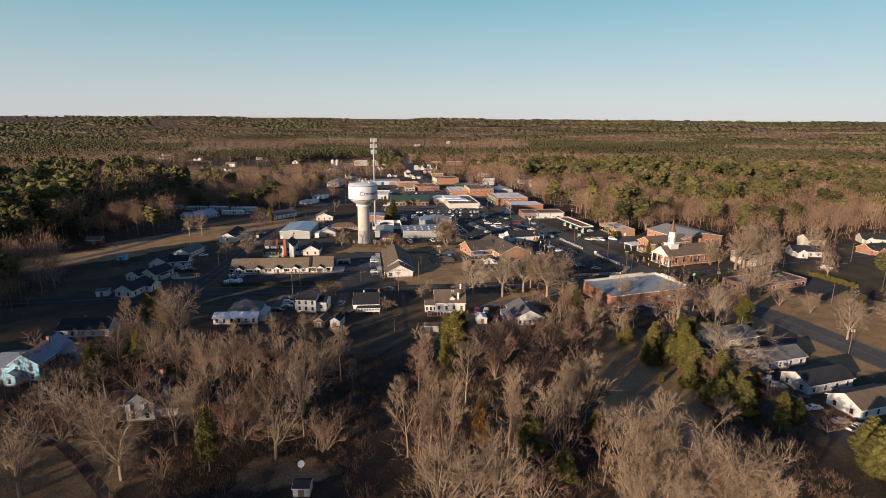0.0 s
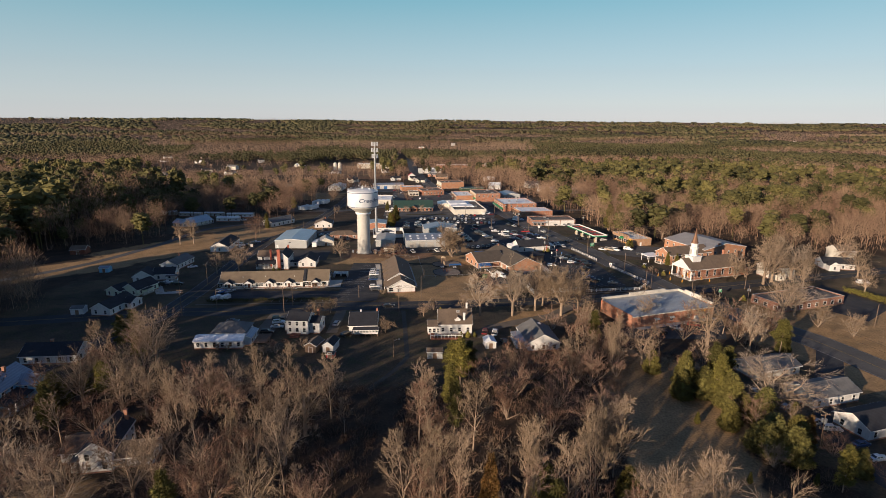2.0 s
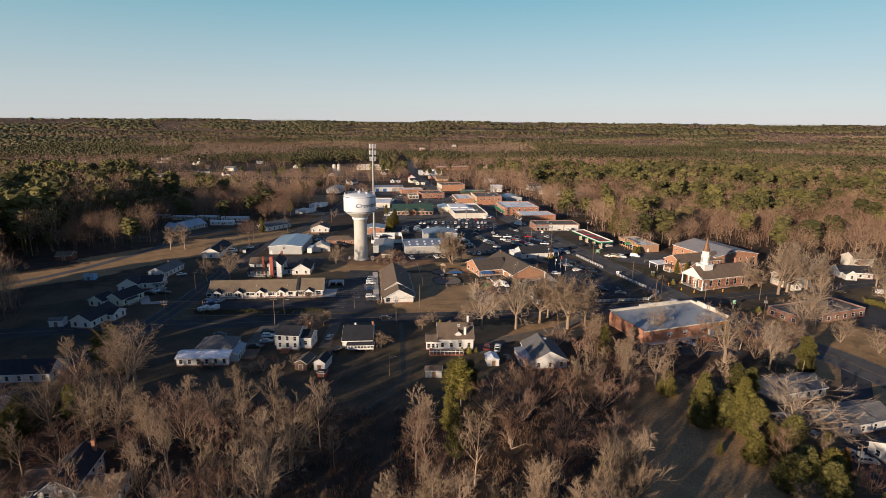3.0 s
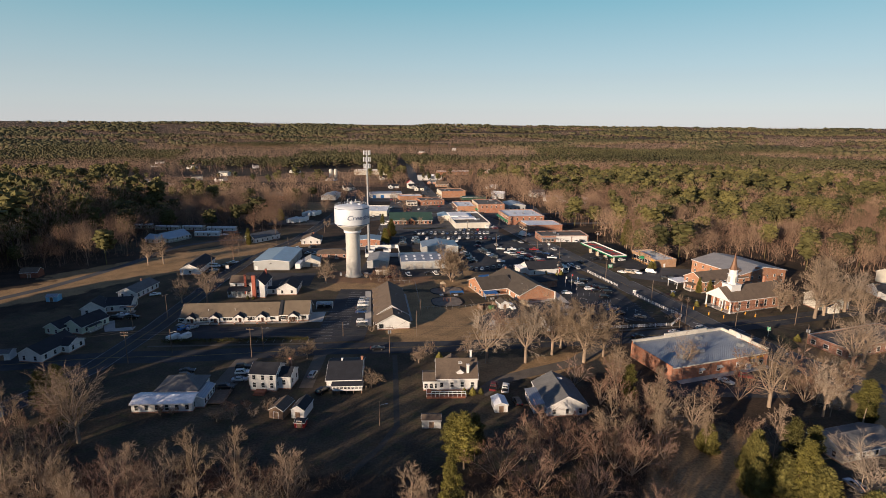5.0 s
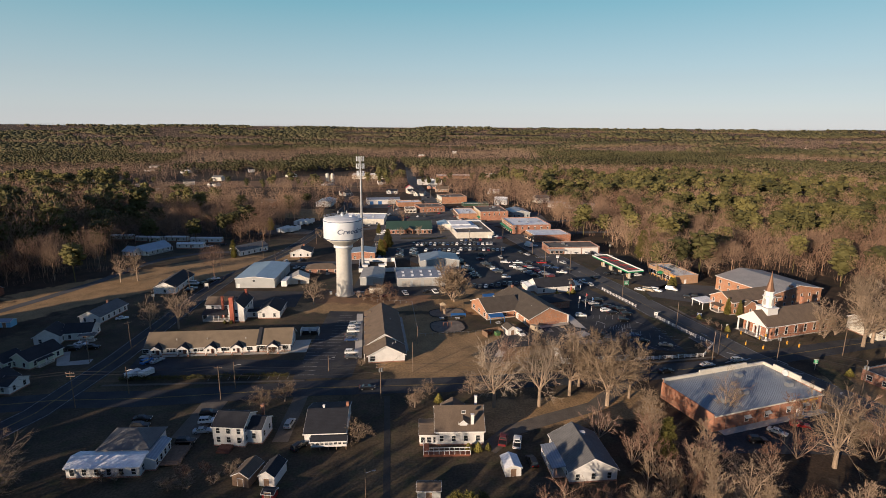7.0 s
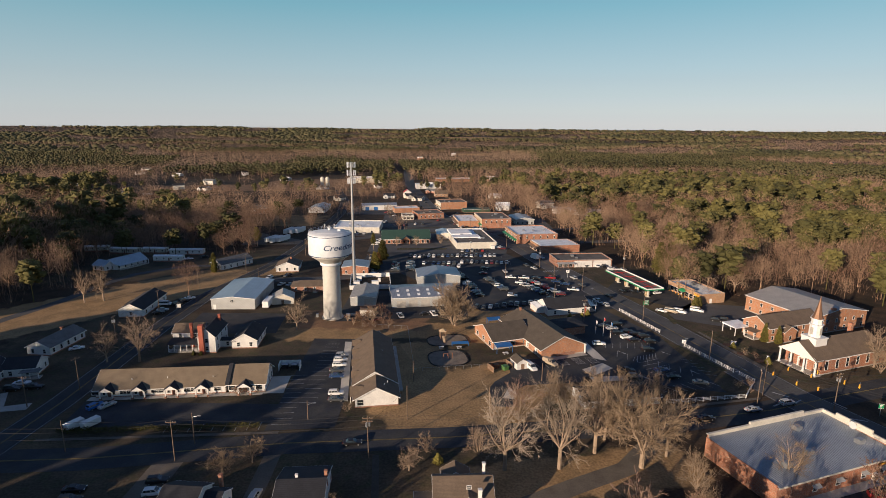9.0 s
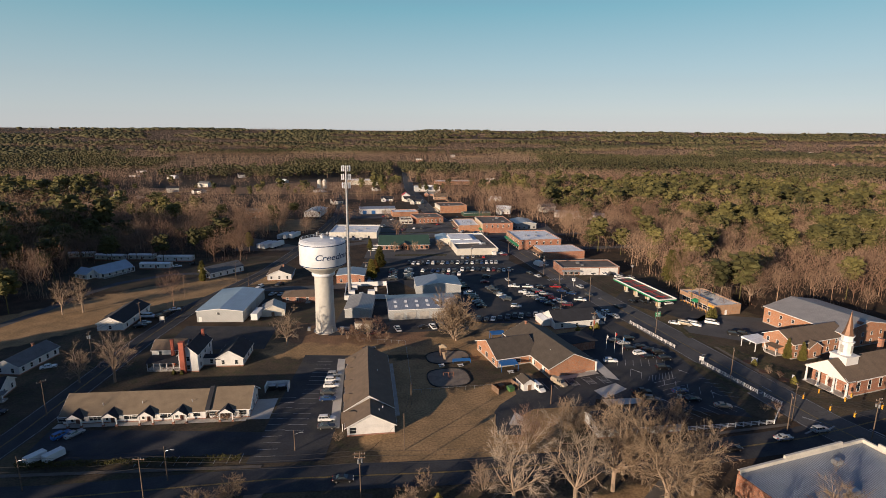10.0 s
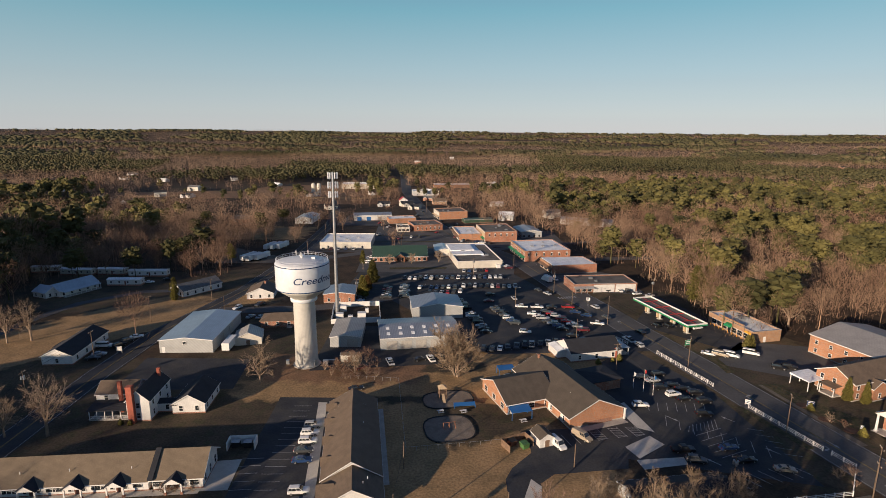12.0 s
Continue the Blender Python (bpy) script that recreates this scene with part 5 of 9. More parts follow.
# -- sheds and yards round the tank --
B = thing("metal_shed", "grey metal workshop with skylights and roller doors", "warehouse", -12.0, 332.8, 10.0)
block(B, 0, 0, 29.0, 20.0, 4.4, 1.6, "x", GREYMETAL, ROOF_METAL, 0.3, glazed="", footing=False)
door = Shape().box(-1.9, 1.9, -0.05, 0.05, 0, 3.2).mesh("roller_door", CONCRETE)
for x in (-10.5, -5.2, 0.1, 5.4, 10.6):
    part("roller_door", door, CONCRETE, B, at=pose(x, -10.05, 0))
light = Shape().slab([(-0.6, -0.9, -0.10), (0.6, -0.9, -0.10), (0.6, 0.9, 0.19), (-0.6, 0.9, 0.19)], [(-0.6, -0.9, 0.0), (0.6, -0.9, 0.0), (0.6, 0.9, 0.29), (-0.6, 0.9, 0.29)]).mesh("skylight", ROOF_WHITE)
for y, z in ((-7.2, 4.99), (-3.2, 5.63)):
    for x in (-11.5, -7, -2.5, 2, 6.5, 11):
        part("skylight", light, ROOF_WHITE, B, at=pose(x, y, z))
B = thing("metal_shed", "taller grey metal shed behind the workshop", "warehouse", -5.8, 362.5, 8.0)
block(B, 0, 0, 21.0, 16.0, 5.0, 1.6, "y", GREYMETAL, ROOF_METAL, 0.3, glazed="", footing=False)
B = thing("metal_shed", "grey storage building with weathered tan roof near the tank", "warehouse", -38.2, 332.5, 3.0)
block(B, 0, 0, 11.0, 19.0, 3.8, 0.9, "y", GREYMETAL, ROOF_TANMETAL, 0.3, glazed="", footing=False)
part("roller_door", door, CONCRETE, B, at=pose(2.5, -9.55, 0))
B = thing("brick_garage", "red brick garage with metal roof", "garage", -50.5, 382.0, 4.0)
block(B, 0, 0, 14.0, 14.0, 4.2, 0.9, "y", BRICK, ROOF_METAL, 0.3, glazed="SE", pitch=4)
B = thing("compound_wall", "white walled compound at the foot of the mast", "wall", -39.5, 359.0, 8.0)
for x0, x1, y0, y1 in ((-10, 10, -11, -10.75), (-10, 10, 10.75, 11), (-10, -9.75, -10.75, 10.75), (9.75, 10, -10.75, 10.75)):
    part("wall_panel", Shape().box(x0, x1, y0, y1, 0, 2.2), TRIM, B)
for x, y, w, d, h in ((-6, -6, 3, 2.4, 2.6), (-1.5, -6.5, 2, 1.6, 1.8), (3, -5, 3.4, 2.6, 2.7), (-6.5, 5, 2.6, 2.6, 2.4), (4, 3, 1.4, 1.4, 1.8)):
    C = thing("equipment_cabinet", "pale equipment cabinet inside the compound", "cabinet", -39.5 + x, 359 + y, 8.0, group="mast equipment")
    part("body", Shape().box(-w / 2, w / 2, -d / 2, d / 2, 0.15, h), TRIM, C)
    part("plinth", Shape().box(-w / 2 - 0.15, w / 2 + 0.15, -d / 2 - 0.15, d / 2 + 0.15, -0.2, 0.15), CONCRETE, C)

# -- filling station --
B = thing("fuel_canopy", "long fuel canopy with white and green fascia", "canopy", 90.1, 352.5, 15.3)
part("deck", Shape().box(-4.3, 4.3, -17.5, 17.5, 4.7, 5.05), ROOF_TAR, B)
f = Shape()
for x0, x1, y0, y1 in ((-4.5, -4.3, -17.7, 17.7), (4.3, 4.5, -17.7, 17.7), (-4.3, 4.3, -17.7, -17.5), (-4.3, 4.3, 17.5, 17.7)):
    f.box(x0, x1, y0, y1, 5.15, 5.7)
part("fascia", f, TRIM, B)
f = Shape()
for x0, x1, y0, y1 in ((-4.56, -4.3, -17.76, 17.76), (4.3, 4.56, -17.76, 17.76), (-4.3, 4.3, -17.76, -17.5), (-4.3, 4.3, 17.5, 17.76)):
    f.box(x0, x1, y0, y1, 4.6, 5.15)
part("green_band", f, GREEN, B, "green canopy band")
beam = Shape().box(-4.2, 4.2, -0.12, 0.12, 5.06, 5.3).mesh("roof_beam", RED)
for y in (-12.5, -4.5, 4.5, 12.5):
    part("roof_beam", beam, RED, B, at=pose(0, y, 0))
part("roof_beam", Shape().box(-0.12, 0.12, -17.3, 17.3, 5.31, 5.42), RED, B)
leg = Shape().box(-0.35, 0.35, -0.35, 0.35, 0.15, 4.6).box(-0.9, 0.9, -0.9, 0.9, 0, 0.15).mesh("column", CREAM)
pump = Shape().box(-0.35, 0.35, -0.5, 0.5, 0.15, 1.9).box(-0.4, 0.4, -0.55, 0.55, 1.9, 2.1).mesh("fuel_pump", TANCANVAS)
for y in (-12.5, -4.5, 4.5, 12.5):
    part("column", leg, CREAM, B, at=pose(0, y, 0))
    P = thing("fuel_pump", "cream fuel pump under the canopy", "fuel pump", 90.1, 352.5, 15.3, group="fuel pumps")
    P.matrix_basis = B.matrix_basis @ pose(0, y + 1.6, 0)
    part("body", pump, TANCANVAS, P)
B = thing("station_store", "tan brick station store with white flat roof", "store", 116.6, 343.4, 13.5)
block(B, 0, 0, 12.5, 24.0, 4.0, 0, "x", BRICK_TAN, ROOF_WHITE, kind="flat", glazed="", footing=False)
part("raised_front", Shape().box(-6.4, -6.0, -7, 6, 4.8, 5.5), BRICK_TAN, B)
for y in (-8.5, -5.5, -2.5, 2.5, 5.5, 8.5):
    put_window(B, pose(-6.27, y, 1.7, 0, 0, -90), 2.4, 1.9, "shop")
put_door(B, pose(-6.27, 0, 0.05, 0, 0, -90), GLASS, 1.8, 2.3)
part("awning", Shape().slab([(-8.0, -1.6, 2.6), (-6.27, -1.6, 2.6), (-6.27, 1.6, 2.6), (-8.0, 1.6, 2.6)], [(-7.4, -1.3, 3.4), (-6.27, -1.3, 3.8), (-6.27, 1.3, 3.8), (-7.4, 1.3, 3.4)]), GREEN, B, "green fabric awning")
part("sign_panel", Shape().box(-6.36, -6.26, -11, -7.4, 2.9, 3.7), YELLOW, B, "yellow sign panel with unreadable marks")
for x, y in ((1, 4), (2.5, 2), (0, 1), (3, 6)):
    rooftop_unit(B, x, y, 4.0, 1.8)
put_door(B, pose(-1, -12.02, 0.05), TRIM)
bollard = Shape().tube((0, 0, 0), (0, 0, 1.0), 0.12, 0.12, 8).mesh("bollard", YELLOW)
for i in range(9):
    P = new("bollard", bollard)
    P.matrix_basis = B.matrix_basis @ pose(-7.3, -10 + 2.4 * i, 0)
    tagged(P, "yellow steel bollard before the shop front", "bollard", "bollards")

# -- town centre --
def shop(name, label, x, y, yaw, w, d, h, wall, roof, kind="flat", rise=1.5, ridge="x", floors=(1.6,), pitch=4.0, size=(1.4, 1.6), units=2, category="building", over=0.4, glazed="SW"):
    b = thing(name, label, category, x, y, yaw)
    block(b, 0, 0, w, d, h, rise, ridge, wall, roof, over, kind, floors=floors, pitch=pitch, size=size, glazed=glazed)
    rng = random.Random(int(x * 7 + y))
    for _ in range(units if kind == "flat" else 0):
        rooftop_unit(b, rng.uniform(-w / 3, w / 3), rng.uniform(-d / 3, d / 3), h, rng.uniform(1.2, 2.0))
    return b


def arched_row(b, w, d, z, count, span=0.8, wide=1.0, high=1.9, side="S"):
    """Tall upper windows with pale arched heads and sills."""
    head = Shape().slab([(-wide / 2 - 0.15, -0.08, high / 2), (wide / 2 + 0.15, -0.08, high / 2), (wide / 2 - 0.1, -0.08, high / 2 + 0.45), (-wide / 2 + 0.1, -0.08, high / 2 + 0.45)],
                        [(-wide / 2 - 0.15, 0.02, high / 2), (wide / 2 + 0.15, 0.02, high / 2), (wide / 2 - 0.1, 0.02, high / 2 + 0.45), (-wide / 2 + 0.1, 0.02, high / 2 + 0.45)]).mesh("window_head", TRIM)
    for i in range(count):
        m = side_pose(0, 0, w, d, side, 0 if count == 1 else -span + 2 * span * i / (count - 1), z)
        put_window(b, m, wide, high)
        part("window_head", head, TRIM, b, at=m)


def shop_front(b, w, d, h, awning=GREEN, front=CREAM, bays=4):
    """The street side to the west: show windows between piers, an awning and a bracketed cornice."""
    part("shop_front", Shape().box(-w / 2 - 0.14, -w / 2 - 0.02, -d / 2 + 0.3, d / 2 - 0.3, 0.1, 3.3), front, b)
    for i in range(bays):
        put_window(b, pose(-w / 2 - 0.16, -d / 2 + d * (i + 0.5) / bays, 1.5, 0, 0, -90), d / bays - 1.4, 2.0, "shop")
    part("awning", Shape().slab([(-w / 2 - 1.9, -d / 2 + 0.5, 2.7), (-w / 2 - 0.02, -d / 2 + 0.5, 2.7), (-w / 2 - 0.02, d / 2 - 0.5, 2.7), (-w / 2 - 1.9, d / 2 - 0.5, 2.7)],
                                [(-w / 2 - 1.9, -d / 2 + 0.5, 2.85), (-w / 2 - 0.02, -d / 2 + 0.5, 3.5), (-w / 2 - 0.02, d / 2 - 0.5, 3.5), (-w / 2 - 1.9, d / 2 - 0.5, 2.85)]), awning, b, "sloping shop awning")
    part("cornice", Shape().box(-w / 2 - 0.4, -w / 2 - 0.07, -d / 2, d / 2, h - 0.2, h + 0.25).box(-w / 2 - 0.25, -w / 2 - 0.07, -d / 2, d / 2, h - 0.6, h - 0.2), front, b, "moulded cornice")


shop("flat_store", "cream block store with white membrane roof", -70.5, 515, 2, 34.5, 31, 4.4, CREAM, ROOF_WHITE, pitch=9, units=5)
G = shop("brick_office", "brown brick office with dark green metal roof and gabled porch", -30.6, 472, 6, 33, 22, 3.6, BRICK, ROOF_GREEN, "gable", 4.2, "x", pitch=3.2, size=(1.7, 1.9), over=0.8)
part("porch_wall", Shape().box(-2.6, -2.0, -13.2, -11.0, 0, 3.4).box(2.0, 2.6, -13.2, -11.0, 0, 3.4).slab([(-2.9, -13.3, 3.4), (2.9, -13.3, 3.4), (0, -13.3, 5.5)], [(-2.9, -13.0, 3.4), (2.9, -13.0, 3.4), (0, -13.0, 5.5)]), BRICK_ORANGE, G)
part("porch_roof", roof_shape(0, -10.8, 5.6, 5.2, 3.4, 2.1, "y", 0.3, 0.14, "gable"), ROOF_GREEN, G)
G = shop("warehouse", "white metal warehouse with blue doors", -70, 637, 12, 34, 15, 5, WHITE, ROOF_METAL, "gable", 1.4, "x", glazed="")
for x in (-12.5, -4.0, 6.0):
    part("roller_door", Shape().box(x - 1.9, x + 1.9, -7.6, -7.52, 0, 3.6), BLUE if x < 5 else CONCRETE, G, "blue roller door" if x < 5 else "grey roller door")
shop("brick_shop", "orange brick shop with pale roof", -42, 621, 14, 24, 16, 4.2, BRICK_ORANGE, ROOF_WHITE, glazed="")
G = shop("brick_shop", "red brick shop with dark flat roof", -19.5, 586, 18, 24, 22, 4.8, BRICK, ROOF_TAR, glazed="")
arched_row(G, 24, 22, 2.2, 6, 0.75, 0.9, 2.0)
G = shop("white_shop", "low white shop front joined to brick", -37, 575, 10, 10, 14, 3.6, CREAM, ROOF_TAR, glazed="")
for x in (-3.2, 0, 3.2):
    put_window(G, pose(x, -7.02, 1.7), 2.4, 1.6, "shop")
G = shop("brick_block", "two-storey brick block with cream side and flat roof", 2, 653, 14, 27, 24, 7.0, BRICK_ORANGE, ROOF_TAR, glazed="")
part("painted_side", Shape().box(-13.62, -13.52, -11.8, 11.8, 3.4, 6.9), CREAM, G, "cream painted upper wall")
arched_row(G, 27, 24, 5.2, 4, 0.7, 1.0, 1.6, "W")
shop_front(G, 27, 24, 7.0, TANCANVAS, CREAM, 4)
G = shop("green_shed", "low dark green metal building", 26, 625, 14, 26, 10, 3.2, ROOF_GREEN, ROOF_GREEN, "gable", 0.8, "x", glazed="")
G = shop("grocery", "cream block store with stepped white and dark flat roof", 14.4, 470.5, 9, 26.5, 50, 4.3, CREAM, ROOF_WHITE, units=5, glazed="")
part("roof_patch", Shape().box(-12.6, 12.6, -24.2, -12, 4.32, 4.38).box(-12.6, 4, -12, -6, 4.32, 4.37).box(6, 12.6, -12, 20, 4.32, 4.36), ROOF_TAR, G, "dark tar patch on the roof")
part("roof_step", Shape().box(-12.9, 2, 2, 20, 4.3, 5.5).box(-12.9, 6, -8, 1.6, 4.3, 4.95), ROOF_WHITE, G, "raised white roof section")
part("entry", Shape().box(9.5, 11.8, -26.6, -25, 0, 2.6).box(9.1, 12.2, -27.2, -25, 2.6, 2.8), TRIM, G)
G = shop("brick_block", "two-storey red brick corner block with yellow shop front", 36, 545, 8, 24, 33, 7.6, BRICK, ROOF_TAR, glazed="", units=6)
arched_row(G, 24, 33, 5.5, 5, 0.72, 0.95, 1.8)
arched_row(G, 24, 33, 5.5, 7, 0.85, 1.0, 1.8, "W")
part("painted_side", Shape().box(-12.12, -12.02, -16.3, 16.3, 3.5, 7.5), TANCANVAS, G, "yellow painted upper wall")
shop_front(G, 24, 33, 7.6, GREEN, CREAM, 6)
G = shop("brick_shop", "orange brick shop row with pale roof", 14.0, 550, 8, 17, 32, 4.8, BRICK_ORANGE, ROOF_WHITE, glazed="")
shop_front(G, 17, 32, 4.8, WOOD, CREAM, 6)
G = shop("brick_block", "two-storey red brick block with arched windows and white roof", 58.5, 482, 9, 29, 33, 6.6, BRICK, ROOF_WHITE, glazed="", units=4)
arched_row(G, 29, 33, 4.7, 6, 0.84, 0.95, 1.7)
arched_row(G, 29, 33, 4.7, 8, 0.88, 1.0, 1.8, "W")
shop_front(G, 29, 33, 6.6, GREEN, BRICK_TAN, 6)
part("stair", Shape().slab([(-9, -18.0, 0), (-8.6, -18.0, 0), (-4.4, -18.0, 3.4), (-4.8, -18.0, 3.4)], [(-9, -16.55, 0), (-8.6, -16.55, 0), (-4.4, -16.55, 3.4), (-4.8, -16.55, 3.4)]), BLACK, G, "black iron outside stair")
G = shop("brick_shop", "blank red brick building with sloping white roof", 69, 444.5, 11, 26.5, 19, 4.6, BRICK, ROOF_WHITE, glazed="", units=0)
shop_front(G, 26.5, 19, 4.6, WOOD, BRICK_TAN, 3)
part("roof_fall", Shape().slab([(-13, -9.2, 4.6), (13, -9.2, 4.6), (13, 9.2, 4.6), (-13, 9.2, 4.6)], [(-13, -9.2, 5.35), (13, -9.2, 4.75), (13, 9.2, 4.75), (-13, 9.2, 5.35)]), ROOF_WHITE, G, "white sloping roof skin")
G = shop("white_shop", "white-panelled store with brown piers and dark tar roof", 76.5, 405.0, 6, 32, 16.5, 4.0, BRICK_BROWN, ROOF_TAR, glazed="")
part("wall_panel", Shape().box(-6.2, 4.4, -8.36, -8.26, 0.1, 4.0), WHITE, G, "white painted wall panel")
part("wall_panel", Shape().box(5.0, 15.2, -8.36, -8.26, 0.1, 4.0), WHITE, G, "white painted wall panel")
part("awning", Shape().slab([(-16.3, -10.8, 2.7), (-6.4, -10.8, 2.7), (-6.4, -8.26, 2.7), (-16.3, -8.26, 2.7)], [(-16.3, -10.8, 2.85), (-6.4, -10.8, 2.85), (-6.4, -8.26, 3.3), (-16.3, -8.26, 3.3)]), GREYMETAL, G, "grey metal awning on posts")
for x in (-16, -13, -10, -6.8):
    part("post", Shape().box(x - 0.07, x + 0.07, -10.6, -10.46, 0, 2.7), STEEL, G)
for x in (-14, -11, -8.2):
    put_window(G, pose(x, -8.27, 1.5), 1.9, 1.8, "shop")
shop("blue_store", "small store with blue-grey roof", -3.5, 486, 6, 11, 18, 4.0, CREAM, ROOF_BLUE, "gable", 1.2, "y")
shop("white_shed", "white metal building with blue-grey roof", -126, 622, 0, 15, 30, 4.5, WHITE, ROOF_BLUE, "gable", 1.8, "y", pitch=8)
shop("long_shed", "long pale metal building by the woods", 122, 614, -22, 44, 14, 4.5, WHITE, ROOF_METAL, "gable", 1.5, "x", pitch=9)
shop("white_shop", "white building behind the brick block", 62, 560, 8, 16, 24, 4.6, GREYMETAL, ROOF_METAL, "gable", 1.6, "y")
shop("long_store", "long orange brick store with pale roof", 8, 975, 8, 60, 26, 5, BRICK_ORANGE, ROOF_WHITE, pitch=7)
shop("long_store", "pale flat store on the red bank", -129, 955, 4, 56, 26, 7, CREAM, ROOF_WHITE, pitch=9)
shop("house", "small white house with bright red gable roof", -51, 756, 8, 9, 11, 5.2, WHITE, RED, "gable", 3.2, "y", floors=(1.6, 4.2), size=(0.9, 1.3), category="house")
shop("house", "tan stone house with brown roof and two dormers", -10, 760, 10, 16, 10, 3.6, BRICK_TAN, ROOF_BROWN, "gable", 3.4, "x", pitch=3, size=(0.9, 1.3), category="house")
shop("white_shop", "white flat-roofed store with a tall front", -30, 860, 10, 34, 18, 6.0, WHITE, ROOF_WHITE, pitch=9)
# low straw-coloured banks and worn strips between the shop rows
for x0, x1, y, deep in ((-54, -8, 500.5, 2.6), (-58, -6, 522, 3.2), (-60, -14, 548, 2.2)):
    lot("verge", "low straw-coloured bank between the shop rows", [(x0, y), (x0, y + deep), (x1, y + deep + 4), (x1, y + 4)], VERGE, 0.14, "verge")
FAR_LEFT = [(-478, 749), (-520, 864), (-609, 1195), (-558, 1083), (-470, 1042), (-541, 1202), (-361, 745), (-360, 818), (-381, 685), (-402, 771), (-351, 893), (-320, 808), (-435, 1304), (-366, 1076), (-262, 973), (-178, 603)]
FAR_MID = [(-172, 832), (-124, 710), (-99, 858), (-71, 738), (-46, 739), (-35, 715), (-28, 863), (-22, 797), (-82, 1660), (13, 1862), (55, 746), (54, 640), (118, 1006), (146, 1008), (70, 1022), (95, 1015), (99, 659)]
FAR_RIGHT = [(205, 285), (250, 292), (222, 305), (164, 268), (268, 318), (300, 330), (308, 852), (251, 733), (913, 1457), (1009, 1557), (949, 1424), (1308, 2126), (1048, 2093), (999, 2287), (196, 1067)]
rng = random.Random(5)
for spots, where in ((FAR_LEFT, "among bare trees"), (FAR_MID, "beyond the town centre"), (FAR_RIGHT, "among roadside trees")):
    for x, y in spots:
        wall, tone = rng.choice(((WHITE, "white"), (WHITE, "white"), (CREAM, "cream"), (BRICK, "red brick")))
        roof, cover = rng.choice(((ROOF_GREY, "grey"), (ROOF_BROWN, "brown"), (ROOF_DARK, "dark"), (ROOF_WHITE, "pale")))
        b = thing("house", f"{tone} house with {cover} roof {where}", "house", x, y, rng.uniform(-30, 30))
        w = rng.uniform(11, 17)
        block(b, 0, 0, w, 9, rng.choice((3.0, 3.2, 5.4)), 2.4, "x", wall, roof, 0.4, glazed="S" if y < 1000 else "", pitch=3.8)
        block(b, -w / 4, -5.5, 5, 5, 2.9, 1.8, "y", wall, roof, 0.3, glazed="S" if y < 1000 else "", footing=False)
# ---- water tank ----
T = thing("water_tank", "white water tank with navy lettering on a fluted shaft", "water tower", -48.0, 308.6, 0)
flutes, prof = 48, ((3.95, 0.0), (3.75, 2.0), (3.55, 12.0), (3.5, 22.4))
s = Shape()
for r, z in prof:
    for i in range(flutes * 2):
        a = math.pi * i / flutes
        rr = r * (1.0 if i % 2 else 0.996)
        s.v.append((rr * math.cos(a), rr * math.sin(a), z))
n = flutes * 2
for k in range(len(prof) - 1):
    for i in range(n):
        s.f.append((k * n + i, k * n + (i + 1) % n, (k + 1) * n + (i + 1) % n, (k + 1) * n + i))
part("shaft", s, TANKSHAFT, T)
part("base_ring", Shape().lathe([(4.5, -0.3), (4.5, 0.25), (4.0, 0.3)], 48), CONCRETE, T)
part("collar", Shape().lathe([(3.6, 22.3), (4.25, 22.6), (4.35, 23.4), (3.9, 23.7)], 48), TANKWHITE, T, smooth=True)
part("cone", Shape().lathe([(3.9, 23.6), (5.2, 24.6), (7.4, 26.2), (8.55, 27.2)], 64), TANKSHAFT, T, smooth=True)
part("tank_wall", Shape().lathe([(8.5, 27.1), (8.62, 27.4), (8.62, 35.3), (8.5, 35.6)], 96), TANKWHITE, T, smooth=True)
part("tank_roof", Shape().lathe([(8.5, 35.55), (8.3, 35.75), (5.0, 36.4), (2.0, 36.8), (0.4, 36.9)], 64), TANKWHITE, T, smooth=True)
for z in (27.25, 35.15):
    part("navy_band", Shape().lathe([(8.60, z - 0.16), (8.67, z - 0.14), (8.67, z + 0.14), (8.60, z + 0.16)], 96), NAVY, T)
stand = Shape().box(-0.03, 0.03, -0.03, 0.03, 0, 1.15).mesh("rail_post", TANKWHITE)
for i in range(40):
    a = 2 * math.pi * i / 40
    part("rail_post", stand, TANKWHITE, T, at=pose(8.2 * math.cos(a), 8.2 * math.sin(a), 35.7))
for z in (36.25, 36.85):
    s = Shape()
    for i in range(64):
        a, b = 2 * math.pi * i / 64, 2 * math.pi * (i + 1) / 64
        s.tube((8.2 * math.cos(a), 8.2 * math.sin(a), z), (8.2 * math.cos(b), 8.2 * math.sin(b), z), 0.045, 0.045, 5, False)
    part("guard_rail", s, TANKWHITE, T)
part("vent_cap", Shape().lathe([(0.5, 36.8), (0.5, 37.5), (0.95, 37.55), (0.95, 37.75), (0.2, 38.1)], 20), TANKWHITE, T)
for a in (40, 160, 280):
    m = Shape().tube((0, 0, 0), (0, 0, 2.2), 0.05, 0.04, 6).box(-0.25, 0.25, -0.1, 0.1, 1.4, 2.3)
    part("roof_antenna", m, STEEL, T, at=pose(2.2 * math.cos(radians(a)), 2.2 * math.sin(radians(a)), 36.6))
part("hatch", Shape().box(3.2, 4.4, -0.6, 0.6, 36.3, 37.1), TANKWHITE, T)
ladder_door = Shape().box(-0.6, 0.6, -4.05, -3.7, 0.1, 2.4)
part("shaft_door", ladder_door, STEEL, T, at=pose(0, 0, 0, 0, 0, 60))
letters = bpy.data.curves.new("letters", "FONT")
letters.body, letters.size, letters.shear, letters.offset, letters.extrude = "Creedmoor", 3.05, 0.28, 0.025, 0.0
letters.resolution_u = 4
carrier = new("letters", letters)
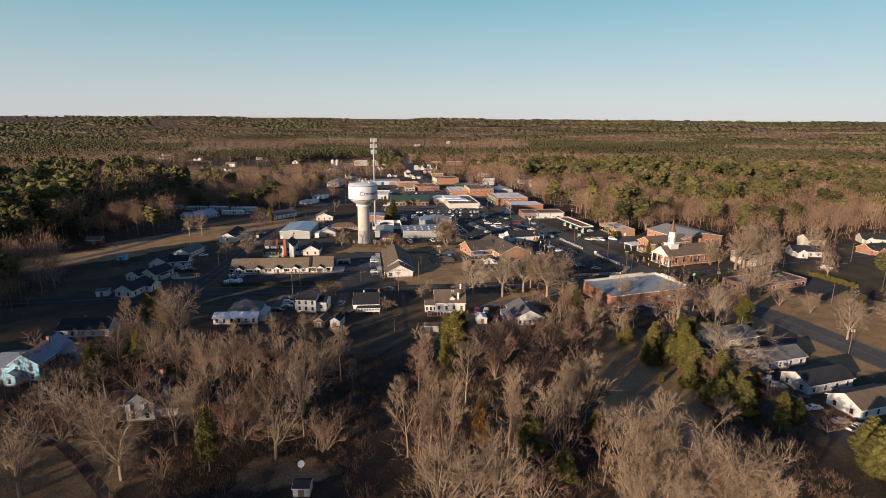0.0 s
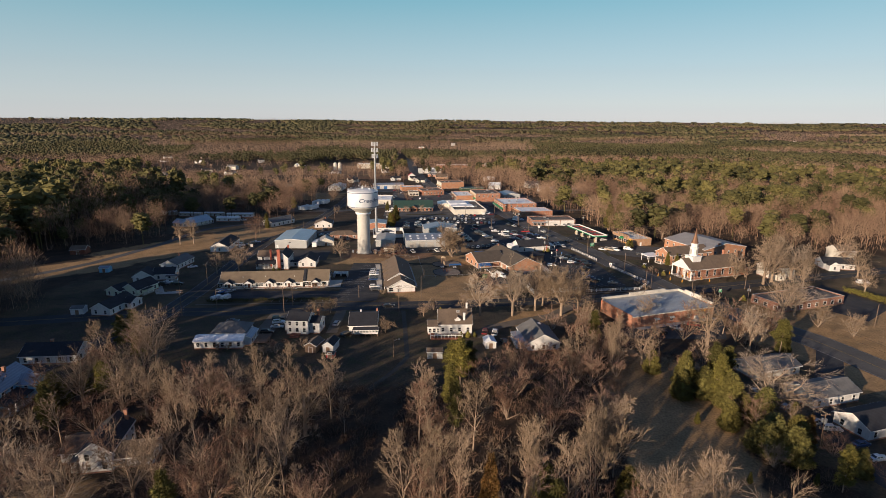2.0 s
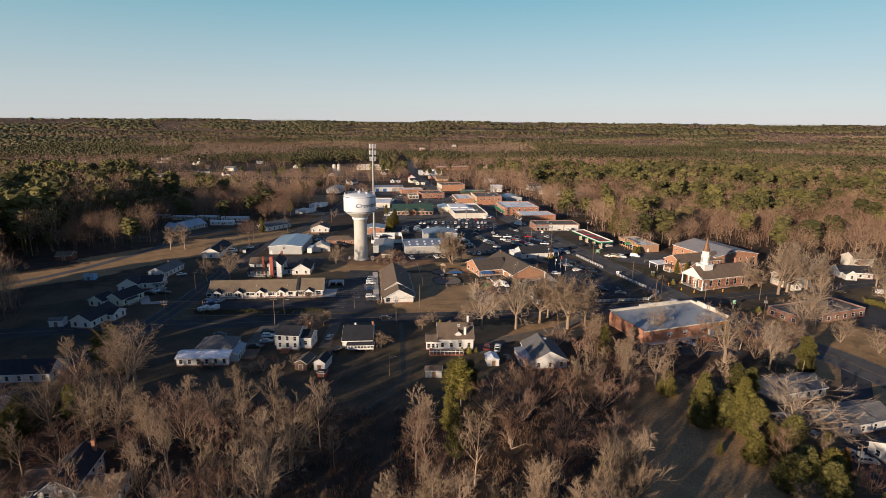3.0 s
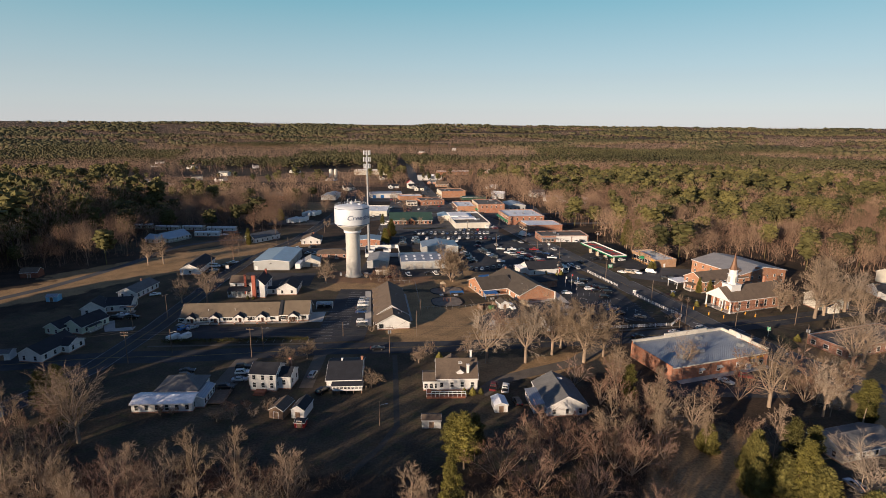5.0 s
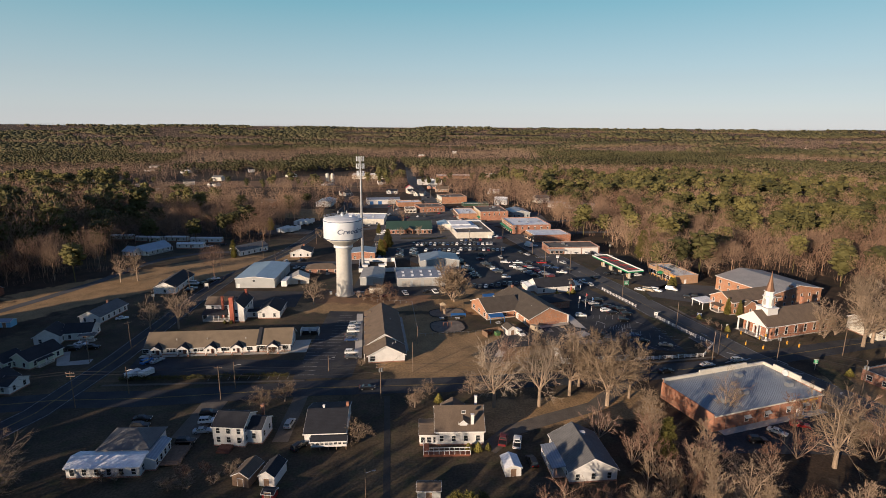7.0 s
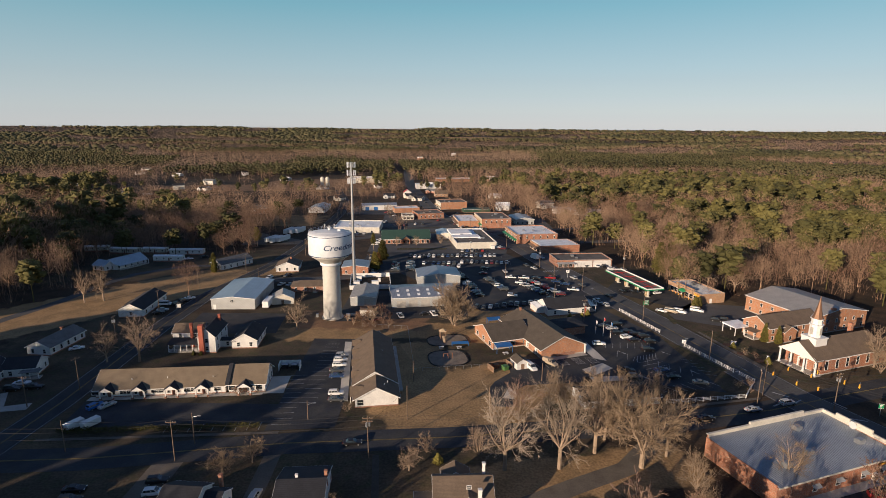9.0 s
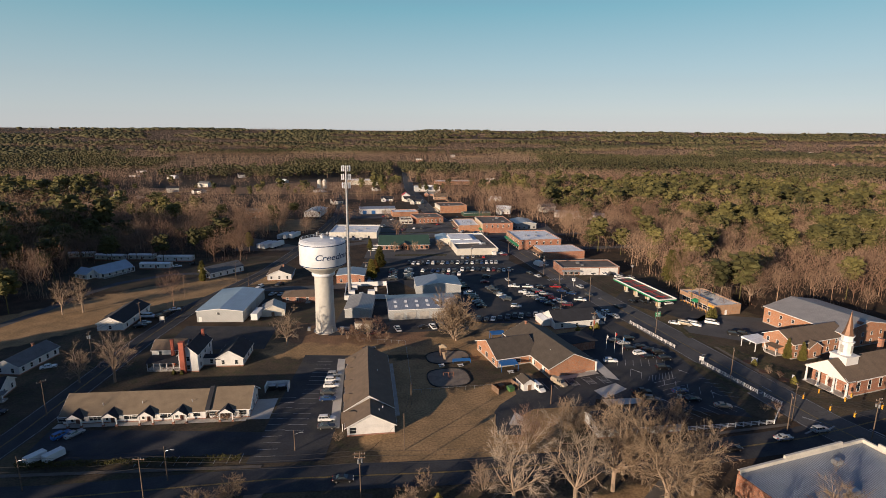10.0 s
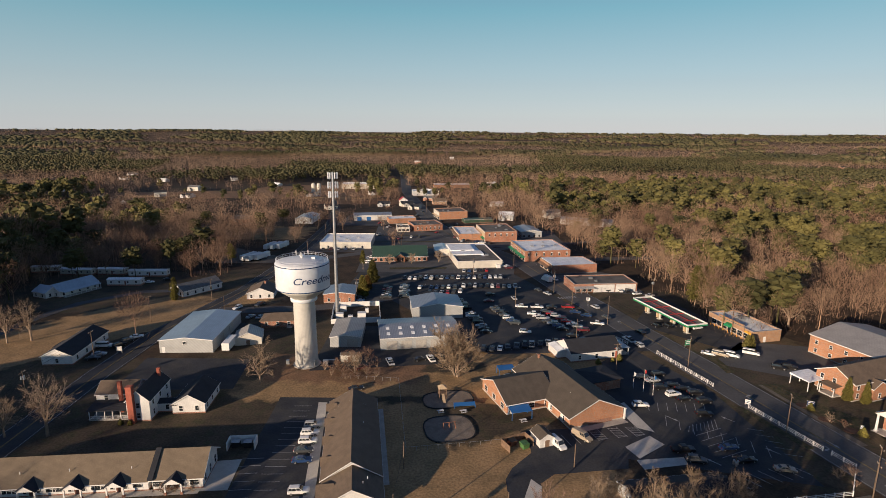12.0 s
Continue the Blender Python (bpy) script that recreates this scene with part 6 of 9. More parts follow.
bpy.context.view_layer.update()
flat = bpy.data.meshes.new_from_object(carrier.evaluated_get(bpy.context.evaluated_depsgraph_get()))
bpy.data.objects.remove(carrier)
bm = bmesh.new()
bm.from_mesh(flat)
bmesh.ops.subdivide_edges(bm, edges=[e for e in bm.edges if e.calc_length() > 0.5], cuts=2)
wide = max(v.co.x for v in bm.verts)
for v in bm.verts:
    a = radians(-36) + (v.co.x / wide - 0.5) * 18.6 / 8.66
    v.co = Vector((8.67 * math.cos(a), 8.67 * math.sin(a), 30.05 + v.co.y))
bmesh.ops.recalc_face_normals(bm, faces=bm.faces)
bm.to_mesh(flat)
bm.free()
flat.materials.append(NAVY)
part("lettering", flat, NAVY, T, "navy italic lettering")
for x, y, w, d, h in ((-41.5, 307.5, 1.6, 1.2, 1.9), (-40.2, 310, 3.2, 0.8, 0.9), (-54.5, 308.5, 1.0, 1.0, 1.3)):
    C = thing("equipment_cabinet", "grey equipment cabinet by the tank shaft", "cabinet", x, y, 5.0, group="tank equipment")
    part("body", Shape().box(-w / 2, w / 2, -d / 2, d / 2, 0.1, h), STEEL, C)
    part("plinth", Shape().box(-w / 2 - 0.1, w / 2 + 0.1, -d / 2 - 0.1, d / 2 + 0.1, -0.2, 0.1), CONCRETE, C)

# ---- phone mast ----
M = thing("phone_mast", "tall grey tapered phone mast with three tiers of antennas", "mast", -47.1, 356.3, 0)
part("pole", Shape().tube((0, 0, 0), (0, 0, 30), 0.85, 0.62, 16).tube((0, 0, 30), (0, 0, 60.5), 0.62, 0.4, 16), STEEL, M)
panel = Shape().box(-0.17, 0.17, -0.1, 0.1, -1.25, 1.25).mesh("antenna", TANKWHITE)
for z, r in ((59.2, 1.9), (55.4, 2.0), (51.6, 1.8)):
    s = Shape()
    for k in range(3):
        a0, a1 = radians(120 * k + 30), radians(120 * k + 150)
        for dz in (-0.8, 0.8):
            s.tube((r * math.cos(a0), r * math.sin(a0), z + dz), (r * math.cos(a1), r * math.sin(a1), z + dz), 0.06, 0.06, 5)
        s.tube((0, 0, z), (r * math.cos(a0), r * math.sin(a0), z + 0.8), 0.06, 0.06, 5).tube((0, 0, z), (r * math.cos(a0), r * math.sin(a0), z - 0.8), 0.06, 0.06, 5)
    part("platform", s, STEEL, M)
    for k in range(12):
        a = radians(30 * k + 10)
        part("antenna", panel, TANKWHITE, M, at=pose(r * math.cos(a), r * math.sin(a), z, 0, 0, math.degrees(a)))
part("base_block", Shape().box(-1.6, 1.6, -1.6, 1.6, -0.3, 0.4), CONCRETE, M)


# ---- vehicles ----
PAINTS = {"white": (0.72, 0.72, 0.71), "black": (0.012, 0.012, 0.014), "dark grey": (0.06, 0.065, 0.07), "silver": (0.38, 0.39, 0.40), "red": (0.33, 0.02, 0.02),
          "dark blue": (0.02, 0.05, 0.14), "blue": (0.03, 0.15, 0.42), "tan": (0.36, 0.30, 0.22), "dark red": (0.12, 0.02, 0.025), "yellow-green": (0.35, 0.42, 0.05)}
COATS = {k: paint("car_paint", v, 0.28, 0.03, 1.0, gloss=0.6) for k, v in PAINTS.items()}
LAMP = paint("lamp_lens", (0.6, 0.6, 0.58), 0.15, 0.05)
TAIL = paint("tail_lens", (0.30, 0.015, 0.012), 0.2, 0.05)
RIM = paint("wheel_rim", (0.35, 0.35, 0.36), 0.35, 0.05, metal=0.6)
# side outlines of the painted body and of the glazed cabin: (x, z) pairs; length, width
KINDS = {
    "sedan": (4.75, 1.80, ((-2.37, 0.35), (-2.37, 0.85), (-2.2, 0.98), (-1.5, 1.0), (0.9, 0.97), (2.0, 0.82), (2.35, 0.65), (2.37, 0.35)), ((-1.65, 1.0), (-0.95, 1.40), (0.25, 1.42), (1.05, 0.97))),
    "suv": (4.70, 1.88, ((-2.35, 0.42), (-2.35, 1.02), (-2.25, 1.1), (0.95, 1.08), (2.05, 0.98), (2.32, 0.8), (2.35, 0.42)), ((-2.25, 1.1), (-1.95, 1.68), (0.25, 1.70), (1.0, 1.08))),
    "pickup": (5.70, 1.98, ((-2.85, 0.5), (-2.85, 1.05), (-0.95, 1.08), (-0.95, 1.12), (1.3, 1.14), (2.6, 1.05), (2.83, 0.85), (2.85, 0.5)), ((-0.95, 1.12), (-0.75, 1.78), (0.6, 1.8), (1.3, 1.14))),
    "van": (5.60, 2.02, ((-2.8, 0.45), (-2.8, 1.25), (-2.75, 1.3), (1.5, 1.25), (2.5, 1.05), (2.78, 0.8), (2.8, 0.45)), ((-2.75, 1.3), (-2.65, 2.05), (1.0, 2.08), (1.75, 1.25))),
}


def car(kind, colour, lamps=True, store={}):
    """One vehicle of its kind and colour, built once: body, glass, roof, wheels, lamps."""
    if (kind, colour, lamps) in store:
        return store[(kind, colour, lamps)], False
    length, wide, body, cabin = KINDS[kind]
    c = new(kind if kind != "suv" else "car")
    w = wide / 2
    coat = COATS[colour]
    s = Shape()
    rows = ((-w, 0.16), (-w + 0.05, 0.06), (-w + 0.2, 0.0), (w - 0.2, 0.0), (w - 0.05, 0.06), (w, 0.16))
    n = len(body)
    for y, tuck in rows:
        s.v += [(x * (1 - tuck * 0.3), y, z - (tuck if z > 0.75 else -0.3 * tuck) * 0.6) for x, z in body]
    for k in range(5):
        s.f += [(k * n + i, k * n + (i + 1) % n, (k + 1) * n + (i + 1) % n, (k + 1) * n + i) for i in range(n)]
    s.f += [tuple(range(n - 1, -1, -1)), tuple(range(5 * n, 6 * n))]
    part("body", s, coat, c)
    (x0, z0), (x2, z2), (x3, z3), (x1, z1) = cabin
    wb, wt = w - 0.09, w - 0.27
    base = [Vector(p) for p in ((x0, -wb, z0 - 0.04), (x1, -wb, z1 - 0.04), (x1, wb, z1 - 0.04), (x0, wb, z0 - 0.04))]
    roof = [Vector(p) for p in ((x2, -wt, z2), (x3, -wt, z3), (x3, wt, z3), (x2, wt, z2))]
    crown = [Vector((p.x * 0.9 + (x2 + x3) * 0.05, p.y * 0.8, p.z + 0.05)) for p in roof]
    part("cabin", Shape().slab([tuple(p) for p in base], [tuple(p) for p in roof]).slab([tuple(p) for p in roof], [tuple(p) for p in crown]), coat, c)
    names = iter(("windscreen", "rear_window") + ("side_window",) * 6)

    def pane(a, b, u0, u1, v0, v1):
        """One window on the cabin side that runs from corner a to corner b."""
        normal = (base[b] - base[a]).cross(roof[a] - base[a]).normalized() * 0.015
        spots = []
        for u, v in ((u0, v0), (u1, v0), (u1, v1), (u0, v1)):
            low, high = base[a].lerp(base[b], u), roof[a].lerp(roof[b], u)
            spots.append(low.lerp(high, v))
        part(next(names), Shape().slab([tuple(p) for p in spots], [tuple(p + normal) for p in spots]), GLASS, c)
    if not lamps:
        band = []
        for v in (0.15, 0.9):
            ring = [low.lerp(high, v) for low, high in zip(base, roof)]
            mid = sum(ring, Vector()) / 4
            band.append([tuple(mid + (p - mid) * 1.015) for p in ring])
        part("glass", Shape().slab(*band), GLASS, c, "dark tinted windows")
    else:
        pane(1, 2, 0.05, 0.95, 0.08, 0.95)
        pane(3, 0, 0.07, 0.93, 0.22, 0.93)
        sides = {"sedan": ((0.12, 0.48), (0.52, 0.9)), "suv": ((0.05, 0.28), (0.32, 0.61), (0.65, 0.95)), "pickup": ((0.08, 0.44), (0.5, 0.9)), "van": ((0.64, 0.78), (0.81, 0.97))}[kind]
        for u0, u1 in sides:
            pane(0, 1, u0, u1, 0.16, 0.9)
            pane(2, 3, 1 - u1, 1 - u0, 0.16, 0.9)
    if kind == "pickup":
        part("bed", Shape().box(-2.7, -1.05, -w + 0.14, w - 0.14, 1.06, 1.10), BLACK, c, "dark open load bed")
    tyre = Shape().tube((0, -0.11, 0), (0, 0.11, 0), 0.34, 0.34, 14)
    n = len(tyre.f)
    tyre = tyre.tube((0, -0.125, 0), (0, 0.125, 0), 0.2, 0.2, 10).mesh("wheel", BLACK)
    tyre.materials.append(RIM)
    for face in tyre.polygons[n:]:
        face.material_index = 1
    for x in (-length * 0.31, length * 0.31):
        for y in (-w + 0.08, w - 0.08):
            part("wheel", tyre, BLACK, c, at=pose(x, y, 0.34))
    end = length / 2
    for y in (-w + 0.3, w - 0.3) if lamps else ():
        part("headlight", Shape().box(end - 0.18, end - 0.01, y - 0.2, y + 0.2, 0.62, 0.78), LAMP, c)
        part("tail_light", Shape().box(-end - 0.01, -end + 0.12, y - 0.14, y + 0.14, 0.78, 1.0), TAIL, c)
    store[(kind, colour, lamps)] = c
    return c, True


def park(kind, colour, x, y, yaw, note="parked on asphalt", group="parked vehicles"):
    c, fresh = car(kind, colour, y < 300)
    m = pose(x, y, ground_z(x, y) + 0.07, 0, 0, yaw)
    if not fresh:
        c = copy_thing(c, m)
    else:
        c.matrix_basis = m
    word = {"suv": "sport utility car", "pickup": "pickup truck"}.get(kind, kind)
    return tagged(c, f"{colour} {word} {note}", "car" if kind in ("sedan", "suv") else kind, group)


MIX = (("sedan", "white"), ("suv", "black"), ("suv", "white"), ("sedan", "dark grey"), ("sedan", "silver"), ("pickup", "white"), ("suv", "dark grey"), ("sedan", "black"), ("suv", "silver"),
       ("pickup", "dark grey"), ("sedan", "dark blue"), ("suv", "dark red"), ("pickup", "silver"), ("sedan", "red"))
pick = random.Random(21)


def rank(spots, yaw, note="parked in a row on asphalt", dark=0.0):
    for x, y in spots:
        kind, colour = pick.choice(MIX)
        if pick.random() < dark:
            colour = pick.choice(("black", "dark grey"))
        park(kind, colour, x, y, yaw + pick.uniform(-3, 3) + pick.choice((0, 180)), note)


def line_of(x0, y0, x1, y1, count, gaps=0.1):
    return [(x0 + (x1 - x0) * i / (count - 1) + pick.uniform(-0.2, 0.2), y0 + (y1 - y0) * i / (count - 1) + pick.uniform(-0.5, 0.5)) for i in range(count) if pick.random() > gaps]


rank(line_of(-23.5, 418.2, 28, 422.8, 19, 0.08), 85)
rank(line_of(-14.5, 400.4, 3, 401.5, 7, 0.2), 85)
rank(line_of(7.7, 404, 33.5, 403.4, 10, 0.05), 85)
rank(line_of(-9.5, 390.5, 5.5, 393.6, 6, 0.1), 85)
rank(line_of(-46, 404, -41, 378, 9), 5, dark=0.3)
rank(line_of(-31, 406, -29.5, 383, 8), 5, dark=0.2)
rank(line_of(-22.4, 403.5, -21.2, 384, 7), 5, dark=0.2)
rank(line_of(20.6, 367.5, 26.8, 348.5, 7), -8, dark=0.5)
rank(line_of(8.6, 436, 21.5, 438, 5), 85)
rank([(32.4, 370.2), (39.2, 369.5), (45.6, 369.7)], -6)
park("pickup", "red", 53.0, 369.9, -6)
rank(line_of(36.4, 360.5, 45.2, 342.5, 7, 0.05), -8, dark=0.2)
rank(line_of(42.2, 363.8, 53, 341.6, 8, 0.05), -8, dark=0.2)
rank([(47.4, 335.2), (50.2, 331.2), (54.7, 363), (58.4, 358.6)], -8, dark=0.6)
rank(line_of(12.2, 321.2, 42.6, 329.2, 11, 0.05), 82, dark=0.4)
rank(line_of(4.4, 378, 14.6, 338, 12, 0.08), 4, dark=0.6)
rank(line_of(-84, 494, -58, 496, 6, 0.4), 85)
rank(line_of(-50, 455, -49, 470, 4, 0.2), 5)
rank(line_of(36, 440, 30, 462, 6, 0.3), 8)
rank(line_of(24, 522, 6, 562, 8, 0.35), 25)
rank(line_of(-40, 540, -10, 548, 6, 0.4), 85)
rank([(-9, 565), (5.3, 545), (2.2, 588), (-6.2, 625.6), (10.5, 529), (-54, 552), (-36, 536), (-60, 612), (-14, 612), (-30, 660), (8, 604), (30, 520), (44, 508), (-50, 590), (-26, 690)], 60)
rank([(-92.7, 364.8), (-84.5, 369.8), (-78.5, 353), (-82.8, 353.4)], 70)
park("suv", "white", 29.7, 338.6, -8)
park("pickup", "white", 60.4, 348.8, -18, "driving out of the lot")
park("pickup", "white", 67.6, 331.5, 108)
park("suv", "silver", 69.6, 326.5, 108)
for kind, colour, x, y, yaw in (("suv", "silver", 65.2, 370.3, 112), ("sedan", "dark grey", 66.4, 357, 112), ("sedan", "black", 74.8, 339.5, 112), ("sedan", "silver", 30.6, 383, 100),
                                ("sedan", "dark grey", 44.2, 398, 118), ("sedan", "silver", 47.6, 391.4, 118), ("suv", "black", 19.9, 388.3, 10), ("sedan", "dark red", 18.4, 378.2, 5), ("sedan", "white", 56.5, 419, 112)):
    park(kind, colour, x, y, yaw, "on the street by the parking lot", "street traffic")
for kind, colour, x, y, yaw in (("sedan", "black", 83.6, 347.5, 105), ("suv", "black", 88.0, 346.8, 105), ("sedan", "dark grey", 94.6, 345, 105), ("suv", "white", 99.1, 344.7, 20), ("sedan", "silver", 96.6, 389.7, 20),
                                ("sedan", "white", 91.3, 392.4, 20), ("pickup", "dark grey", 80, 398, 20), ("sedan", "white", 84.5, 397.5, 95), ("suv", "black", 88, 397.5, 95)):
    park(kind, colour, x, y, yaw, "at the filling station", "station cars")
for kind, colour, x, y, yaw in (("sedan", "white", 91.8, 319.2, -32), ("van", "tan", 95.6, 318.2, -35), ("van", "white", 99.0, 317.6, -35), ("van", "white", 107.2, 319.7, -32), ("suv", "black", 110.2, 308.1, -25), ("suv", "black", 114.0, 308.4, -25)):
    park(kind, colour, x, y, yaw, "parked below the station store", "vans by the store")
for kind, colour, x, y, yaw in (("sedan", "dark grey", 61.8, 300.2, 12), ("sedan", "silver", 64.2, 297.6, 12), ("suv", "black", 67.6, 302, 12), ("suv", "black", 65.0, 292.6, 8), ("sedan", "black", 69.0, 294.6, 8), ("sedan", "black", 71.4, 292, 10),
                                ("suv", "black", 74.0, 289.4, 10), ("suv", "white", 67.0, 288.3, 15), ("sedan", "black", 69.0, 285.6, 15), ("suv", "black", 74.4, 284.2, 10), ("suv", "black", 71.0, 276.8, 0), ("suv", "white", 54.9, 281.6, 0),
                                ("pickup", "black", 57.8, 259.2, 2), ("suv", "dark grey", 59.2, 255, -14), ("sedan", "dark blue", 69.6, 260.4, 8)):
    park(kind, colour, x, y, yaw, "in a bay of the shaded lot", "cars by the brick hall")
for kind, colour, x, y, yaw in (("sedan", "black", 71.3, 255.2, 8), ("sedan", "tan", 78.4, 251.6, -8), ("van", "tan", 34.0, 264.6, -52), ("van", "white", 27.0, 261, -65)):
    park(kind, colour, x, y, yaw, "beside the brick hall", "cars by the brick hall")
for kind, colour, x, y, yaw in (("suv", "blue", -98.8, 232.5, 62), ("sedan", "silver", -96.0, 233.2, 62), ("suv", "silver", -36.4, 268.8, 6), ("suv", "white", -36.3, 265, 6), ("suv", "white", -35.9, 261.2, 6), ("sedan", "dark grey", -36.0, 257.3, 6),
                                ("sedan", "dark blue", -35.3, 253.2, 6), ("suv", "white", -33.1, 241.8, 6), ("sedan", "dark grey", -32.4, 238.2, 6)):
    park(kind, colour, x, y, yaw, "parked by the white buildings", "office cars")
for kind, colour, x, y, yaw in (("sedan", "black", -121.5, 310.1, 20), ("sedan", "silver", -121.6, 313.6, 20), ("van", "white", -124.0, 320.9, 5), ("suv", "black", -119.2, 321.6, 60), ("suv", "dark grey", -118.6, 326, 60), ("sedan", "white", -117.6, 330, 30),
                                ("sedan", "white", -129.9, 245.8, 12), ("suv", "black", -130, 242.2, 8), ("suv", "black", -124.2, 243.4, 8), ("sedan", "white", -130.8, 272.4, 30), ("sedan", "white", -153.5, 406, 20), ("sedan", "black", -147, 412, 20)):
    park(kind, colour, x, y, yaw, "on a house drive", "cars by the houses")
for kind, colour, x, y, yaw in (("pickup", "white", -20.1, 309.4, 110), ("sedan", "black", -9.9, 312, 20), ("pickup", "white", -6.4, 312.2, 110), ("pickup", "tan", -3, 313, 110), ("sedan", "black", -28.5, 290, 20), ("sedan", "dark red", -29.2, 305, 40),
                                ("sedan", "black", -81.0, 197.2, 8), ("suv", "black", -79.6, 193.6, 8), ("sedan", "silver", -75.6, 189.8, -20), ("suv", "white", -63.2, 196.4, 10), ("sedan", "silver", -62.5, 191.8, 10), ("suv", "black", -64.6, 200.4, 10)):
    park(kind, colour, x, y, yaw, "parked beside a building", "cars by the houses")
for kind, colour, x, y, yaw in (("suv", "black", -64.5, 186.8, 5), ("suv", "silver", -41.2, 195.6, 86), ("pickup", "dark red", 14.2, 189.4, 78), ("pickup", "white", 17.6, 188.4, 80), ("suv", "black", 20.2, 180.6, 100), ("sedan", "black", -23.9, 216.3, 6),
                                ("suv", "black", -35.9, 185.4, 60), ("sedan", "black", 70.3, 230.2, 10), ("sedan", "silver", 85.9, 235.2, 12), ("suv", "silver", 97.9, 239.2, 14), ("sedan", "silver", 85.6, 195, -45), ("suv", "red", 93.4, 198.3, -20), ("suv", "black", 78.3, 191, 0)):
    park(kind, colour, x, y, yaw, "on the street or a drive", "cars by the houses")
for kind, colour, x, y, yaw in (("suv", "silver", 95.4, 130.4, 25), ("suv", "silver", 97.6, 127.6, -8), ("sedan", "dark blue", 100.0, 121, 15), ("sedan", "white", 100.0, 115.4, 10), ("sedan", "silver", 102.6, 108.8, 0), ("pickup", "white", 104.4, 105.6, 20), ("sedan", "dark blue", 106.8, 103.6, 15),
                                ("van", "white", 198.5, 255.5, -10), ("suv", "dark grey", 179.5, 208.5, -10), ("suv", "white", 89.6, 146, 100), ("sedan", "silver", 92, 138, 40), ("suv", "black", 160, 238, 20)):
    park(kind, colour, x, y, yaw, "by the white houses", "cars by the houses")

for x, y in ((-97.7, 222.0), (-94.0, 223.0)):
    V = thing("trailer", "white enclosed utility trailer on the office lot", "trailer", x, y, 64, group="utility trailers")
    part("body", Shape().box(-2.2, 2.2, -0.95, 0.95, 0.55, 2.15), TRIM, V)
    part("chassis", Shape().box(-2.3, 3.3, -0.5, 0.5, 0.38, 0.53), BLACK, V)
    tyre = Shape().tube((0, -0.12, 0), (0, 0.12, 0), 0.36, 0.36, 12).mesh("wheel", BLACK)
    for yy in (-1.2, 1.2):
        part("wheel", tyre, BLACK, V, at=pose(-0.6, yy, 0.36))
for x, y, yaw in ((-122.6, 462, 72), (-118.8, 461, 72), (-114.8, 464, 72), (-120.2, 496, 78), (-116.2, 497, 78), (-112.4, 499, 78)):
    V = thing("semi_trailer", "white semi trailer parked on the gravel yard", "trailer", x, y, yaw, group="semi trailers")
    part("body", Shape().box(-6.5, 6.5, -1.28, 1.28, 1.15, 4.0), TRIM, V)
    part("chassis", Shape().box(-6.3, 6.3, -0.5, 0.5, 0.85, 1.13), BLACK, V)
    part("axle", Shape().tube((-4.6, -1.2, 0.5), (-4.6, 1.2, 0.5), 0.5, 0.5, 12).tube((-3.4, -1.2, 0.5), (-3.4, 1.2, 0.5), 0.5, 0.5, 12), BLACK, V)
    part("landing_gear", Shape().box(3.4, 3.6, -0.9, 0.9, 0, 0.85), STEEL, V)
V = thing("box_truck", "white box truck on the side street", "truck", 51.5, 416, 112)
part("box", Shape().box(-4.0, 1.2, -1.2, 1.2, 0.9, 3.6), TRIM, V)
part("cab", Shape().slab([(1.3, -1.1, 0.5), (3.6, -1.1, 0.5), (3.6, 1.1, 0.5), (1.3, 1.1, 0.5)], [(1.3, -1.0, 2.4), (2.6, -1.0, 2.4), (2.6, 1.0, 2.4), (1.3, 1.0, 2.4)]), TRIM, V)
part("wheels", Shape().tube((-2.4, -1.15, 0.45), (-2.4, 1.15, 0.45), 0.45, 0.45, 12).tube((2.5, -1.1, 0.45), (2.5, 1.1, 0.45), 0.45, 0.45, 12), BLACK, V)


# ---- poles, wires, signals ----
def pole(x, y, high=10.5, yaw=0.0, arms=1, can=False, lamp=False):
    p = thing("utility_pole", "weathered wooden utility pole" + (" with transformer cans" if can else " with a lamp arm" if lamp else " beside the street"), "utility pole", x, y, yaw, group="utility poles")
    part("pole", Shape().tube((0, 0, -0.3), (0, 0, high), 0.145, 0.095, 8), WOODPOLE, p)
    for i in range(arms):
        part("crossarm", Shape().box(-1.2, 1.2, -0.07, 0.07, high - 0.6 - 0.9 * i, high - 0.46 - 0.9 * i), WOOD, p)
        part("insulators", Shape().tube((-1.1, 0, high - 0.45 - 0.9 * i), (-1.1, 0, high - 0.2 - 0.9 * i), 0.06, 0.05, 6).tube((1.1, 0, high - 0.45 - 0.9 * i), (1.1, 0, high - 0.2 - 0.9 * i), 0.06, 0.05, 6).tube((0.5, 0, high - 0.45 - 0.9 * i), (0.5, 0, high - 0.2 - 0.9 * i), 0.06, 0.05, 6), CONCRETE, p)
    if can:
        for a in (0, 120, 240):
            part("transformer", Shape().tube((0.42, 0, high - 2.6), (0.42, 0, high - 1.6), 0.25, 0.25, 10), STEEL, p, at=pose(0, 0, 0, 0, 0, a))
    if lamp:
        part("lamp_arm", Shape().tube((0, 0, high - 1.2), (1.7, 0, high - 0.7), 0.04, 0.04, 6).box(1.5, 2.2, -0.12, 0.12, high - 0.85, high - 0.68), STEEL, p)
    return (x, y, ground_z(x, y) + high)


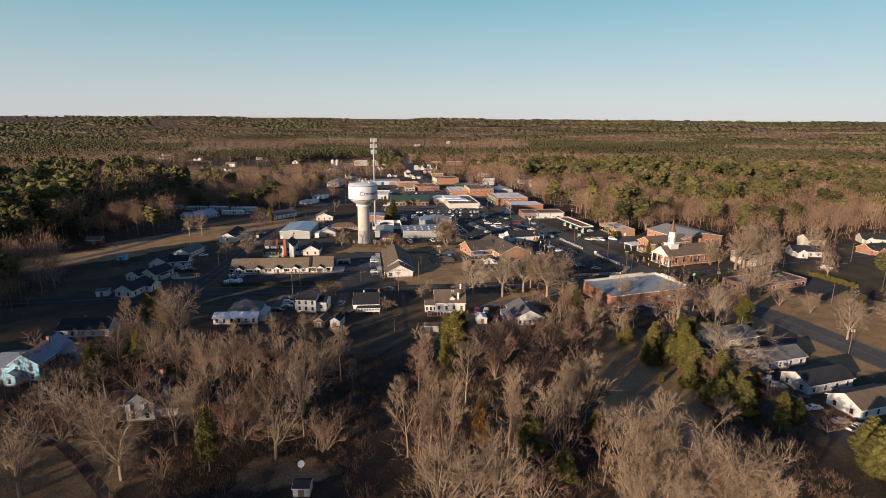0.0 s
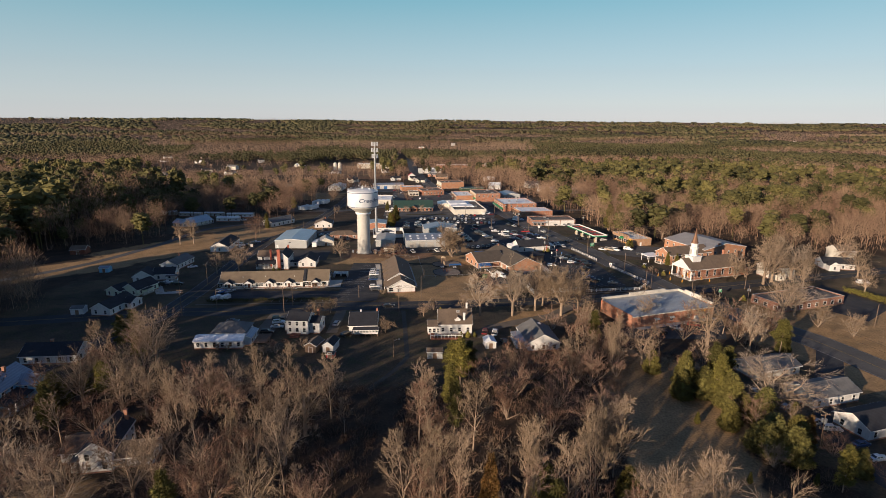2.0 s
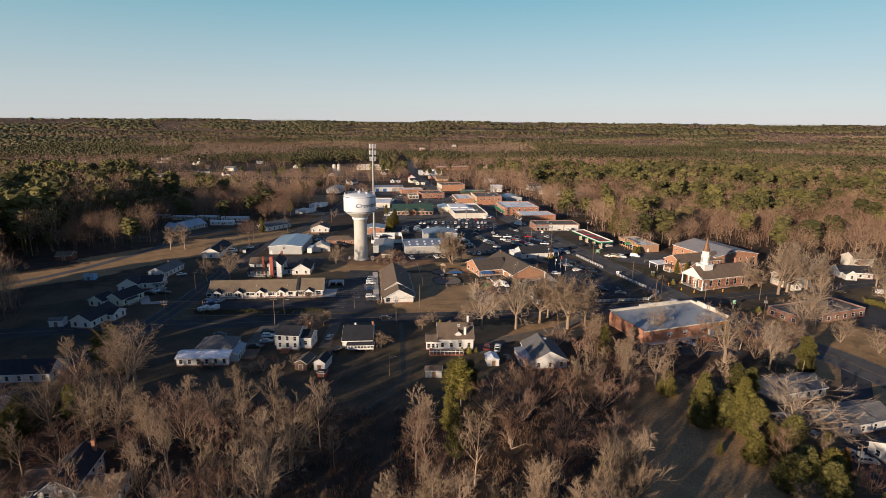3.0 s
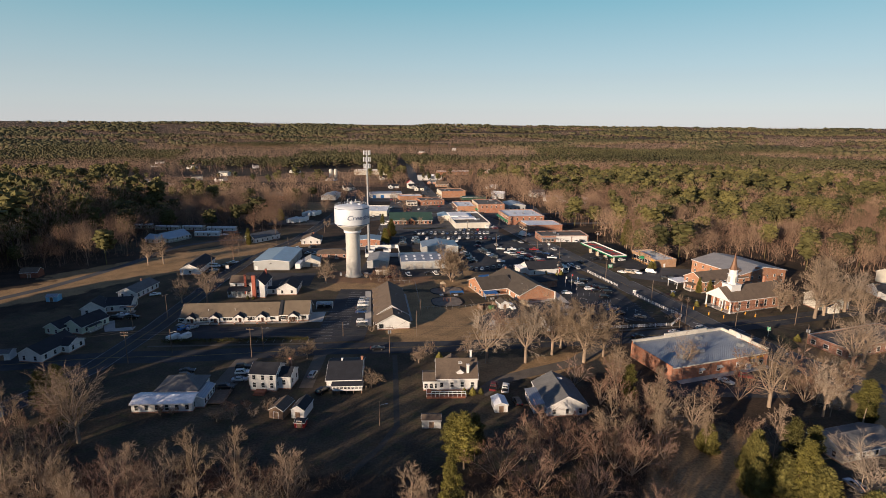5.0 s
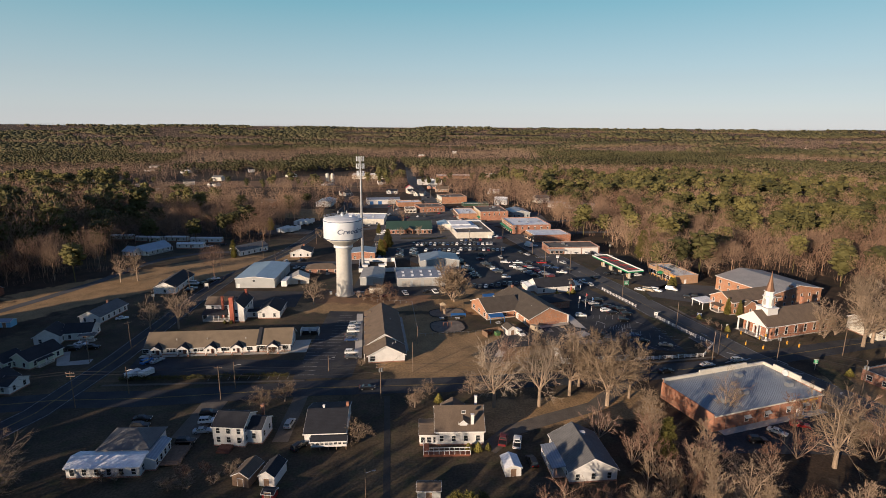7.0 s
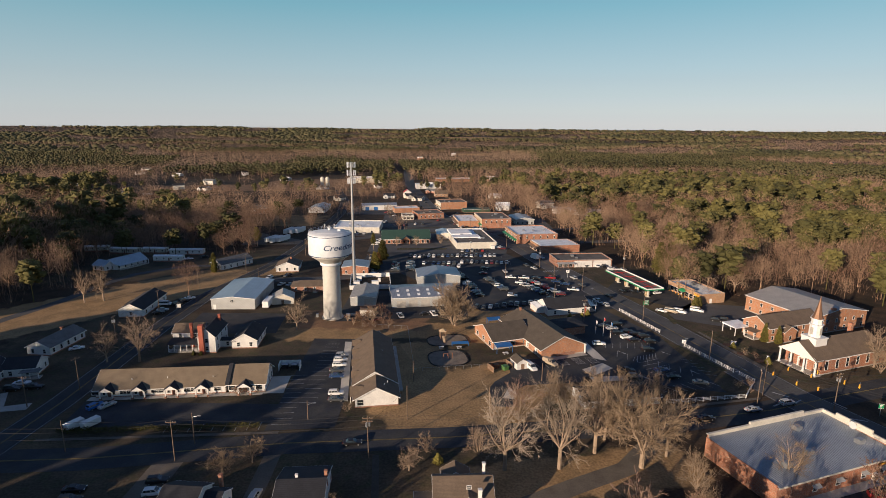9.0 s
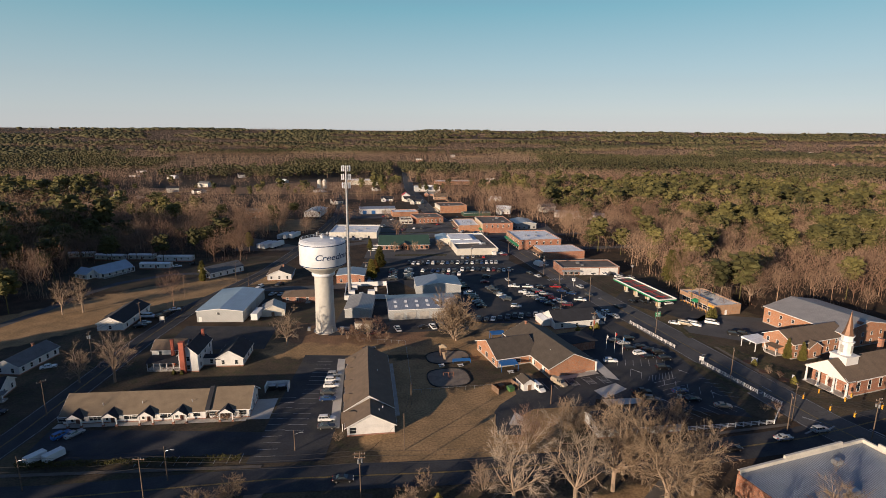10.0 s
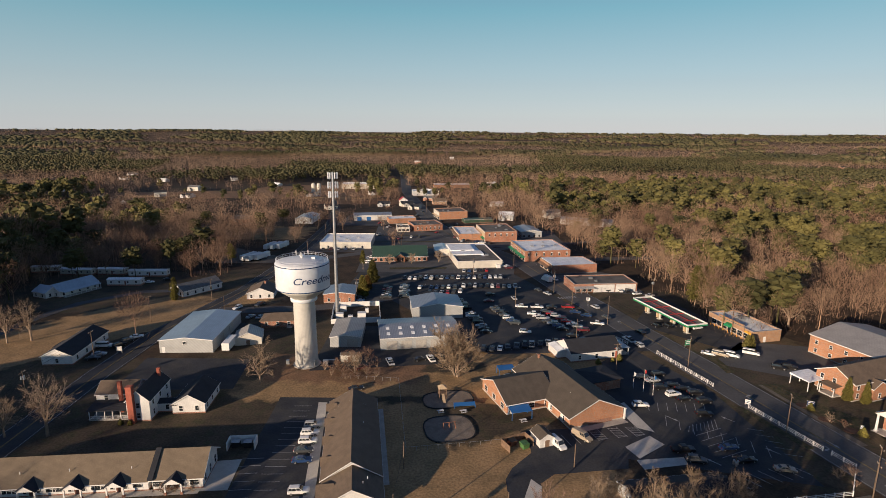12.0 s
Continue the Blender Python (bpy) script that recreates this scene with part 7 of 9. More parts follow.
def wires(name, tops, lines=((0.9, -0.3), (-0.9, -0.3), (0, -2.6))):
    """Sagging cables from pole to pole."""
    for (xa, ya, za), (xb, yb, zb) in zip(tops, tops[1:]):
        way = Vector((xb - xa, yb - ya)).normalized()
        off = Vector((-way.y, way.x))
        for side, dz in lines:
            s = Shape()
            for i in range(9):
                t = i / 8
                p = Vector((xa + (xb - xa) * t + off.x * side, ya + (yb - ya) * t + off.y * side, za + (zb - za) * t + dz - 4 * 0.9 * t * (1 - t)))
                s.v += [tuple(p + Vector((off.x * c, off.y * c, h))) for c, h in ((0.025, -0.014), (-0.025, -0.014), (0, 0.028))]
            s.f += [(3 * i + j, 3 * i + (j + 1) % 3, 3 * i + 3 + (j + 1) % 3, 3 * i + 3 + j) for i in range(8) for j in range(3)]
            tagged(part(name, s, BLACK), "thin black overhead cable between poles", "cable", "overhead cables")


row = [pole(-165, 189, 11), pole(-103.1, 203.1, 11, 0, 2), pole(-64.8, 208.7, 10.5), pole(-19.1, 210.9, 11, 0, 2, True), pole(26, 216.5, 10.5), pole(62, 222.6, 10.5), pole(108.4, 235.2, 12, 20, 2, True), pole(150, 243, 11)]
wires("power_cable", row)
row = [pole(-92.9, 211.5, 8.5, 0, 0, lamp=True), pole(-63.3, 215.8, 8.5, 0, 0, lamp=True)]
wires("power_cable", row, ((0, -0.4),))
row = [pole(-118.2, 232.5, 9.5), pole(-110.2, 242.9, 10.5, 60), pole(-121.4, 280, 10, 90, 1, True), pole(-121, 310, 10.5, 90), pole(-121.4, 347.4, 11, 70), pole(-108.6, 376, 10.5, 70), pole(-88, 420, 10.5, 80), pole(-88, 470, 10.5, 80), pole(-92, 540, 10.5, 80)]
wires("power_cable", row)
row = [pole(134, 149.9, 11, 60, 1, True), pole(122.8, 216.5, 11, 60, 1, True), pole(93.9, 244.7, 11, 70), pole(88.9, 268.5, 11, 70), pole(80.3, 309.0, 11, 70), pole(64.6, 349.0, 12, 70, 2), pole(51.1, 393.1, 11, 70, 1, True), pole(38, 447, 11, 70), pole(16, 500, 11, 60), pole(-7.1, 600, 11, 70), pole(-22, 690, 11, 80)]
wires("power_cable", row)
row = [pole(89.4, 239.5, 10.5, 70), pole(137.1, 245.2, 10.5, 20), pole(178, 259, 10.5, 20), pole(222, 271, 10.5, 20)]
wires("power_cable", row)
for x, y, h, can, lamp in ((-11.1, 228.6, 10, False, False), (-10.9, 251.0, 7, False, False), (-42.6, 379, 10.5, True, False), (13.5, 425, 10.5, True, False), (55.9, 375, 8, False, True), (30.1, 374.2, 9, False, True), (55.2, 306.0, 9.5, True, False), (48.3, 333.2, 8, False, True),
                           (107.9, 327, 8, False, True), (95.7, 385, 10, True, False), (-95.9, 358.7, 9, False, False), (-17, 168, 7.0, False, True), (90.8, 121.5, 8.5, True, False), (162.8, 200.2, 9, False, False), (-108.4, 119.8, 10, False, False), (29.3, 252.4, 6, False, False), (11.4, 232.1, 8, False, False), (62, 243.6, 9.5, True, False), (-38, 228, 5.5, False, True)):
    pole(x, y, h, 10, 1 if can else 0, can, lamp)
wires("power_cable", [(-11.1, 228.6, 9.0), (-19.1, 210.9, 9.0)], ((0, 0),))
wires("power_cable", [(-11.1, 228.6, 9.0), (-10.9, 251, 6.0), (-28, 300, 6)], ((0, 0),))
wires("power_cable", [(55.2, 306, 8.5), (62, 243.6, 8.6), (62, 222.6, 9.6)], ((0, 0),))
SIGNALS = ((100.6, 240.5), (104.6, 237.2), (108, 245.5), (111.5, 248), (97.5, 246.8), (115, 241.5), (117.5, 239), (104, 250.2))
for x, y in SIGNALS:
    z = ground_z(x, y) + 5.4
    S = thing("traffic_signal", "yellow traffic signal hung from a span cable", "traffic signal", x, y, 20, z, "traffic signals")
    part("housing", Shape().box(-0.2, 0.2, -0.18, 0.18, 0.1, 1.25), YELLOW, S)
    visor = Shape().tube((0, -0.36, 0), (0, -0.18, 0), 0.14, 0.14, 10).mesh("lens", BLACK)
    for k in range(3):
        part("lens", visor, BLACK, S, at=pose(0, 0, 0.3 + 0.37 * k))
    part("hanger", Shape().box(-0.04, 0.04, -0.04, 0.04, 1.25, 1.9), STEEL, S)
for a, b in (((93.9, 244.7), (108.4, 235.2)), ((89.4, 239.5), (110, 252)), ((108.4, 235.2), (122.0, 246)), ((110, 252), (122, 240))):
    wires("span_cable", [(a[0], a[1], 7.4), (b[0], b[1], 7.4)], ((0, 0),))


# ---- white rail fence round the lot ----
F = thing("rail_fence", "white three-rail fence round the shaded parking lot", "fence", 0, 0, 0, 0.0)
post = Shape().box(-0.09, 0.09, -0.09, 0.09, 0, 1.35).box(-0.11, 0.11, -0.11, 0.11, 1.3, 1.38).mesh("post", TRIM)
for run in ([(63, 238.8), (87.9, 242.8)], [(87.9, 242.8), (95.8, 252.8)], [(95.8, 252.8), (93.8, 258.2)], [(92.8, 260.0), (85.7, 281.2)], [(81.8, 294.4), (73.8, 319.6)], [(66.2, 328), (63.4, 332.4)]):
    (xa, ya), (xb, yb) = run
    n = max(2, round(math.dist(*run) / 2.4))
    for i in range(n + 1):
        x, y = xa + (xb - xa) * i / n, ya + (yb - ya) * i / n
        part("post", post, TRIM, F, at=pose(x, y, ground_z(x, y), 0, 0, math.degrees(math.atan2(yb - ya, xb - xa))))
        if i < n:
            x2, y2 = xa + (xb - xa) * (i + 1) / n, ya + (yb - ya) * (i + 1) / n
            for z in (0.4, 0.8, 1.2):
                part("rail", Shape().tube((x, y, ground_z(x, y) + z), (x2, y2, ground_z(x2, y2) + z), 0.075, 0.075, 4), TRIM, F)

# ---- playground beside the brick hall ----
def rounded(cx, cy, rx, ry, turn, n=28, power=3.0):
    out = []
    for i in range(n):
        a = 2 * math.pi * i / n
        c, s = math.cos(a), math.sin(a)
        k = (abs(c) ** power + abs(s) ** power) ** (-1 / power)
        x, y = rx * k * c, ry * k * s
        t = radians(turn)
        out.append((cx + x * math.cos(t) - y * math.sin(t), cy + x * math.sin(t) + y * math.cos(t)))
    return out


for cx, cy, rx, ry in ((-0.5, 284.5, 7.6, 5.2), (-0.2, 268.6, 6.8, 6.6)):
    outer, inner = rounded(cx, cy, rx, ry, 12), rounded(cx, cy, rx - 0.3, ry - 0.3, 12)
    z = ground_z(cx, cy)
    P = thing("play_pit", "sand and mulch play pit with dark kerb", "play pit", 0, 0, 0, 0.0)
    part("sand", Shape().slab([(x, y, z - 0.1) for x, y in inner], [(x, y, z + 0.12) for x, y in inner]), SAND, P)
    kerb = Shape()
    n = len(outer)
    for x, y, h in [(*p, -0.1) for p in outer] + [(*p, 0.3) for p in outer] + [(*p, 0.3) for p in inner] + [(*p, -0.1) for p in inner]:
        kerb.v.append((x, y, z + h))
    for ring in range(3):
        kerb.f += [(ring * n + i, ring * n + (i + 1) % n, (ring + 1) * n + (i + 1) % n, (ring + 1) * n + i) for i in range(n)]
    part("kerb", kerb, BLACK, P)
P = thing("playset", "tan and brown plastic climbing playset with slide", "playset", -2.2, 286.2, 10)
for x, y in ((-1, -1), (1, -1), (1, 1), (-1, 1)):
    part("post", Shape().box(x - 0.1, x + 0.1, y - 0.1, y + 0.1, 0, 3.2), WOOD, P)
part("deck", Shape().box(-1, 1, -1, 1, 1.4, 1.5), WOOD, P)
part("roof", Shape().slab([(-1.3, -1.3, 3.1), (1.3, -1.3, 3.1), (1.3, 1.3, 3.1), (-1.3, 1.3, 3.1)], [(-0.2, -0.2, 4.0), (0.2, -0.2, 4.0), (0.2, 0.2, 4.0), (-0.2, 0.2, 4.0)]), TANCANVAS, P)
part("slide", Shape().slab([(-0.4, -1, 1.4), (0.4, -1, 1.4), (0.4, -4, 0.1), (-0.4, -4, 0.1)], [(-0.4, -1, 1.55), (0.4, -1, 1.55), (0.4, -4, 0.25), (-0.4, -4, 0.25)]), TANCANVAS, P)
P = thing("climbing_frame", "dark climbing frame in the play pit", "climbing frame", -0.2, 268.8, 15)
s = Shape()
for x in (-1.6, 0, 1.6):
    s.tube((x, -0.8, 0), (x, 0, 1.8), 0.06, 0.06, 6).tube((x, 0.8, 0), (x, 0, 1.8), 0.06, 0.06, 6)
s.tube((-1.8, 0, 1.8), (1.8, 0, 1.8), 0.06, 0.06, 6)
part("bars", s, RUST, P)


def shade(x, y, yaw, w, d, h):
    p = thing("shade_canopy", "blue fabric shade canopy on thin posts", "canopy", x, y, yaw, group="shade canopies")
    part("cover", Shape().slab([(-w / 2, -d / 2, h - 0.4), (w / 2, -d / 2, h - 0.4), (w / 2, d / 2, h), (-w / 2, d / 2, h)], [(-w / 2, -d / 2, h - 0.33), (w / 2, -d / 2, h - 0.33), (w / 2, d / 2, h + 0.07), (-w / 2, d / 2, h + 0.07)]), BLUE, p)
    for a in (-w / 2 + 0.1, w / 2 - 0.1):
        for b in (-d / 2 + 0.1, d / 2 - 0.1):
            part("post", Shape().box(a - 0.06, a + 0.06, b - 0.06, b + 0.06, 0, h - 0.38), BLUE, p)


shade(19.4, 275.2, 14, 6.0, 3.4, 2.7)
shade(18.2, 302.0, 12, 5.4, 3.0, 2.6)
shade(4.2, 280.2, 8, 6.2, 1.4, 1.2)
for x, y in ((20.0, 272.6), (18.6, 300.6), (3.8, 277.2), (-2.6, 277.0)):
    P = thing("picnic_table", "pale picnic table on the playground grass", "table", x, y, 20, group="picnic tables")
    part("top", Shape().box(-0.9, 0.9, -0.38, 0.38, 0.70, 0.76), TRIM, P)
    for yy in (-0.72, 0.72):
        part("bench", Shape().box(-0.9, 0.9, yy - 0.13, yy + 0.13, 0.42, 0.47), TRIM, P)
    for xx in (-0.6, 0.6):
        part("leg", Shape().box(xx - 0.04, xx + 0.04, -0.8, 0.8, 0.35, 0.42).box(xx - 0.04, xx + 0.04, -0.3, 0.3, 0, 0.70), STEEL, P)
for x, y, mat, tone in ((15.6, 261.5, RUST_PAINT, "rust-red"), (18.6, 260.2, BIN_GREEN, "green")):
    P = thing("dumpster", f"{tone} steel dumpster inside a plank enclosure", "dumpster", x, y, -62, group="dumpsters")
    part("bin", Shape().slab([(-0.8, -0.8, 0.1), (0.8, -0.8, 0.1), (0.8, 0.8, 0.1), (-0.8, 0.8, 0.1)], [(-1.0, -0.9, 1.4), (1.0, -0.9, 1.4), (1.0, 0.9, 1.4), (-1.0, 0.9, 1.4)]), mat, P)
    part("lid", Shape().box(-1.02, 1.02, -0.92, 0.92, 1.42, 1.5), BLACK if tone == "rust-red" else BIN_GREEN, P)
P = thing("bin_enclosure", "brown plank enclosure round the dumpsters", "fence", 17, 261, -62 + 90)
for i in range(24):
    part("plank", Shape().box(-3.6 + 0.3 * i, -3.34 + 0.3 * i, 2.0, 2.06, 0, 1.9), WOOD, P)
for i in range(13):
    for x in (-3.6, 3.55):
        part("plank", Shape().box(x, x + 0.06, -1.9 + 0.3 * i, -1.64 + 0.3 * i, 0, 1.9), WOOD, P)
P = thing("chain_link_fence", "low chain link fence along the playground", "fence", 0, 0, 0, 0.0)
pipe = Shape().tube((0, 0, 0), (0, 0, 1.2), 0.035, 0.035, 6).mesh("fence_post", STEEL)
for run in ([(-11, 258), (13, 262)], [(-11, 258), (-16, 296)], [(-16, 296), (-34, 298)]):
    n = round(math.dist(*run) / 2.6)
    for i in range(n + 1):
        part("fence_post", pipe, STEEL, P, at=pose(run[0][0] + (run[1][0] - run[0][0]) * i / n, run[0][1] + (run[1][1] - run[0][1]) * i / n, -0.6))
    part("top_rail", Shape().tube((*run[0], 0.58), (*run[1], 0.58), 0.025, 0.025, 5), STEEL, P)
for k, (x, y, tone) in enumerate(((58.8, 290.5, RED), (61.0, 288.5, BLUE), (56.6, 293.0, TRIM))):
    P = thing("flagpole", "thin white flagpole with a limp flag", "flagpole", x, y, 0, group="flagpoles")
    part("pole", Shape().tube((0, 0, 0), (0, 0, 7.5 - k), 0.06, 0.04, 8), TRIM, P)
    part("flag", Shape().slab([(0.05, -0.02, 6.2 - k), (0.5, 0.03, 6.0 - k), (0.6, 0.0, 7.0 - k), (0.05, 0.0, 7.3 - k)], [(0.05, 0.01, 6.2 - k), (0.5, 0.06, 6.0 - k), (0.6, 0.03, 7.0 - k), (0.05, 0.03, 7.3 - k)]), tone, P)


# ---- signs and street things ----
def sign(label, x, y, yaw, w, h, z, mat, legs=2):
    p = thing("sign", label, "sign", x, y, yaw)
    part("panel", Shape().box(-w / 2, w / 2, -0.1, 0.1, z, z + h), mat, p)
    part("frame", Shape().box(-w / 2 - 0.08, w / 2 + 0.08, -0.06, 0.06, z - 0.08, z).box(-w / 2 - 0.08, w / 2 + 0.08, -0.06, 0.06, z + h, z + h + 0.08), TRIM, p)
    for x in ((-w / 2 + 0.1, w / 2 - 0.1) if legs == 2 else (0,)):
        part("leg", Shape().box(x - 0.07, x + 0.07, -0.05, 0.05, 0, z), STEEL, p)
    bars = Shape()
    for i in range(2):
        bars.box(-w / 2 + 0.25, w / 2 - 0.25 - 0.3 * i, -0.13, -0.1, z + h * (0.62 - 0.34 * i), z + h * (0.8 - 0.34 * i))
    part("marks", bars, TRIM if mat is not TRIM else NAVY, p)


sign("green and white station price sign on posts", 87.4, 326.0, 20, 2.6, 1.9, 0.9, GREEN)
sign("navy church notice sign in a flower bed", 103.5, 281.5, -25, 1.8, 1.4, 0.8, NAVY)
sign("white roadside sign on short legs", 86.2, 282.6, -35, 1.4, 1.2, 0.7, TRIM)
sign("green diamond warning sign on a pole", 119.9, 233.4, -10, 1.2, 1.2, 2.4, GREEN, 1)
sign("white board sign by the meadow road", -115.6, 315.5, 10, 1.8, 1.5, 1.0, CREAM)
sign("white two-panel roadside sign", 62.5, 372.5, -15, 1.5, 1.2, 3.0, TRIM, 1)
sign("small white roadside sign", 108.6, 268.5, -25, 0.7, 0.8, 1.4, TRIM, 1)
P = thing("oil_tank_pair", "two pale storage silos beyond the street", "silo", -172, 835, 0)
for x in (0, 7):
    part("silo", Shape().lathe([(2.6, 0), (2.6, 15), (1.6, 16.4), (0.3, 17)], 20), CREAM, P, at=pose(x, 0, 0))
P = thing("garden_bin_screen", "pale three-sided bin screen on the office lot", "screen", -51.8, 259.2, 6)
part("panel", Shape().box(-3.4, 3.4, 1.6, 1.8, 0, 2.2), TRIM, P)
part("panel", Shape().box(-3.4, -3.2, -1.6, 1.6, 0, 2.2), TRIM, P)
part("panel", Shape().box(3.2, 3.4, -1.6, 1.6, 0, 2.2), TRIM, P)
for x in (-1.6, 1.4):
    Q = thing("dumpster", "dark steel dumpster behind a pale screen", "dumpster", -51.8 + x, 259.2 + 0.2, 6, group="dumpsters")
    part("bin", Shape().slab([(-0.9, -0.7, 0.1), (0.9, -0.7, 0.1), (0.9, 0.7, 0.1), (-0.9, 0.7, 0.1)], [(-1.05, -0.85, 1.5), (1.05, -0.85, 1.5), (1.05, 0.85, 1.5), (-1.05, 0.85, 1.5)]), BLACK, Q)
    part("lid", Shape().box(-1.06, 1.06, -0.86, 0.86, 1.5, 1.56), GREYMETAL, Q)
P = thing("satellite_dish", "white satellite dish on a short post", "dish", -30.3, 87.9, 0)
part("dish", Shape().lathe([(0.05, 0), (0.4, 0.07), (0.62, 0.18), (0.75, 0.32)], 20), TRIM, P, at=pose(0, 0, 1.6, 45, 0, 20))
part("post", Shape().tube((0, 0, 0), (0, 0, 1.65), 0.07, 0.07, 8), STEEL, P)
# ---- trees ----
def foliage(name, colour, vary, rough=0.85, tone="tone", other=None, each=0.0):
    """Bark or needles: every clump or twig differs a little, and every tree takes its own tone."""
    mat = bpy.data.materials.new(name)
    mat.use_nodes = True
    nodes, link = mat.node_tree.nodes, mat.node_tree.links.new
    shader = nodes["Principled BSDF"]
    shader.inputs["Roughness"].default_value = rough
    shader.inputs["Specular IOR Level"].default_value = 0.25
    geo = nodes.new("ShaderNodeNewGeometry")

    def stretch(value, lo, hi):
        n = nodes.new("ShaderNodeMapRange")
        link(value, n.inputs[0])
        n.inputs[3].default_value, n.inputs[4].default_value = lo, hi
        return n.outputs[0]

    def times(a, b):
        n = nodes.new("ShaderNodeMath")
        n.operation = "MULTIPLY"
        link(a, n.inputs[0])
        link(b, n.inputs[1])
        return n.outputs[0]
    level = stretch(geo.outputs["Random Per Island"], 1 - vary, 1 + vary)
    if each:
        own = nodes.new("ShaderNodeObjectInfo").outputs["Random"]
    else:
        att = nodes.new("ShaderNodeAttribute")
        att.attribute_name = tone
        own = att.outputs["Fac"]
    level = times(level, stretch(own, 0.72, 1.28))
    m = nodes.new("ShaderNodeMix")
    m.data_type = "RGBA"
    m.inputs[6].default_value = (*colour, 1)
    m.inputs[7].default_value = (*(other or colour), 1)
    link(own, m.inputs[0])
    value = nodes.new("ShaderNodeCombineColor")
    for k in range(3):
        link(level, value.inputs[k])
    t = nodes.new("ShaderNodeMix")
    t.data_type, t.blend_type = "RGBA", "MULTIPLY"
    t.inputs[0].default_value = 1.0
    link(m.outputs[2], t.inputs[6])
    link(value.outputs[0], t.inputs[7])
    link(t.outputs[2], shader.inputs["Base Color"])
    return mat


BARK = paint("grey_bark", (0.30, 0.225, 0.16), 0.9, 0.15, 1.5, 0.2, each=0.2)
TWIG_TAN = foliage("tan_twigs", (0.29, 0.215, 0.14), 0.25, other=(0.23, 0.17, 0.12), each=1)
TWIG_RUST = foliage("rusty_twigs", (0.22, 0.125, 0.082), 0.2, other=(0.185, 0.12, 0.09), each=1)
TWIG_PALE = foliage("pale_twigs", (0.36, 0.29, 0.22), 0.15, other=(0.31, 0.25, 0.19), each=1)
NEEDLES = foliage("pine_needles", (0.088, 0.083, 0.022), 0.35, other=(0.145, 0.125, 0.027), each=1)
CEDAR = foliage("cedar_sprays", (0.15, 0.125, 0.028), 0.3, other=(0.10, 0.095, 0.03), each=1)
CEDAR_RUST = foliage("winter_cedar_sprays", (0.20, 0.115, 0.035), 0.35, each=1)
BRUSH_TWIG = foliage("brush_stems", (0.19, 0.115, 0.075), 0.4, other=(0.13, 0.095, 0.065))
WOODS_BARE = foliage("bare_wood_canopy", (0.225, 0.136, 0.092), 0.3, other=(0.265, 0.183, 0.122))
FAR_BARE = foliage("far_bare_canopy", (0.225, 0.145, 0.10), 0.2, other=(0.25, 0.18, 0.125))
# range kept darker than near pines, with crown self-shade put into the colour
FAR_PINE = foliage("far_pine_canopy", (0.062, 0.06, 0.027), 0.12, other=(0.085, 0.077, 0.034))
WOODS_PINE = foliage("pine_wood_canopy", (0.060, 0.060, 0.022), 0.25, other=(0.112, 0.098, 0.032))


def turned(way, rng, angle):
    """A direction at about that angle from another."""
    side = way.cross(Vector((rng.uniform(-1, 1), rng.uniform(-1, 1), rng.uniform(-1, 1)))).normalized()
    return (way * math.cos(radians(angle)) + side * math.sin(radians(angle))).normalized()


def sliver(s, p, way, length, wide, rng):
    side = way.cross(Vector((rng.uniform(-1, 1), rng.uniform(-1, 1), rng.uniform(-1, 1)))).normalized() * wide / 2
    n = len(s.v)
    s.v += [tuple(p - side), tuple(p + side), tuple(p + way * length)]
    s.f.append((n, n + 1, n + 2))


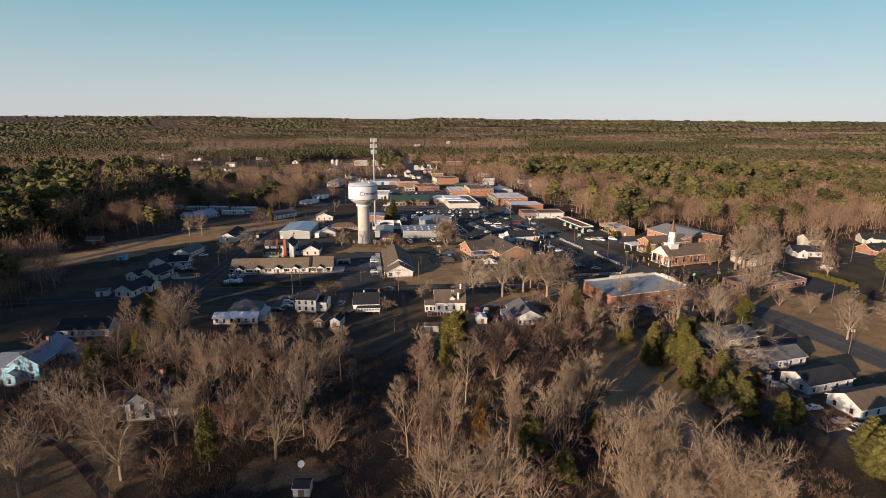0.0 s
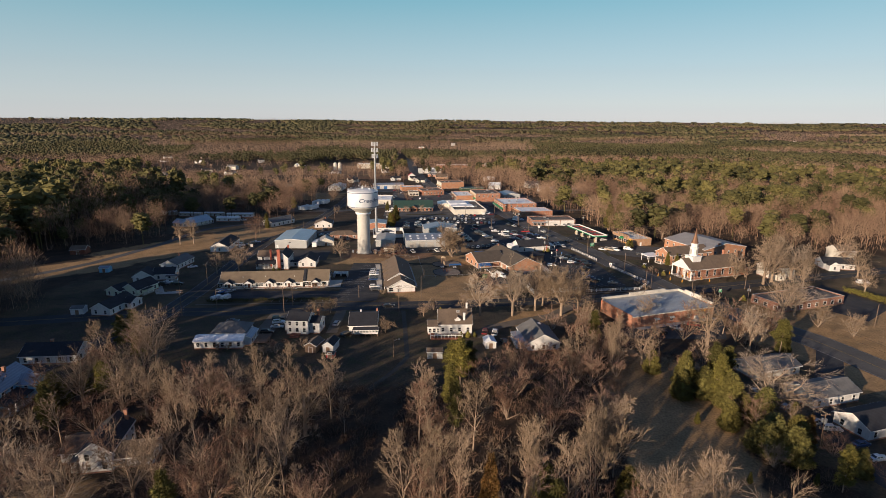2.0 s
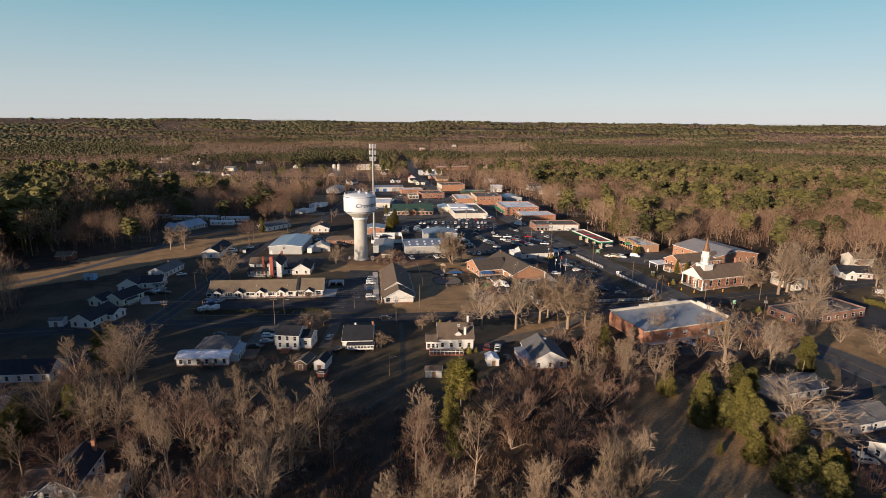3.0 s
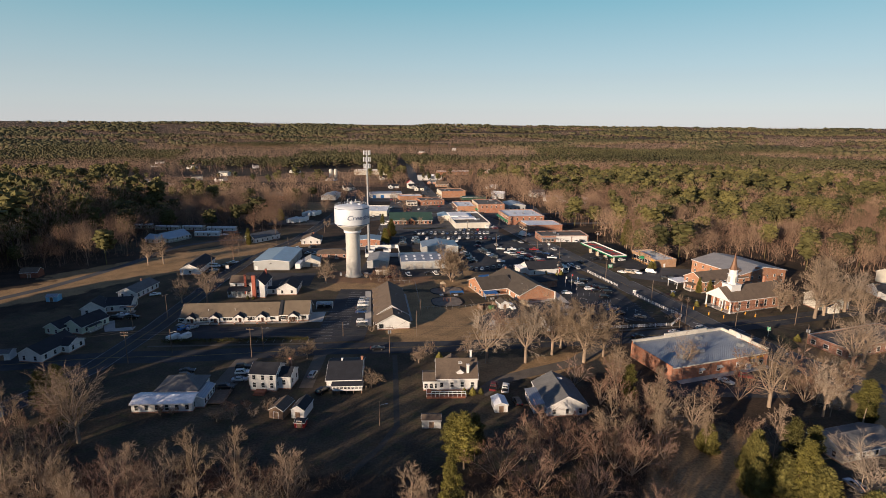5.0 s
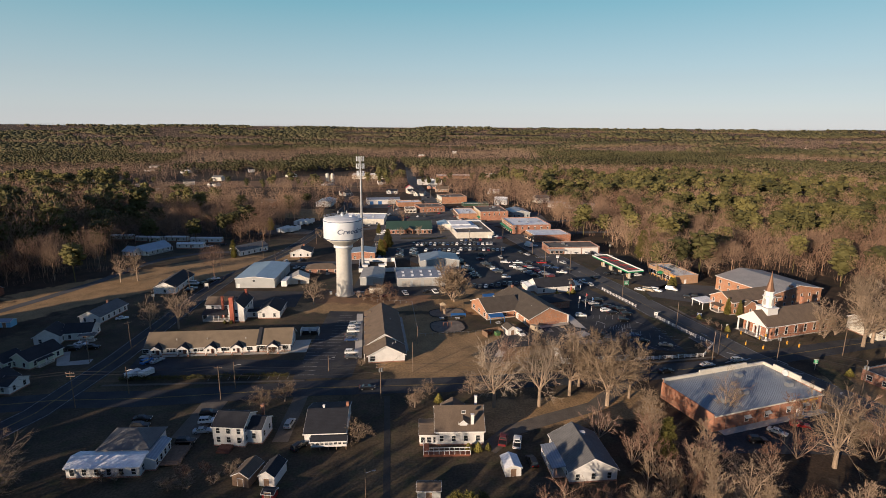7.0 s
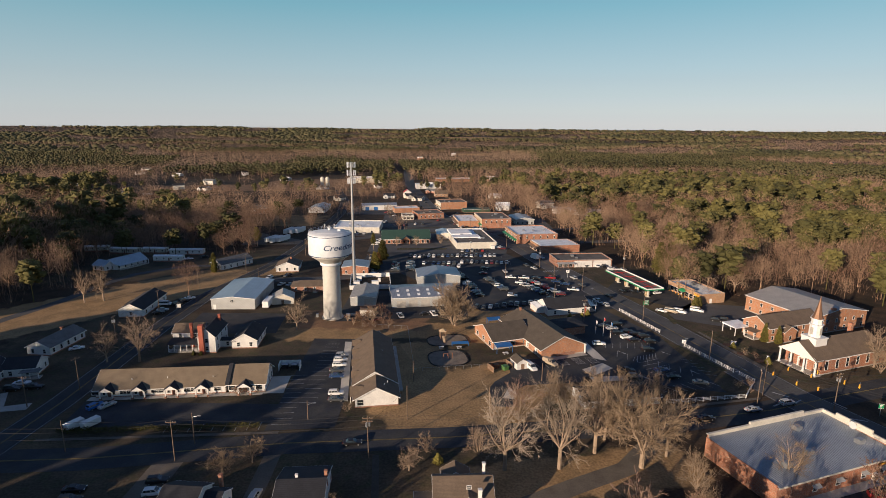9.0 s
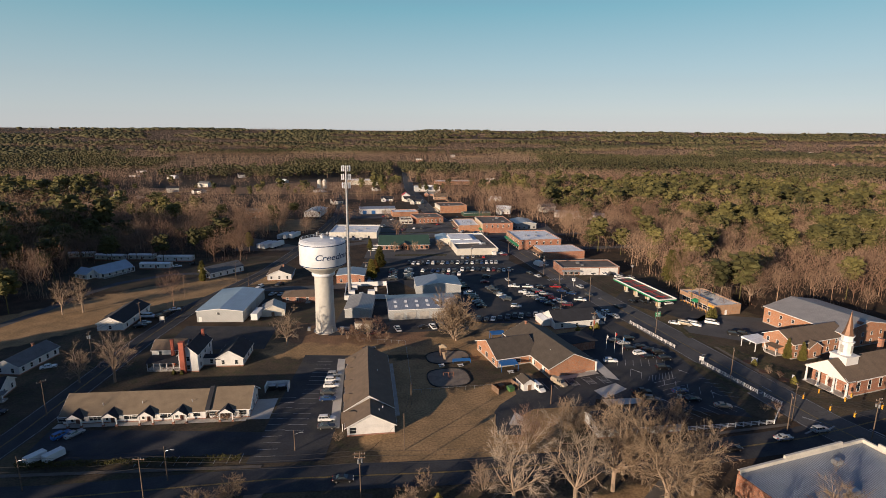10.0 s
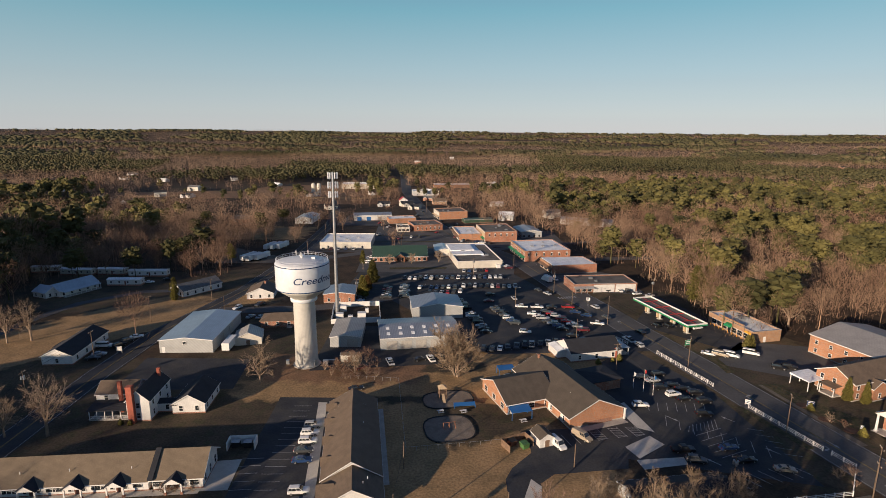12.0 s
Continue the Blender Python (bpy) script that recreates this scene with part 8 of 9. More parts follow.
def bare_tree(seed, high, habit, subs=7, fine=7, twig=0.03):
    """Trunk and limbs in one mesh, the spray of twigs in another."""
    rng = random.Random(seed)
    wood, spray = Shape(), Shape()
    up = Vector((0, 0, 1))
    limbs = []
    lift, twist = {"slender": (0.22, 0.1), "broad": (0.08, 0.32), "bushy": (0.12, 0.18)}[habit]
    if habit == "slender":
        p, way, r = Vector((0, 0, -0.3)), up.copy(), high * 0.0125
        steps = 7
        for k in range(steps):
            way = (way + Vector((rng.uniform(-0.06, 0.06), rng.uniform(-0.06, 0.06), 0))).normalized()
            q = p + way * high * 0.93 / steps
            r2 = r * 0.80
            wood.tube(p, q, r, r2, 5, False)
            if k >= 2:
                for _ in range(3):
                    t = rng.random()
                    limbs.append((p + (q - p) * t, turned(way, rng, rng.uniform(22, 48)), high * rng.uniform(0.26, 0.38) * (1.2 - 0.1 * k), r2 * 0.68))
            p, r = q, r2
    else:
        fork = high * (0.27 if habit == "broad" else 0.08)
        lean = Vector((rng.uniform(-0.05, 0.05), rng.uniform(-0.05, 0.05), 1)).normalized()
        r = high * (0.024 if habit == "broad" else 0.016)
        top = lean * fork
        if habit == "broad":
            wood.tube((0, 0, -0.3), top, r * 1.25, r, 7, False)
        count = 8 if habit == "broad" else 9
        for k in range(count):
            a = 2 * math.pi * (k + rng.uniform(-0.3, 0.3)) / count
            tilt = radians(rng.uniform(12, 62) if habit == "broad" else rng.uniform(12, 45))
            if k == 0:
                tilt *= 0.3
            way = Vector((math.sin(tilt) * math.cos(a), math.sin(tilt) * math.sin(a), math.cos(tilt)))
            limbs.append((top * rng.uniform(0.75, 1.0), way, high * rng.uniform(0.6, 0.8) * (1.0 - 0.3 * math.sin(tilt)), r * rng.uniform(0.5, 0.75)))
    for p, way, length, r in limbs:
        q, w = p, way
        joints = []
        for k in range(4):
            w = (w + up * lift * 0.6 + Vector((rng.uniform(-twist, twist), rng.uniform(-twist, twist), rng.uniform(-twist, twist) * 0.6))).normalized()
            e = q + w * length / 4
            ra, rb = r * (1 - k * 0.22), max(0.02, r * (1 - (k + 1) * 0.22))
            wood.tube(q, e, ra, rb, 4, False)
            joints.append((q, e, w, rb))
            q = e
        for i in range(subs):
            a, b, w, rb = joints[min(3, int((0.6 if habit == "broad" else 1) + i * 3.2 / subs))] if i else joints[3]
            base = a + (b - a) * rng.random()
            sub = (turned(w, rng, rng.uniform(30, 85) if habit == "broad" else rng.uniform(22, 62)) + up * lift).normalized()
            sl = length * rng.uniform(0.24, 0.44)
            tip = base + sub * sl
            wood.tube(base, tip, max(0.025, rb * 0.6), 0.014, 3, False)
            for _ in range(7):
                t = base + sub * sl * rng.uniform(0.2, 1.0)
                d = (turned(sub, rng, rng.uniform(18, 48)) + up * lift).normalized()
                dl = sl * rng.uniform(0.32, 0.6)
                sliver(spray, t, d, dl, twig * 1.25, rng)
                for _ in range(fine):
                    sliver(spray, t + d * dl * rng.uniform(0.25, 1.0), (turned(d, rng, rng.uniform(12, 42)) + up * lift).normalized(), dl * rng.uniform(0.4, 0.95), twig * 0.72, rng)
    return wood, spray


def clump(s, centre, radius, flat, count, size, rng):
    for _ in range(count):
        d = Vector((rng.gauss(0, 1), rng.gauss(0, 1), rng.gauss(0, 1))).normalized() * rng.uniform(0.35, 1.0)
        p = Vector(centre) + Vector((d.x * radius, d.y * radius, d.z * radius * flat))
        a = Vector((rng.gauss(0, 1), rng.gauss(0, 1), rng.gauss(0, 0.7))).normalized()
        b = a.cross(Vector((rng.gauss(0, 1), rng.gauss(0, 1), rng.gauss(0, 1)))).normalized()
        k = size * rng.uniform(0.6, 1.3)
        n = len(s.v)
        s.v += [tuple(p - a * k * 0.6 - b * k * 0.3), tuple(p + a * k * 0.6 - b * k * 0.2), tuple(p + b * k * 0.6)]
        s.f.append((n, n + 1, n + 2))


ICO = [(0, 0.526, 0.851), (0, 0.526, -0.851), (0, -0.526, 0.851), (0, -0.526, -0.851), (0.526, 0.851, 0), (0.526, -0.851, 0), (-0.526, 0.851, 0), (-0.526, -0.851, 0), (0.851, 0, 0.526), (-0.851, 0, 0.526), (0.851, 0, -0.526), (-0.851, 0, -0.526)]
ICO_FACES = [f for f in ((i, j, k) for i in range(12) for j in range(i + 1, 12) for k in range(j + 1, 12))
             if all(abs(math.dist(ICO[a], ICO[b]) - 1.051) < 0.02 for a, b in ((f[0], f[1]), (f[1], f[2]), (f[0], f[2])))]


OCTA = [(1, 0, 0), (-1, 0, 0), (0, 1, 0), (0, -1, 0), (0, 0, 1), (0, 0, -1)]
OCTA_FACES = [(a, b, c) for a in (0, 1) for b in (2, 3) for c in (4, 5)]


def outward(points, faces):
    """The same triangles, all wound to face away from the centre."""
    out = []
    for a, b, c in faces:
        p, q, r = Vector(points[a]), Vector(points[b]), Vector(points[c])
        out.append((a, b, c) if (q - p).cross(r - p).dot(p + q + r) > 0 else (a, c, b))
    return out


ICO_FACES, OCTA_FACES = outward(ICO, ICO_FACES), outward(OCTA, OCTA_FACES)


def lump(s, centre, radius, flat, rng, coarse=False, ragged=0.23):
    """A ragged bough of needles: an uneven closed shell."""
    turn = Euler((rng.uniform(0, 6), rng.uniform(0, 6), rng.uniform(0, 6))).to_matrix()
    n = len(s.v)
    for v in (OCTA if coarse else ICO):
        p = turn @ Vector(v) * radius * rng.uniform(1 - ragged, 1 + ragged)
        s.v.append((centre[0] + p.x, centre[1] + p.y, centre[2] + p.z * flat))
    s.f += [(n + a, n + b, n + c) for a, b, c in (OCTA_FACES if coarse else ICO_FACES)]


def needle(s, p, way, size, rng):
    """One small spray of needles that leans out from its bough."""
    way = (way + Vector((rng.gauss(0, 0.5), rng.gauss(0, 0.5), rng.gauss(0.15, 0.5)))).normalized()
    side = way.cross(Vector((rng.gauss(0, 1), rng.gauss(0, 1), rng.gauss(0, 1)))).normalized() * size * 0.15
    n = len(s.v)
    s.v += [tuple(p - side), tuple(p + side), tuple(p + way * size)]
    s.f.append((n, n + 1, n + 2))


def pine_tree(seed, high, low=0.42, pads=36, each=170, size=0.62):
    """A pine: trunk, branches, and tufts of needles in many small rounded pads."""
    rng = random.Random(seed)
    wood, spray = Shape(), Shape()
    p, r = Vector((0, 0, -0.3)), high * 0.014
    for k in range(5):
        q = p + Vector((rng.uniform(-0.12, 0.12), rng.uniform(-0.12, 0.12), high * 0.19))
        wood.tube(p, q, r, r * 0.8, 6, False)
        p, r = q, r * 0.8
    for k in range(pads):
        t = low + (0.98 - low) * (k + rng.random()) / pads
        u = (t - low) / (1 - low)
        reach = high * 0.21 * (1 - u ** 2.2) * min(1.0, 0.6 + 1.5 * u) * rng.uniform(0.25, 1.0)
        a = k * 2.4 + rng.uniform(-0.5, 0.5)
        c = Vector((reach * math.cos(a), reach * math.sin(a), high * t))
        wood.tube((0, 0, high * t - 0.5), c, 0.06, 0.03, 3, False)
        pad = rng.uniform(0.95, 1.45) * high / 16
        lump(spray, c, pad * 0.62, 0.7, rng)
        for _ in range(each):
            d = Vector((rng.gauss(0, 1), rng.gauss(0, 1), rng.gauss(0.25, 0.8))).normalized()
            needle(spray, c + Vector((d.x, d.y, d.z * 0.75)) * pad * rng.uniform(0.45, 0.95), d, size * rng.uniform(0.6, 1.3), rng)
    return wood, spray


def cedar_tree(seed, high, wide, count=6500, size=0.5, low=0.04):
    """A cedar: a dense tapering crown of upswept sprays round a closed dark heart, with an uneven outline."""
    rng = random.Random(seed)
    wood, spray = Shape(), Shape()
    wood.tube((0, 0, -0.2), (0, 0, high * 0.9), high * 0.018, 0.03, 6, False)
    sides = [rng.uniform(0.75, 1.15) for _ in range(9)]

    def girth(t, a):
        k = (a / 6.2832 * 9) % 9
        f = k - int(k)
        ragged = sides[int(k)] * (1 - f) + sides[(int(k) + 1) % 9] * f
        return wide / 2 * (1 - t) ** 0.7 * min(1.0, 0.55 + 3.0 * t) * ragged * (1 + 0.13 * math.sin(t * 23 + a * 2.0))
    for k in range(14):
        t = low + (0.96 - low) * k / 14
        for j in range(4):
            a = 1.57 * j + 0.8 * k
            r = girth(t, a) * 0.5
            lump(spray, (r * math.cos(a), r * math.sin(a), high * t + 0.3), max(0.18, girth(t, a) * 0.34), 1.3, rng)
    for _ in range(count):
        t = low + (1 - low) * (1 - math.sqrt(1 - rng.random() * 0.995))
        a = rng.uniform(0, 6.2832)
        r = girth(t, a) * rng.uniform(0.6, 1.02)
        needle(spray, Vector((r * math.cos(a), r * math.sin(a), high * t)), Vector((math.cos(a), math.sin(a), 0.7)), size * rng.uniform(0.6, 1.4), rng)
    return wood, spray


STOCK = {}


def tree_kind(key, name, shapes, mat, label, category="tree"):
    wood, spray = shapes
    STOCK[key] = (name, wood.mesh("trunk", BARK), spray.mesh("crown", mat, mat in (NEEDLES, CEDAR, CEDAR_RUST)), label, category)


for k in range(3):
    tree_kind(f"broad{k}", "bare_tree", bare_tree(10 + k, 17, "broad", 10, 9, 0.052), (TWIG_TAN, TWIG_PALE, TWIG_TAN)[k], "large spreading bare hardwood tree in low sun")
    tree_kind(f"slender{k}", "bare_tree", bare_tree(30 + k, 18, "slender", 8, 8, 0.046), (TWIG_TAN, TWIG_RUST, TWIG_TAN)[k], "tall slender bare hardwood tree")
    tree_kind(f"bushy{k}", "bare_tree", bare_tree(50 + k, 12, "bushy", 8, 9, 0.045), (TWIG_RUST, TWIG_TAN, TWIG_RUST)[k], "many-stemmed bare tree with reddish twigs")
    tree_kind(f"pine{k}", "pine_tree", pine_tree(70 + k, 16, (0.35, 0.5, 0.2)[k]), NEEDLES, "green pine tree with clumped needles")
for k in range(3):
    tree_kind(f"young{k}", "young_tree", bare_tree(60 + k, 10, ("slender", "bushy", "slender")[k], 5, 4, 0.06), (TWIG_TAN, TWIG_RUST, TWIG_RUST)[k], "young bare tree in the thicket")
for k in range(2):
    tree_kind(f"round{k}", "bare_tree", bare_tree(110 + k, 17, "broad", 15, 12, 0.065), TWIG_TAN, "dense round-crowned bare oak glowing in low sun")
tree_kind("fan0", "bare_tree", bare_tree(130, 15, "bushy", 16, 14, 0.075), TWIG_TAN, "dense fan-shaped bare tree glowing in low sun")
tree_kind("cedar0", "cedar_tree", cedar_tree(90, 9, 7.2), CEDAR, "bushy yellow-green cedar tree in low sun")
tree_kind("cedar1", "cedar_tree", cedar_tree(91, 11, 5.0), NEEDLES, "dark green conical cedar tree")
tree_kind("cedar2", "cedar_tree", cedar_tree(92, 11, 4.5), CEDAR_RUST, "rusty orange winter cedar among bare trees")
tree_kind("shrub0", "shrub", bare_tree(95, 4.5, "bushy", 5, 6, 0.03), TWIG_TAN, "round bare garden shrub", "shrub")
tree_kind("shrub1", "shrub", bare_tree(96, 3.0, "bushy", 5, 6, 0.03), TWIG_RUST, "low reddish bare shrub", "shrub")
tree_kind("bush", "evergreen_bush", cedar_tree(97, 2.2, 2.6, 900, 0.26), NEEDLES, "clipped dark evergreen bush", "bush")
HIGH = {"young": 10, "broad": 17, "slender": 18, "round": 17, "fan": 15, "bushy": 12, "pine": 16}
plant_rng = random.Random(77)


def plant(key, x, y, high=None, wide=1.0, group="trees"):
    name, trunk, crown, label, category = STOCK[key]
    base = {"cedar0": 9, "cedar1": 11, "cedar2": 11, "shrub0": 4.5, "shrub1": 3.0, "bush": 2.2}.get(key) or HIGH[key[:-1]]
    k = (high or base) / base
    t = thing(name, label, category, x, y, 0, group=group)
    t.matrix_basis = pose(x, y, ground_z(x, y) - 0.1, 0, 0, plant_rng.uniform(0, 360)) @ Matrix.Diagonal((k * wide, k * wide, k, 1))
    part("trunk", trunk, BARK, t)
    part("crown", crown, BARK, t)


def any_of(word):
    return word + str(plant_rng.randrange(3))


# the great bare trees by the cross street, and yard trees
for key, x, y, high, wide in (("broad1", 13.2, 206.8, 20, 0.92), ("broad1", 26.0, 207.5, 22, 0.78), ("round0", 35.9, 214.0, 22, 0.78), ("round1", 45.4, 208.4, 21, 1.0), ("broad0", 40, 220, 16, 0.85), ("broad2", 53, 213, 16, 0.85), ("bushy2", 19, 228, 13, 1.0), ("slender2", 26.5, 226, 15, 1.0), ("bushy1", 32, 231, 13, 1.0), ("slender0", 38.5, 229, 14, 1.0), ("slender2", 46, 231, 14, 1.0), ("broad2", 53.5, 231, 13, 0.8), ("slender0", 58.5, 233, 12, 1.0), ("bushy1", 7.5, 212.0, 8, 1.1), ("shrub0", -5.3, 213, 5.5, 1.2),
                              ("broad2", -103.4, 263.1, 16, 0.9), ("broad0", -114, 262.4, 11, 0.9), ("broad2", -161.8, 323.8, 14, 0.7), ("broad2", -154.8, 326.5, 15, 0.9), ("broad0", -58.9, 293.6, 12, 0.95), ("fan0", 1.6, 298.2, 19, 0.9), ("round1", 2.6, 299.8, 19, 0.72), ("bushy1", -30.5, 300.5, 8, 1.0)):
    plant(key, x, y, high, wide, "yard trees")
for key, x, y, high, wide in (("round0", -51.8, 204.5, 6.5, 1.2), ("round1", -46.3, 208.5, 6, 1.1), ("round0", -22.1, 188.8, 6, 1.2), ("round1", -9, 206, 5.5, 1.1), ("bushy0", -32.5, 306.5, 6.5, 1), ("bushy0", -28, 309.5, 6, 1), ("shrub1", -37.5, 305, 4, 1.2), ("shrub1", -24, 306, 4, 1.2), ("shrub1", -41, 303.5, 3.4, 1.3), ("bushy0", -34.5, 300.5, 5, 1.2), ("bushy2", -26.5, 300.0, 4.5, 1.3), ("shrub1", -38, 299.5, 3.5, 1.4), ("shrub1", -23.4, 299, 3.2, 1.5), ("shrub1", -29, 297.5, 2.6, 1.6), ("shrub1", -33, 297, 2.6, 1.6), ("shrub1", -36, 302.6, 3.2, 1.4),
                              ("cedar1", -39.5, 411, 13, 1.25), ("cedar2", -40.5, 398, 8, 1.5), ("pine0", -49, 440, 11, 0.8), ("cedar1", -41, 386, 11, 1.3), ("bushy1", -35, 452, 7, 1), ("bushy1", -22, 453, 7.5, 1), ("bushy1", -6, 459, 8, 1), ("cedar1", -126.2, 377, 8, 1), ("pine2", -127.5, 380, 10, 1.0), ("bushy1", -143.6, 446, 12, 1), ("bushy1", -133, 451, 13, 1), ("pine0", -127, 447, 13, 1), ("shrub0", -90, 440, 8, 1)):
    plant(key, x, y, high, wide, "yard trees")
for key, x, y, high, wide in (("broad1", 129.1, 357.6, 17, 0.8), ("broad0", 138, 349, 15, 0.9), ("pine2", 111, 374, 19, 1.15), ("pine2", 119, 380, 18, 1.1), ("cedar0", 109.0, 325.6, 5.5, 0.9), ("cedar0", 111, 326.6, 5, 0.9), ("cedar1", 117.5, 286.4, 8, 0.8), ("cedar1", 121.5, 284.6, 7.5, 0.8), ("bushy1", 140, 259.5, 10, 1.1), ("bushy1", 146.5, 263, 10, 1.1)):
    plant(key, x, y, high, wide, "yard trees")
for key, x, y, high, wide in (("broad0", 75.4, 202.0, 12, 0.9), ("broad0", 62.3, 164.6, 13, 0.95), ("broad2", 90.6, 180.7, 19, 0.95), ("broad0", 130.6, 205, 18, 0.9), ("broad1", 139, 211, 18, 0.95), ("broad1", 102.5, 176, 15, 0.8), ("bushy1", 38.6, 156, 13, 1.0), ("bushy0", 27.4, 152, 12, 1.15), ("bushy1", 18.5, 153, 10, 1), ("bushy0", 33, 161, 9, 1.1),
                              ("slender0", 53.6, 168, 14, 1), ("slender2", 50.8, 157, 14, 1), ("slender1", 70, 170, 12, 1), ("bushy1", 54.5, 200, 10, 1), ("bushy1", 51, 188, 11, 1)):
    plant(key, x, y, high, wide, "woodland trees")
for key, x, y, high, wide in (("pine2", 51.2, 181, 12, 1.0), ("pine1", 109.7, 171.3, 13, 1.1), ("cedar0", 69.8, 150.1, 12, 0.8), ("pine2", 75.5, 141.7, 14, 1.0), ("pine2", 80, 147, 14, 1.0), ("slender2", 76.5, 154, 14, 1), ("slender2", 62.6, 158, 10, 1), ("bushy1", 40.7, 156, 7, 1.2), ("pine2", 4.4, 150.5, 14, 1.25), ("pine2", 2.0, 153.5, 12, 1.2), ("pine2", 7.0, 153.5, 12, 1.1),
                              ("cedar0", 68, 146, 12, 0.8), ("cedar0", 74.8, 118, 9, 1.3), ("cedar0", 79, 121, 9, 1.3), ("cedar0", 82.9, 118.8, 10, 1.0), ("cedar2", 84.8, 119.8, 9, 1.0), ("broad1", 88.0, 137.0, 16, 1.75), ("cedar0", 77, 138, 11, 1.1), ("pine2", 79, 152, 13, 1.0), ("cedar0", 83, 132, 10, 1.2), ("cedar2", 88, 122, 8, 1.2), ("bushy1", 86, 126, 9, 1.2), ("bushy0", 79, 128, 9, 1.2), ("cedar0", 72.5, 144, 10, 1.1), ("bushy1", 92, 132, 8, 1.2), ("bushy0", 90, 116, 7, 1.3), ("bushy1", 74, 112, 6, 1.3), ("bushy0", 96, 104, 7, 1.3), ("cedar0", 100, 96, 10, 1.2), ("pine2", 2.4, 124.5, 14, 0.8), ("cedar2", 9.4, 98.1, 13, 0.85), ("cedar0", 22, 94.2, 10, 0.9), ("cedar0", 96.6, 88.6, 12, 1.1), ("cedar0", 72, 128, 8, 1.1), ("cedar0", 66, 143, 9, 1.0), ("cedar1", 88, 128, 8, 1.2), ("pine2", 104, 92, 13, 1.0), ("cedar0", 13, 84, 9, 0.9), ("cedar0", 27, 86, 8, 1), ("cedar1", -22, 62, 8, 1), ("pine2", 84, 104, 11, 1), ("cedar0", 92, 110, 7, 1.1), ("cedar0", 79.6, 113.7, 10, 1.1), ("cedar0", 81.6, 127.3, 8, 1.2), ("cedar1", 77.8, 132, 8, 1.2), ("cedar1", 65.1, 130.5, 3.5, 1.1), ("cedar0", 20.7, 99.2, 10, 1.0), ("cedar0", 38, 101.3, 8, 1.1), ("cedar0", 63.5, 159, 8, 1.0), ("pine2", 1.3, 135.8, 13, 0.9), ("cedar1", 66, 106.7, 3, 1), ("cedar1", 80.1, 106.3, 3.2, 1)):
    plant(key, x, y, high, wide, "woodland trees")
for x, y in ((-6, 120), (-3, 117), (6.8, 117.4), (-7.3, 93), (-2.3, 95), (2.7, 93.9), (-5, 99), (0.5, 101), (16.3, 97.6), (19, 100), (24.1, 93.5), (32, 104), (37, 108), (29, 96)):
    plant(any_of("slender"), x, y, plant_rng.uniform(16, 20), 1.05, "woodland trees")
for x, y in ((6.7, 74.1), (10.9, 74.1), (0.4, 70.8), (40.2, 89.5), (44.7, 88.3), (48.4, 87.2), (45.8, 77.2), (49.5, 73.4), (51.9, 69.8), (56, 68.2), (57.2, 61), (46.8, 69.3), (36.3, 70.6), (37.9, 64.4), (52.4, 64.6), (34.8, 107), (42, 62), (60, 72), (40, 76)):
    plant(plant_rng.choice(("broad0", "broad2", "bushy1", "slender0", "broad0")), x, y, plant_rng.uniform(16, 20), plant_rng.uniform(0.8, 1.0), "woodland trees")
for x, y in ((-61.8, 130.4), (-47, 106.5), (-40.1, 106.7), (-57.7, 105.3), (-34.1, 122.3), (-29.4, 130.2), (-35.8, 111), (-45.3, 94.2), (-37, 91.8), (-56.4, 95), (-61, 131.7), (-55, 133), (-49.3, 134.7), (-42, 136.7), (-66, 124), (-51, 118), (-44, 122), (-58, 116), (-38, 118), (-50, 99), (-41, 99), (-33, 101)):
    plant(plant_rng.choice(("slender0", "slender1", "slender2", "bushy0", "broad2")), x, y, plant_rng.uniform(14, 18), 1.0, "woodland trees")
for key, x, y, high, wide in (("broad0", -67.7, 84.3, 17, 1.0), ("broad0", -88.1, 141.6, 14, 0.7), ("broad0", -94.6, 163.4, 17, 0.85), ("broad0", -89.4, 158.4, 18, 1.0), ("broad1", -89.5, 100.8, 15, 0.8), ("broad0", -85.2, 78.7, 15, 0.9), ("broad1", -103.4, 110, 11, 0.7), ("broad2", -96.2, 133.8, 17, 0.9), ("bushy0", -78.3, 100, 11, 1), ("bushy0", -84, 120, 12, 1.1), ("pine2", -104.8, 174, 13, 1.2), ("cedar0", -99, 168, 9, 1.1), ("cedar0", -103.8, 133.8, 11, 1.05), ("cedar0", -98, 143, 9, 1.1), ("pine2", -108, 172, 12, 1.2),
                              ("pine2", -96.3, 121, 14, 0.8), ("pine1", -89.3, 132.6, 14, 0.8), ("pine2", -50.3, 87.5, 15, 0.85), ("broad2", -84.2, 131, 16, 0.9), ("broad2", -77.4, 130.3, 16, 0.9), ("slender2", -70, 128, 15, 1)):
    plant(key, x, y, high, wide, "woodland trees")
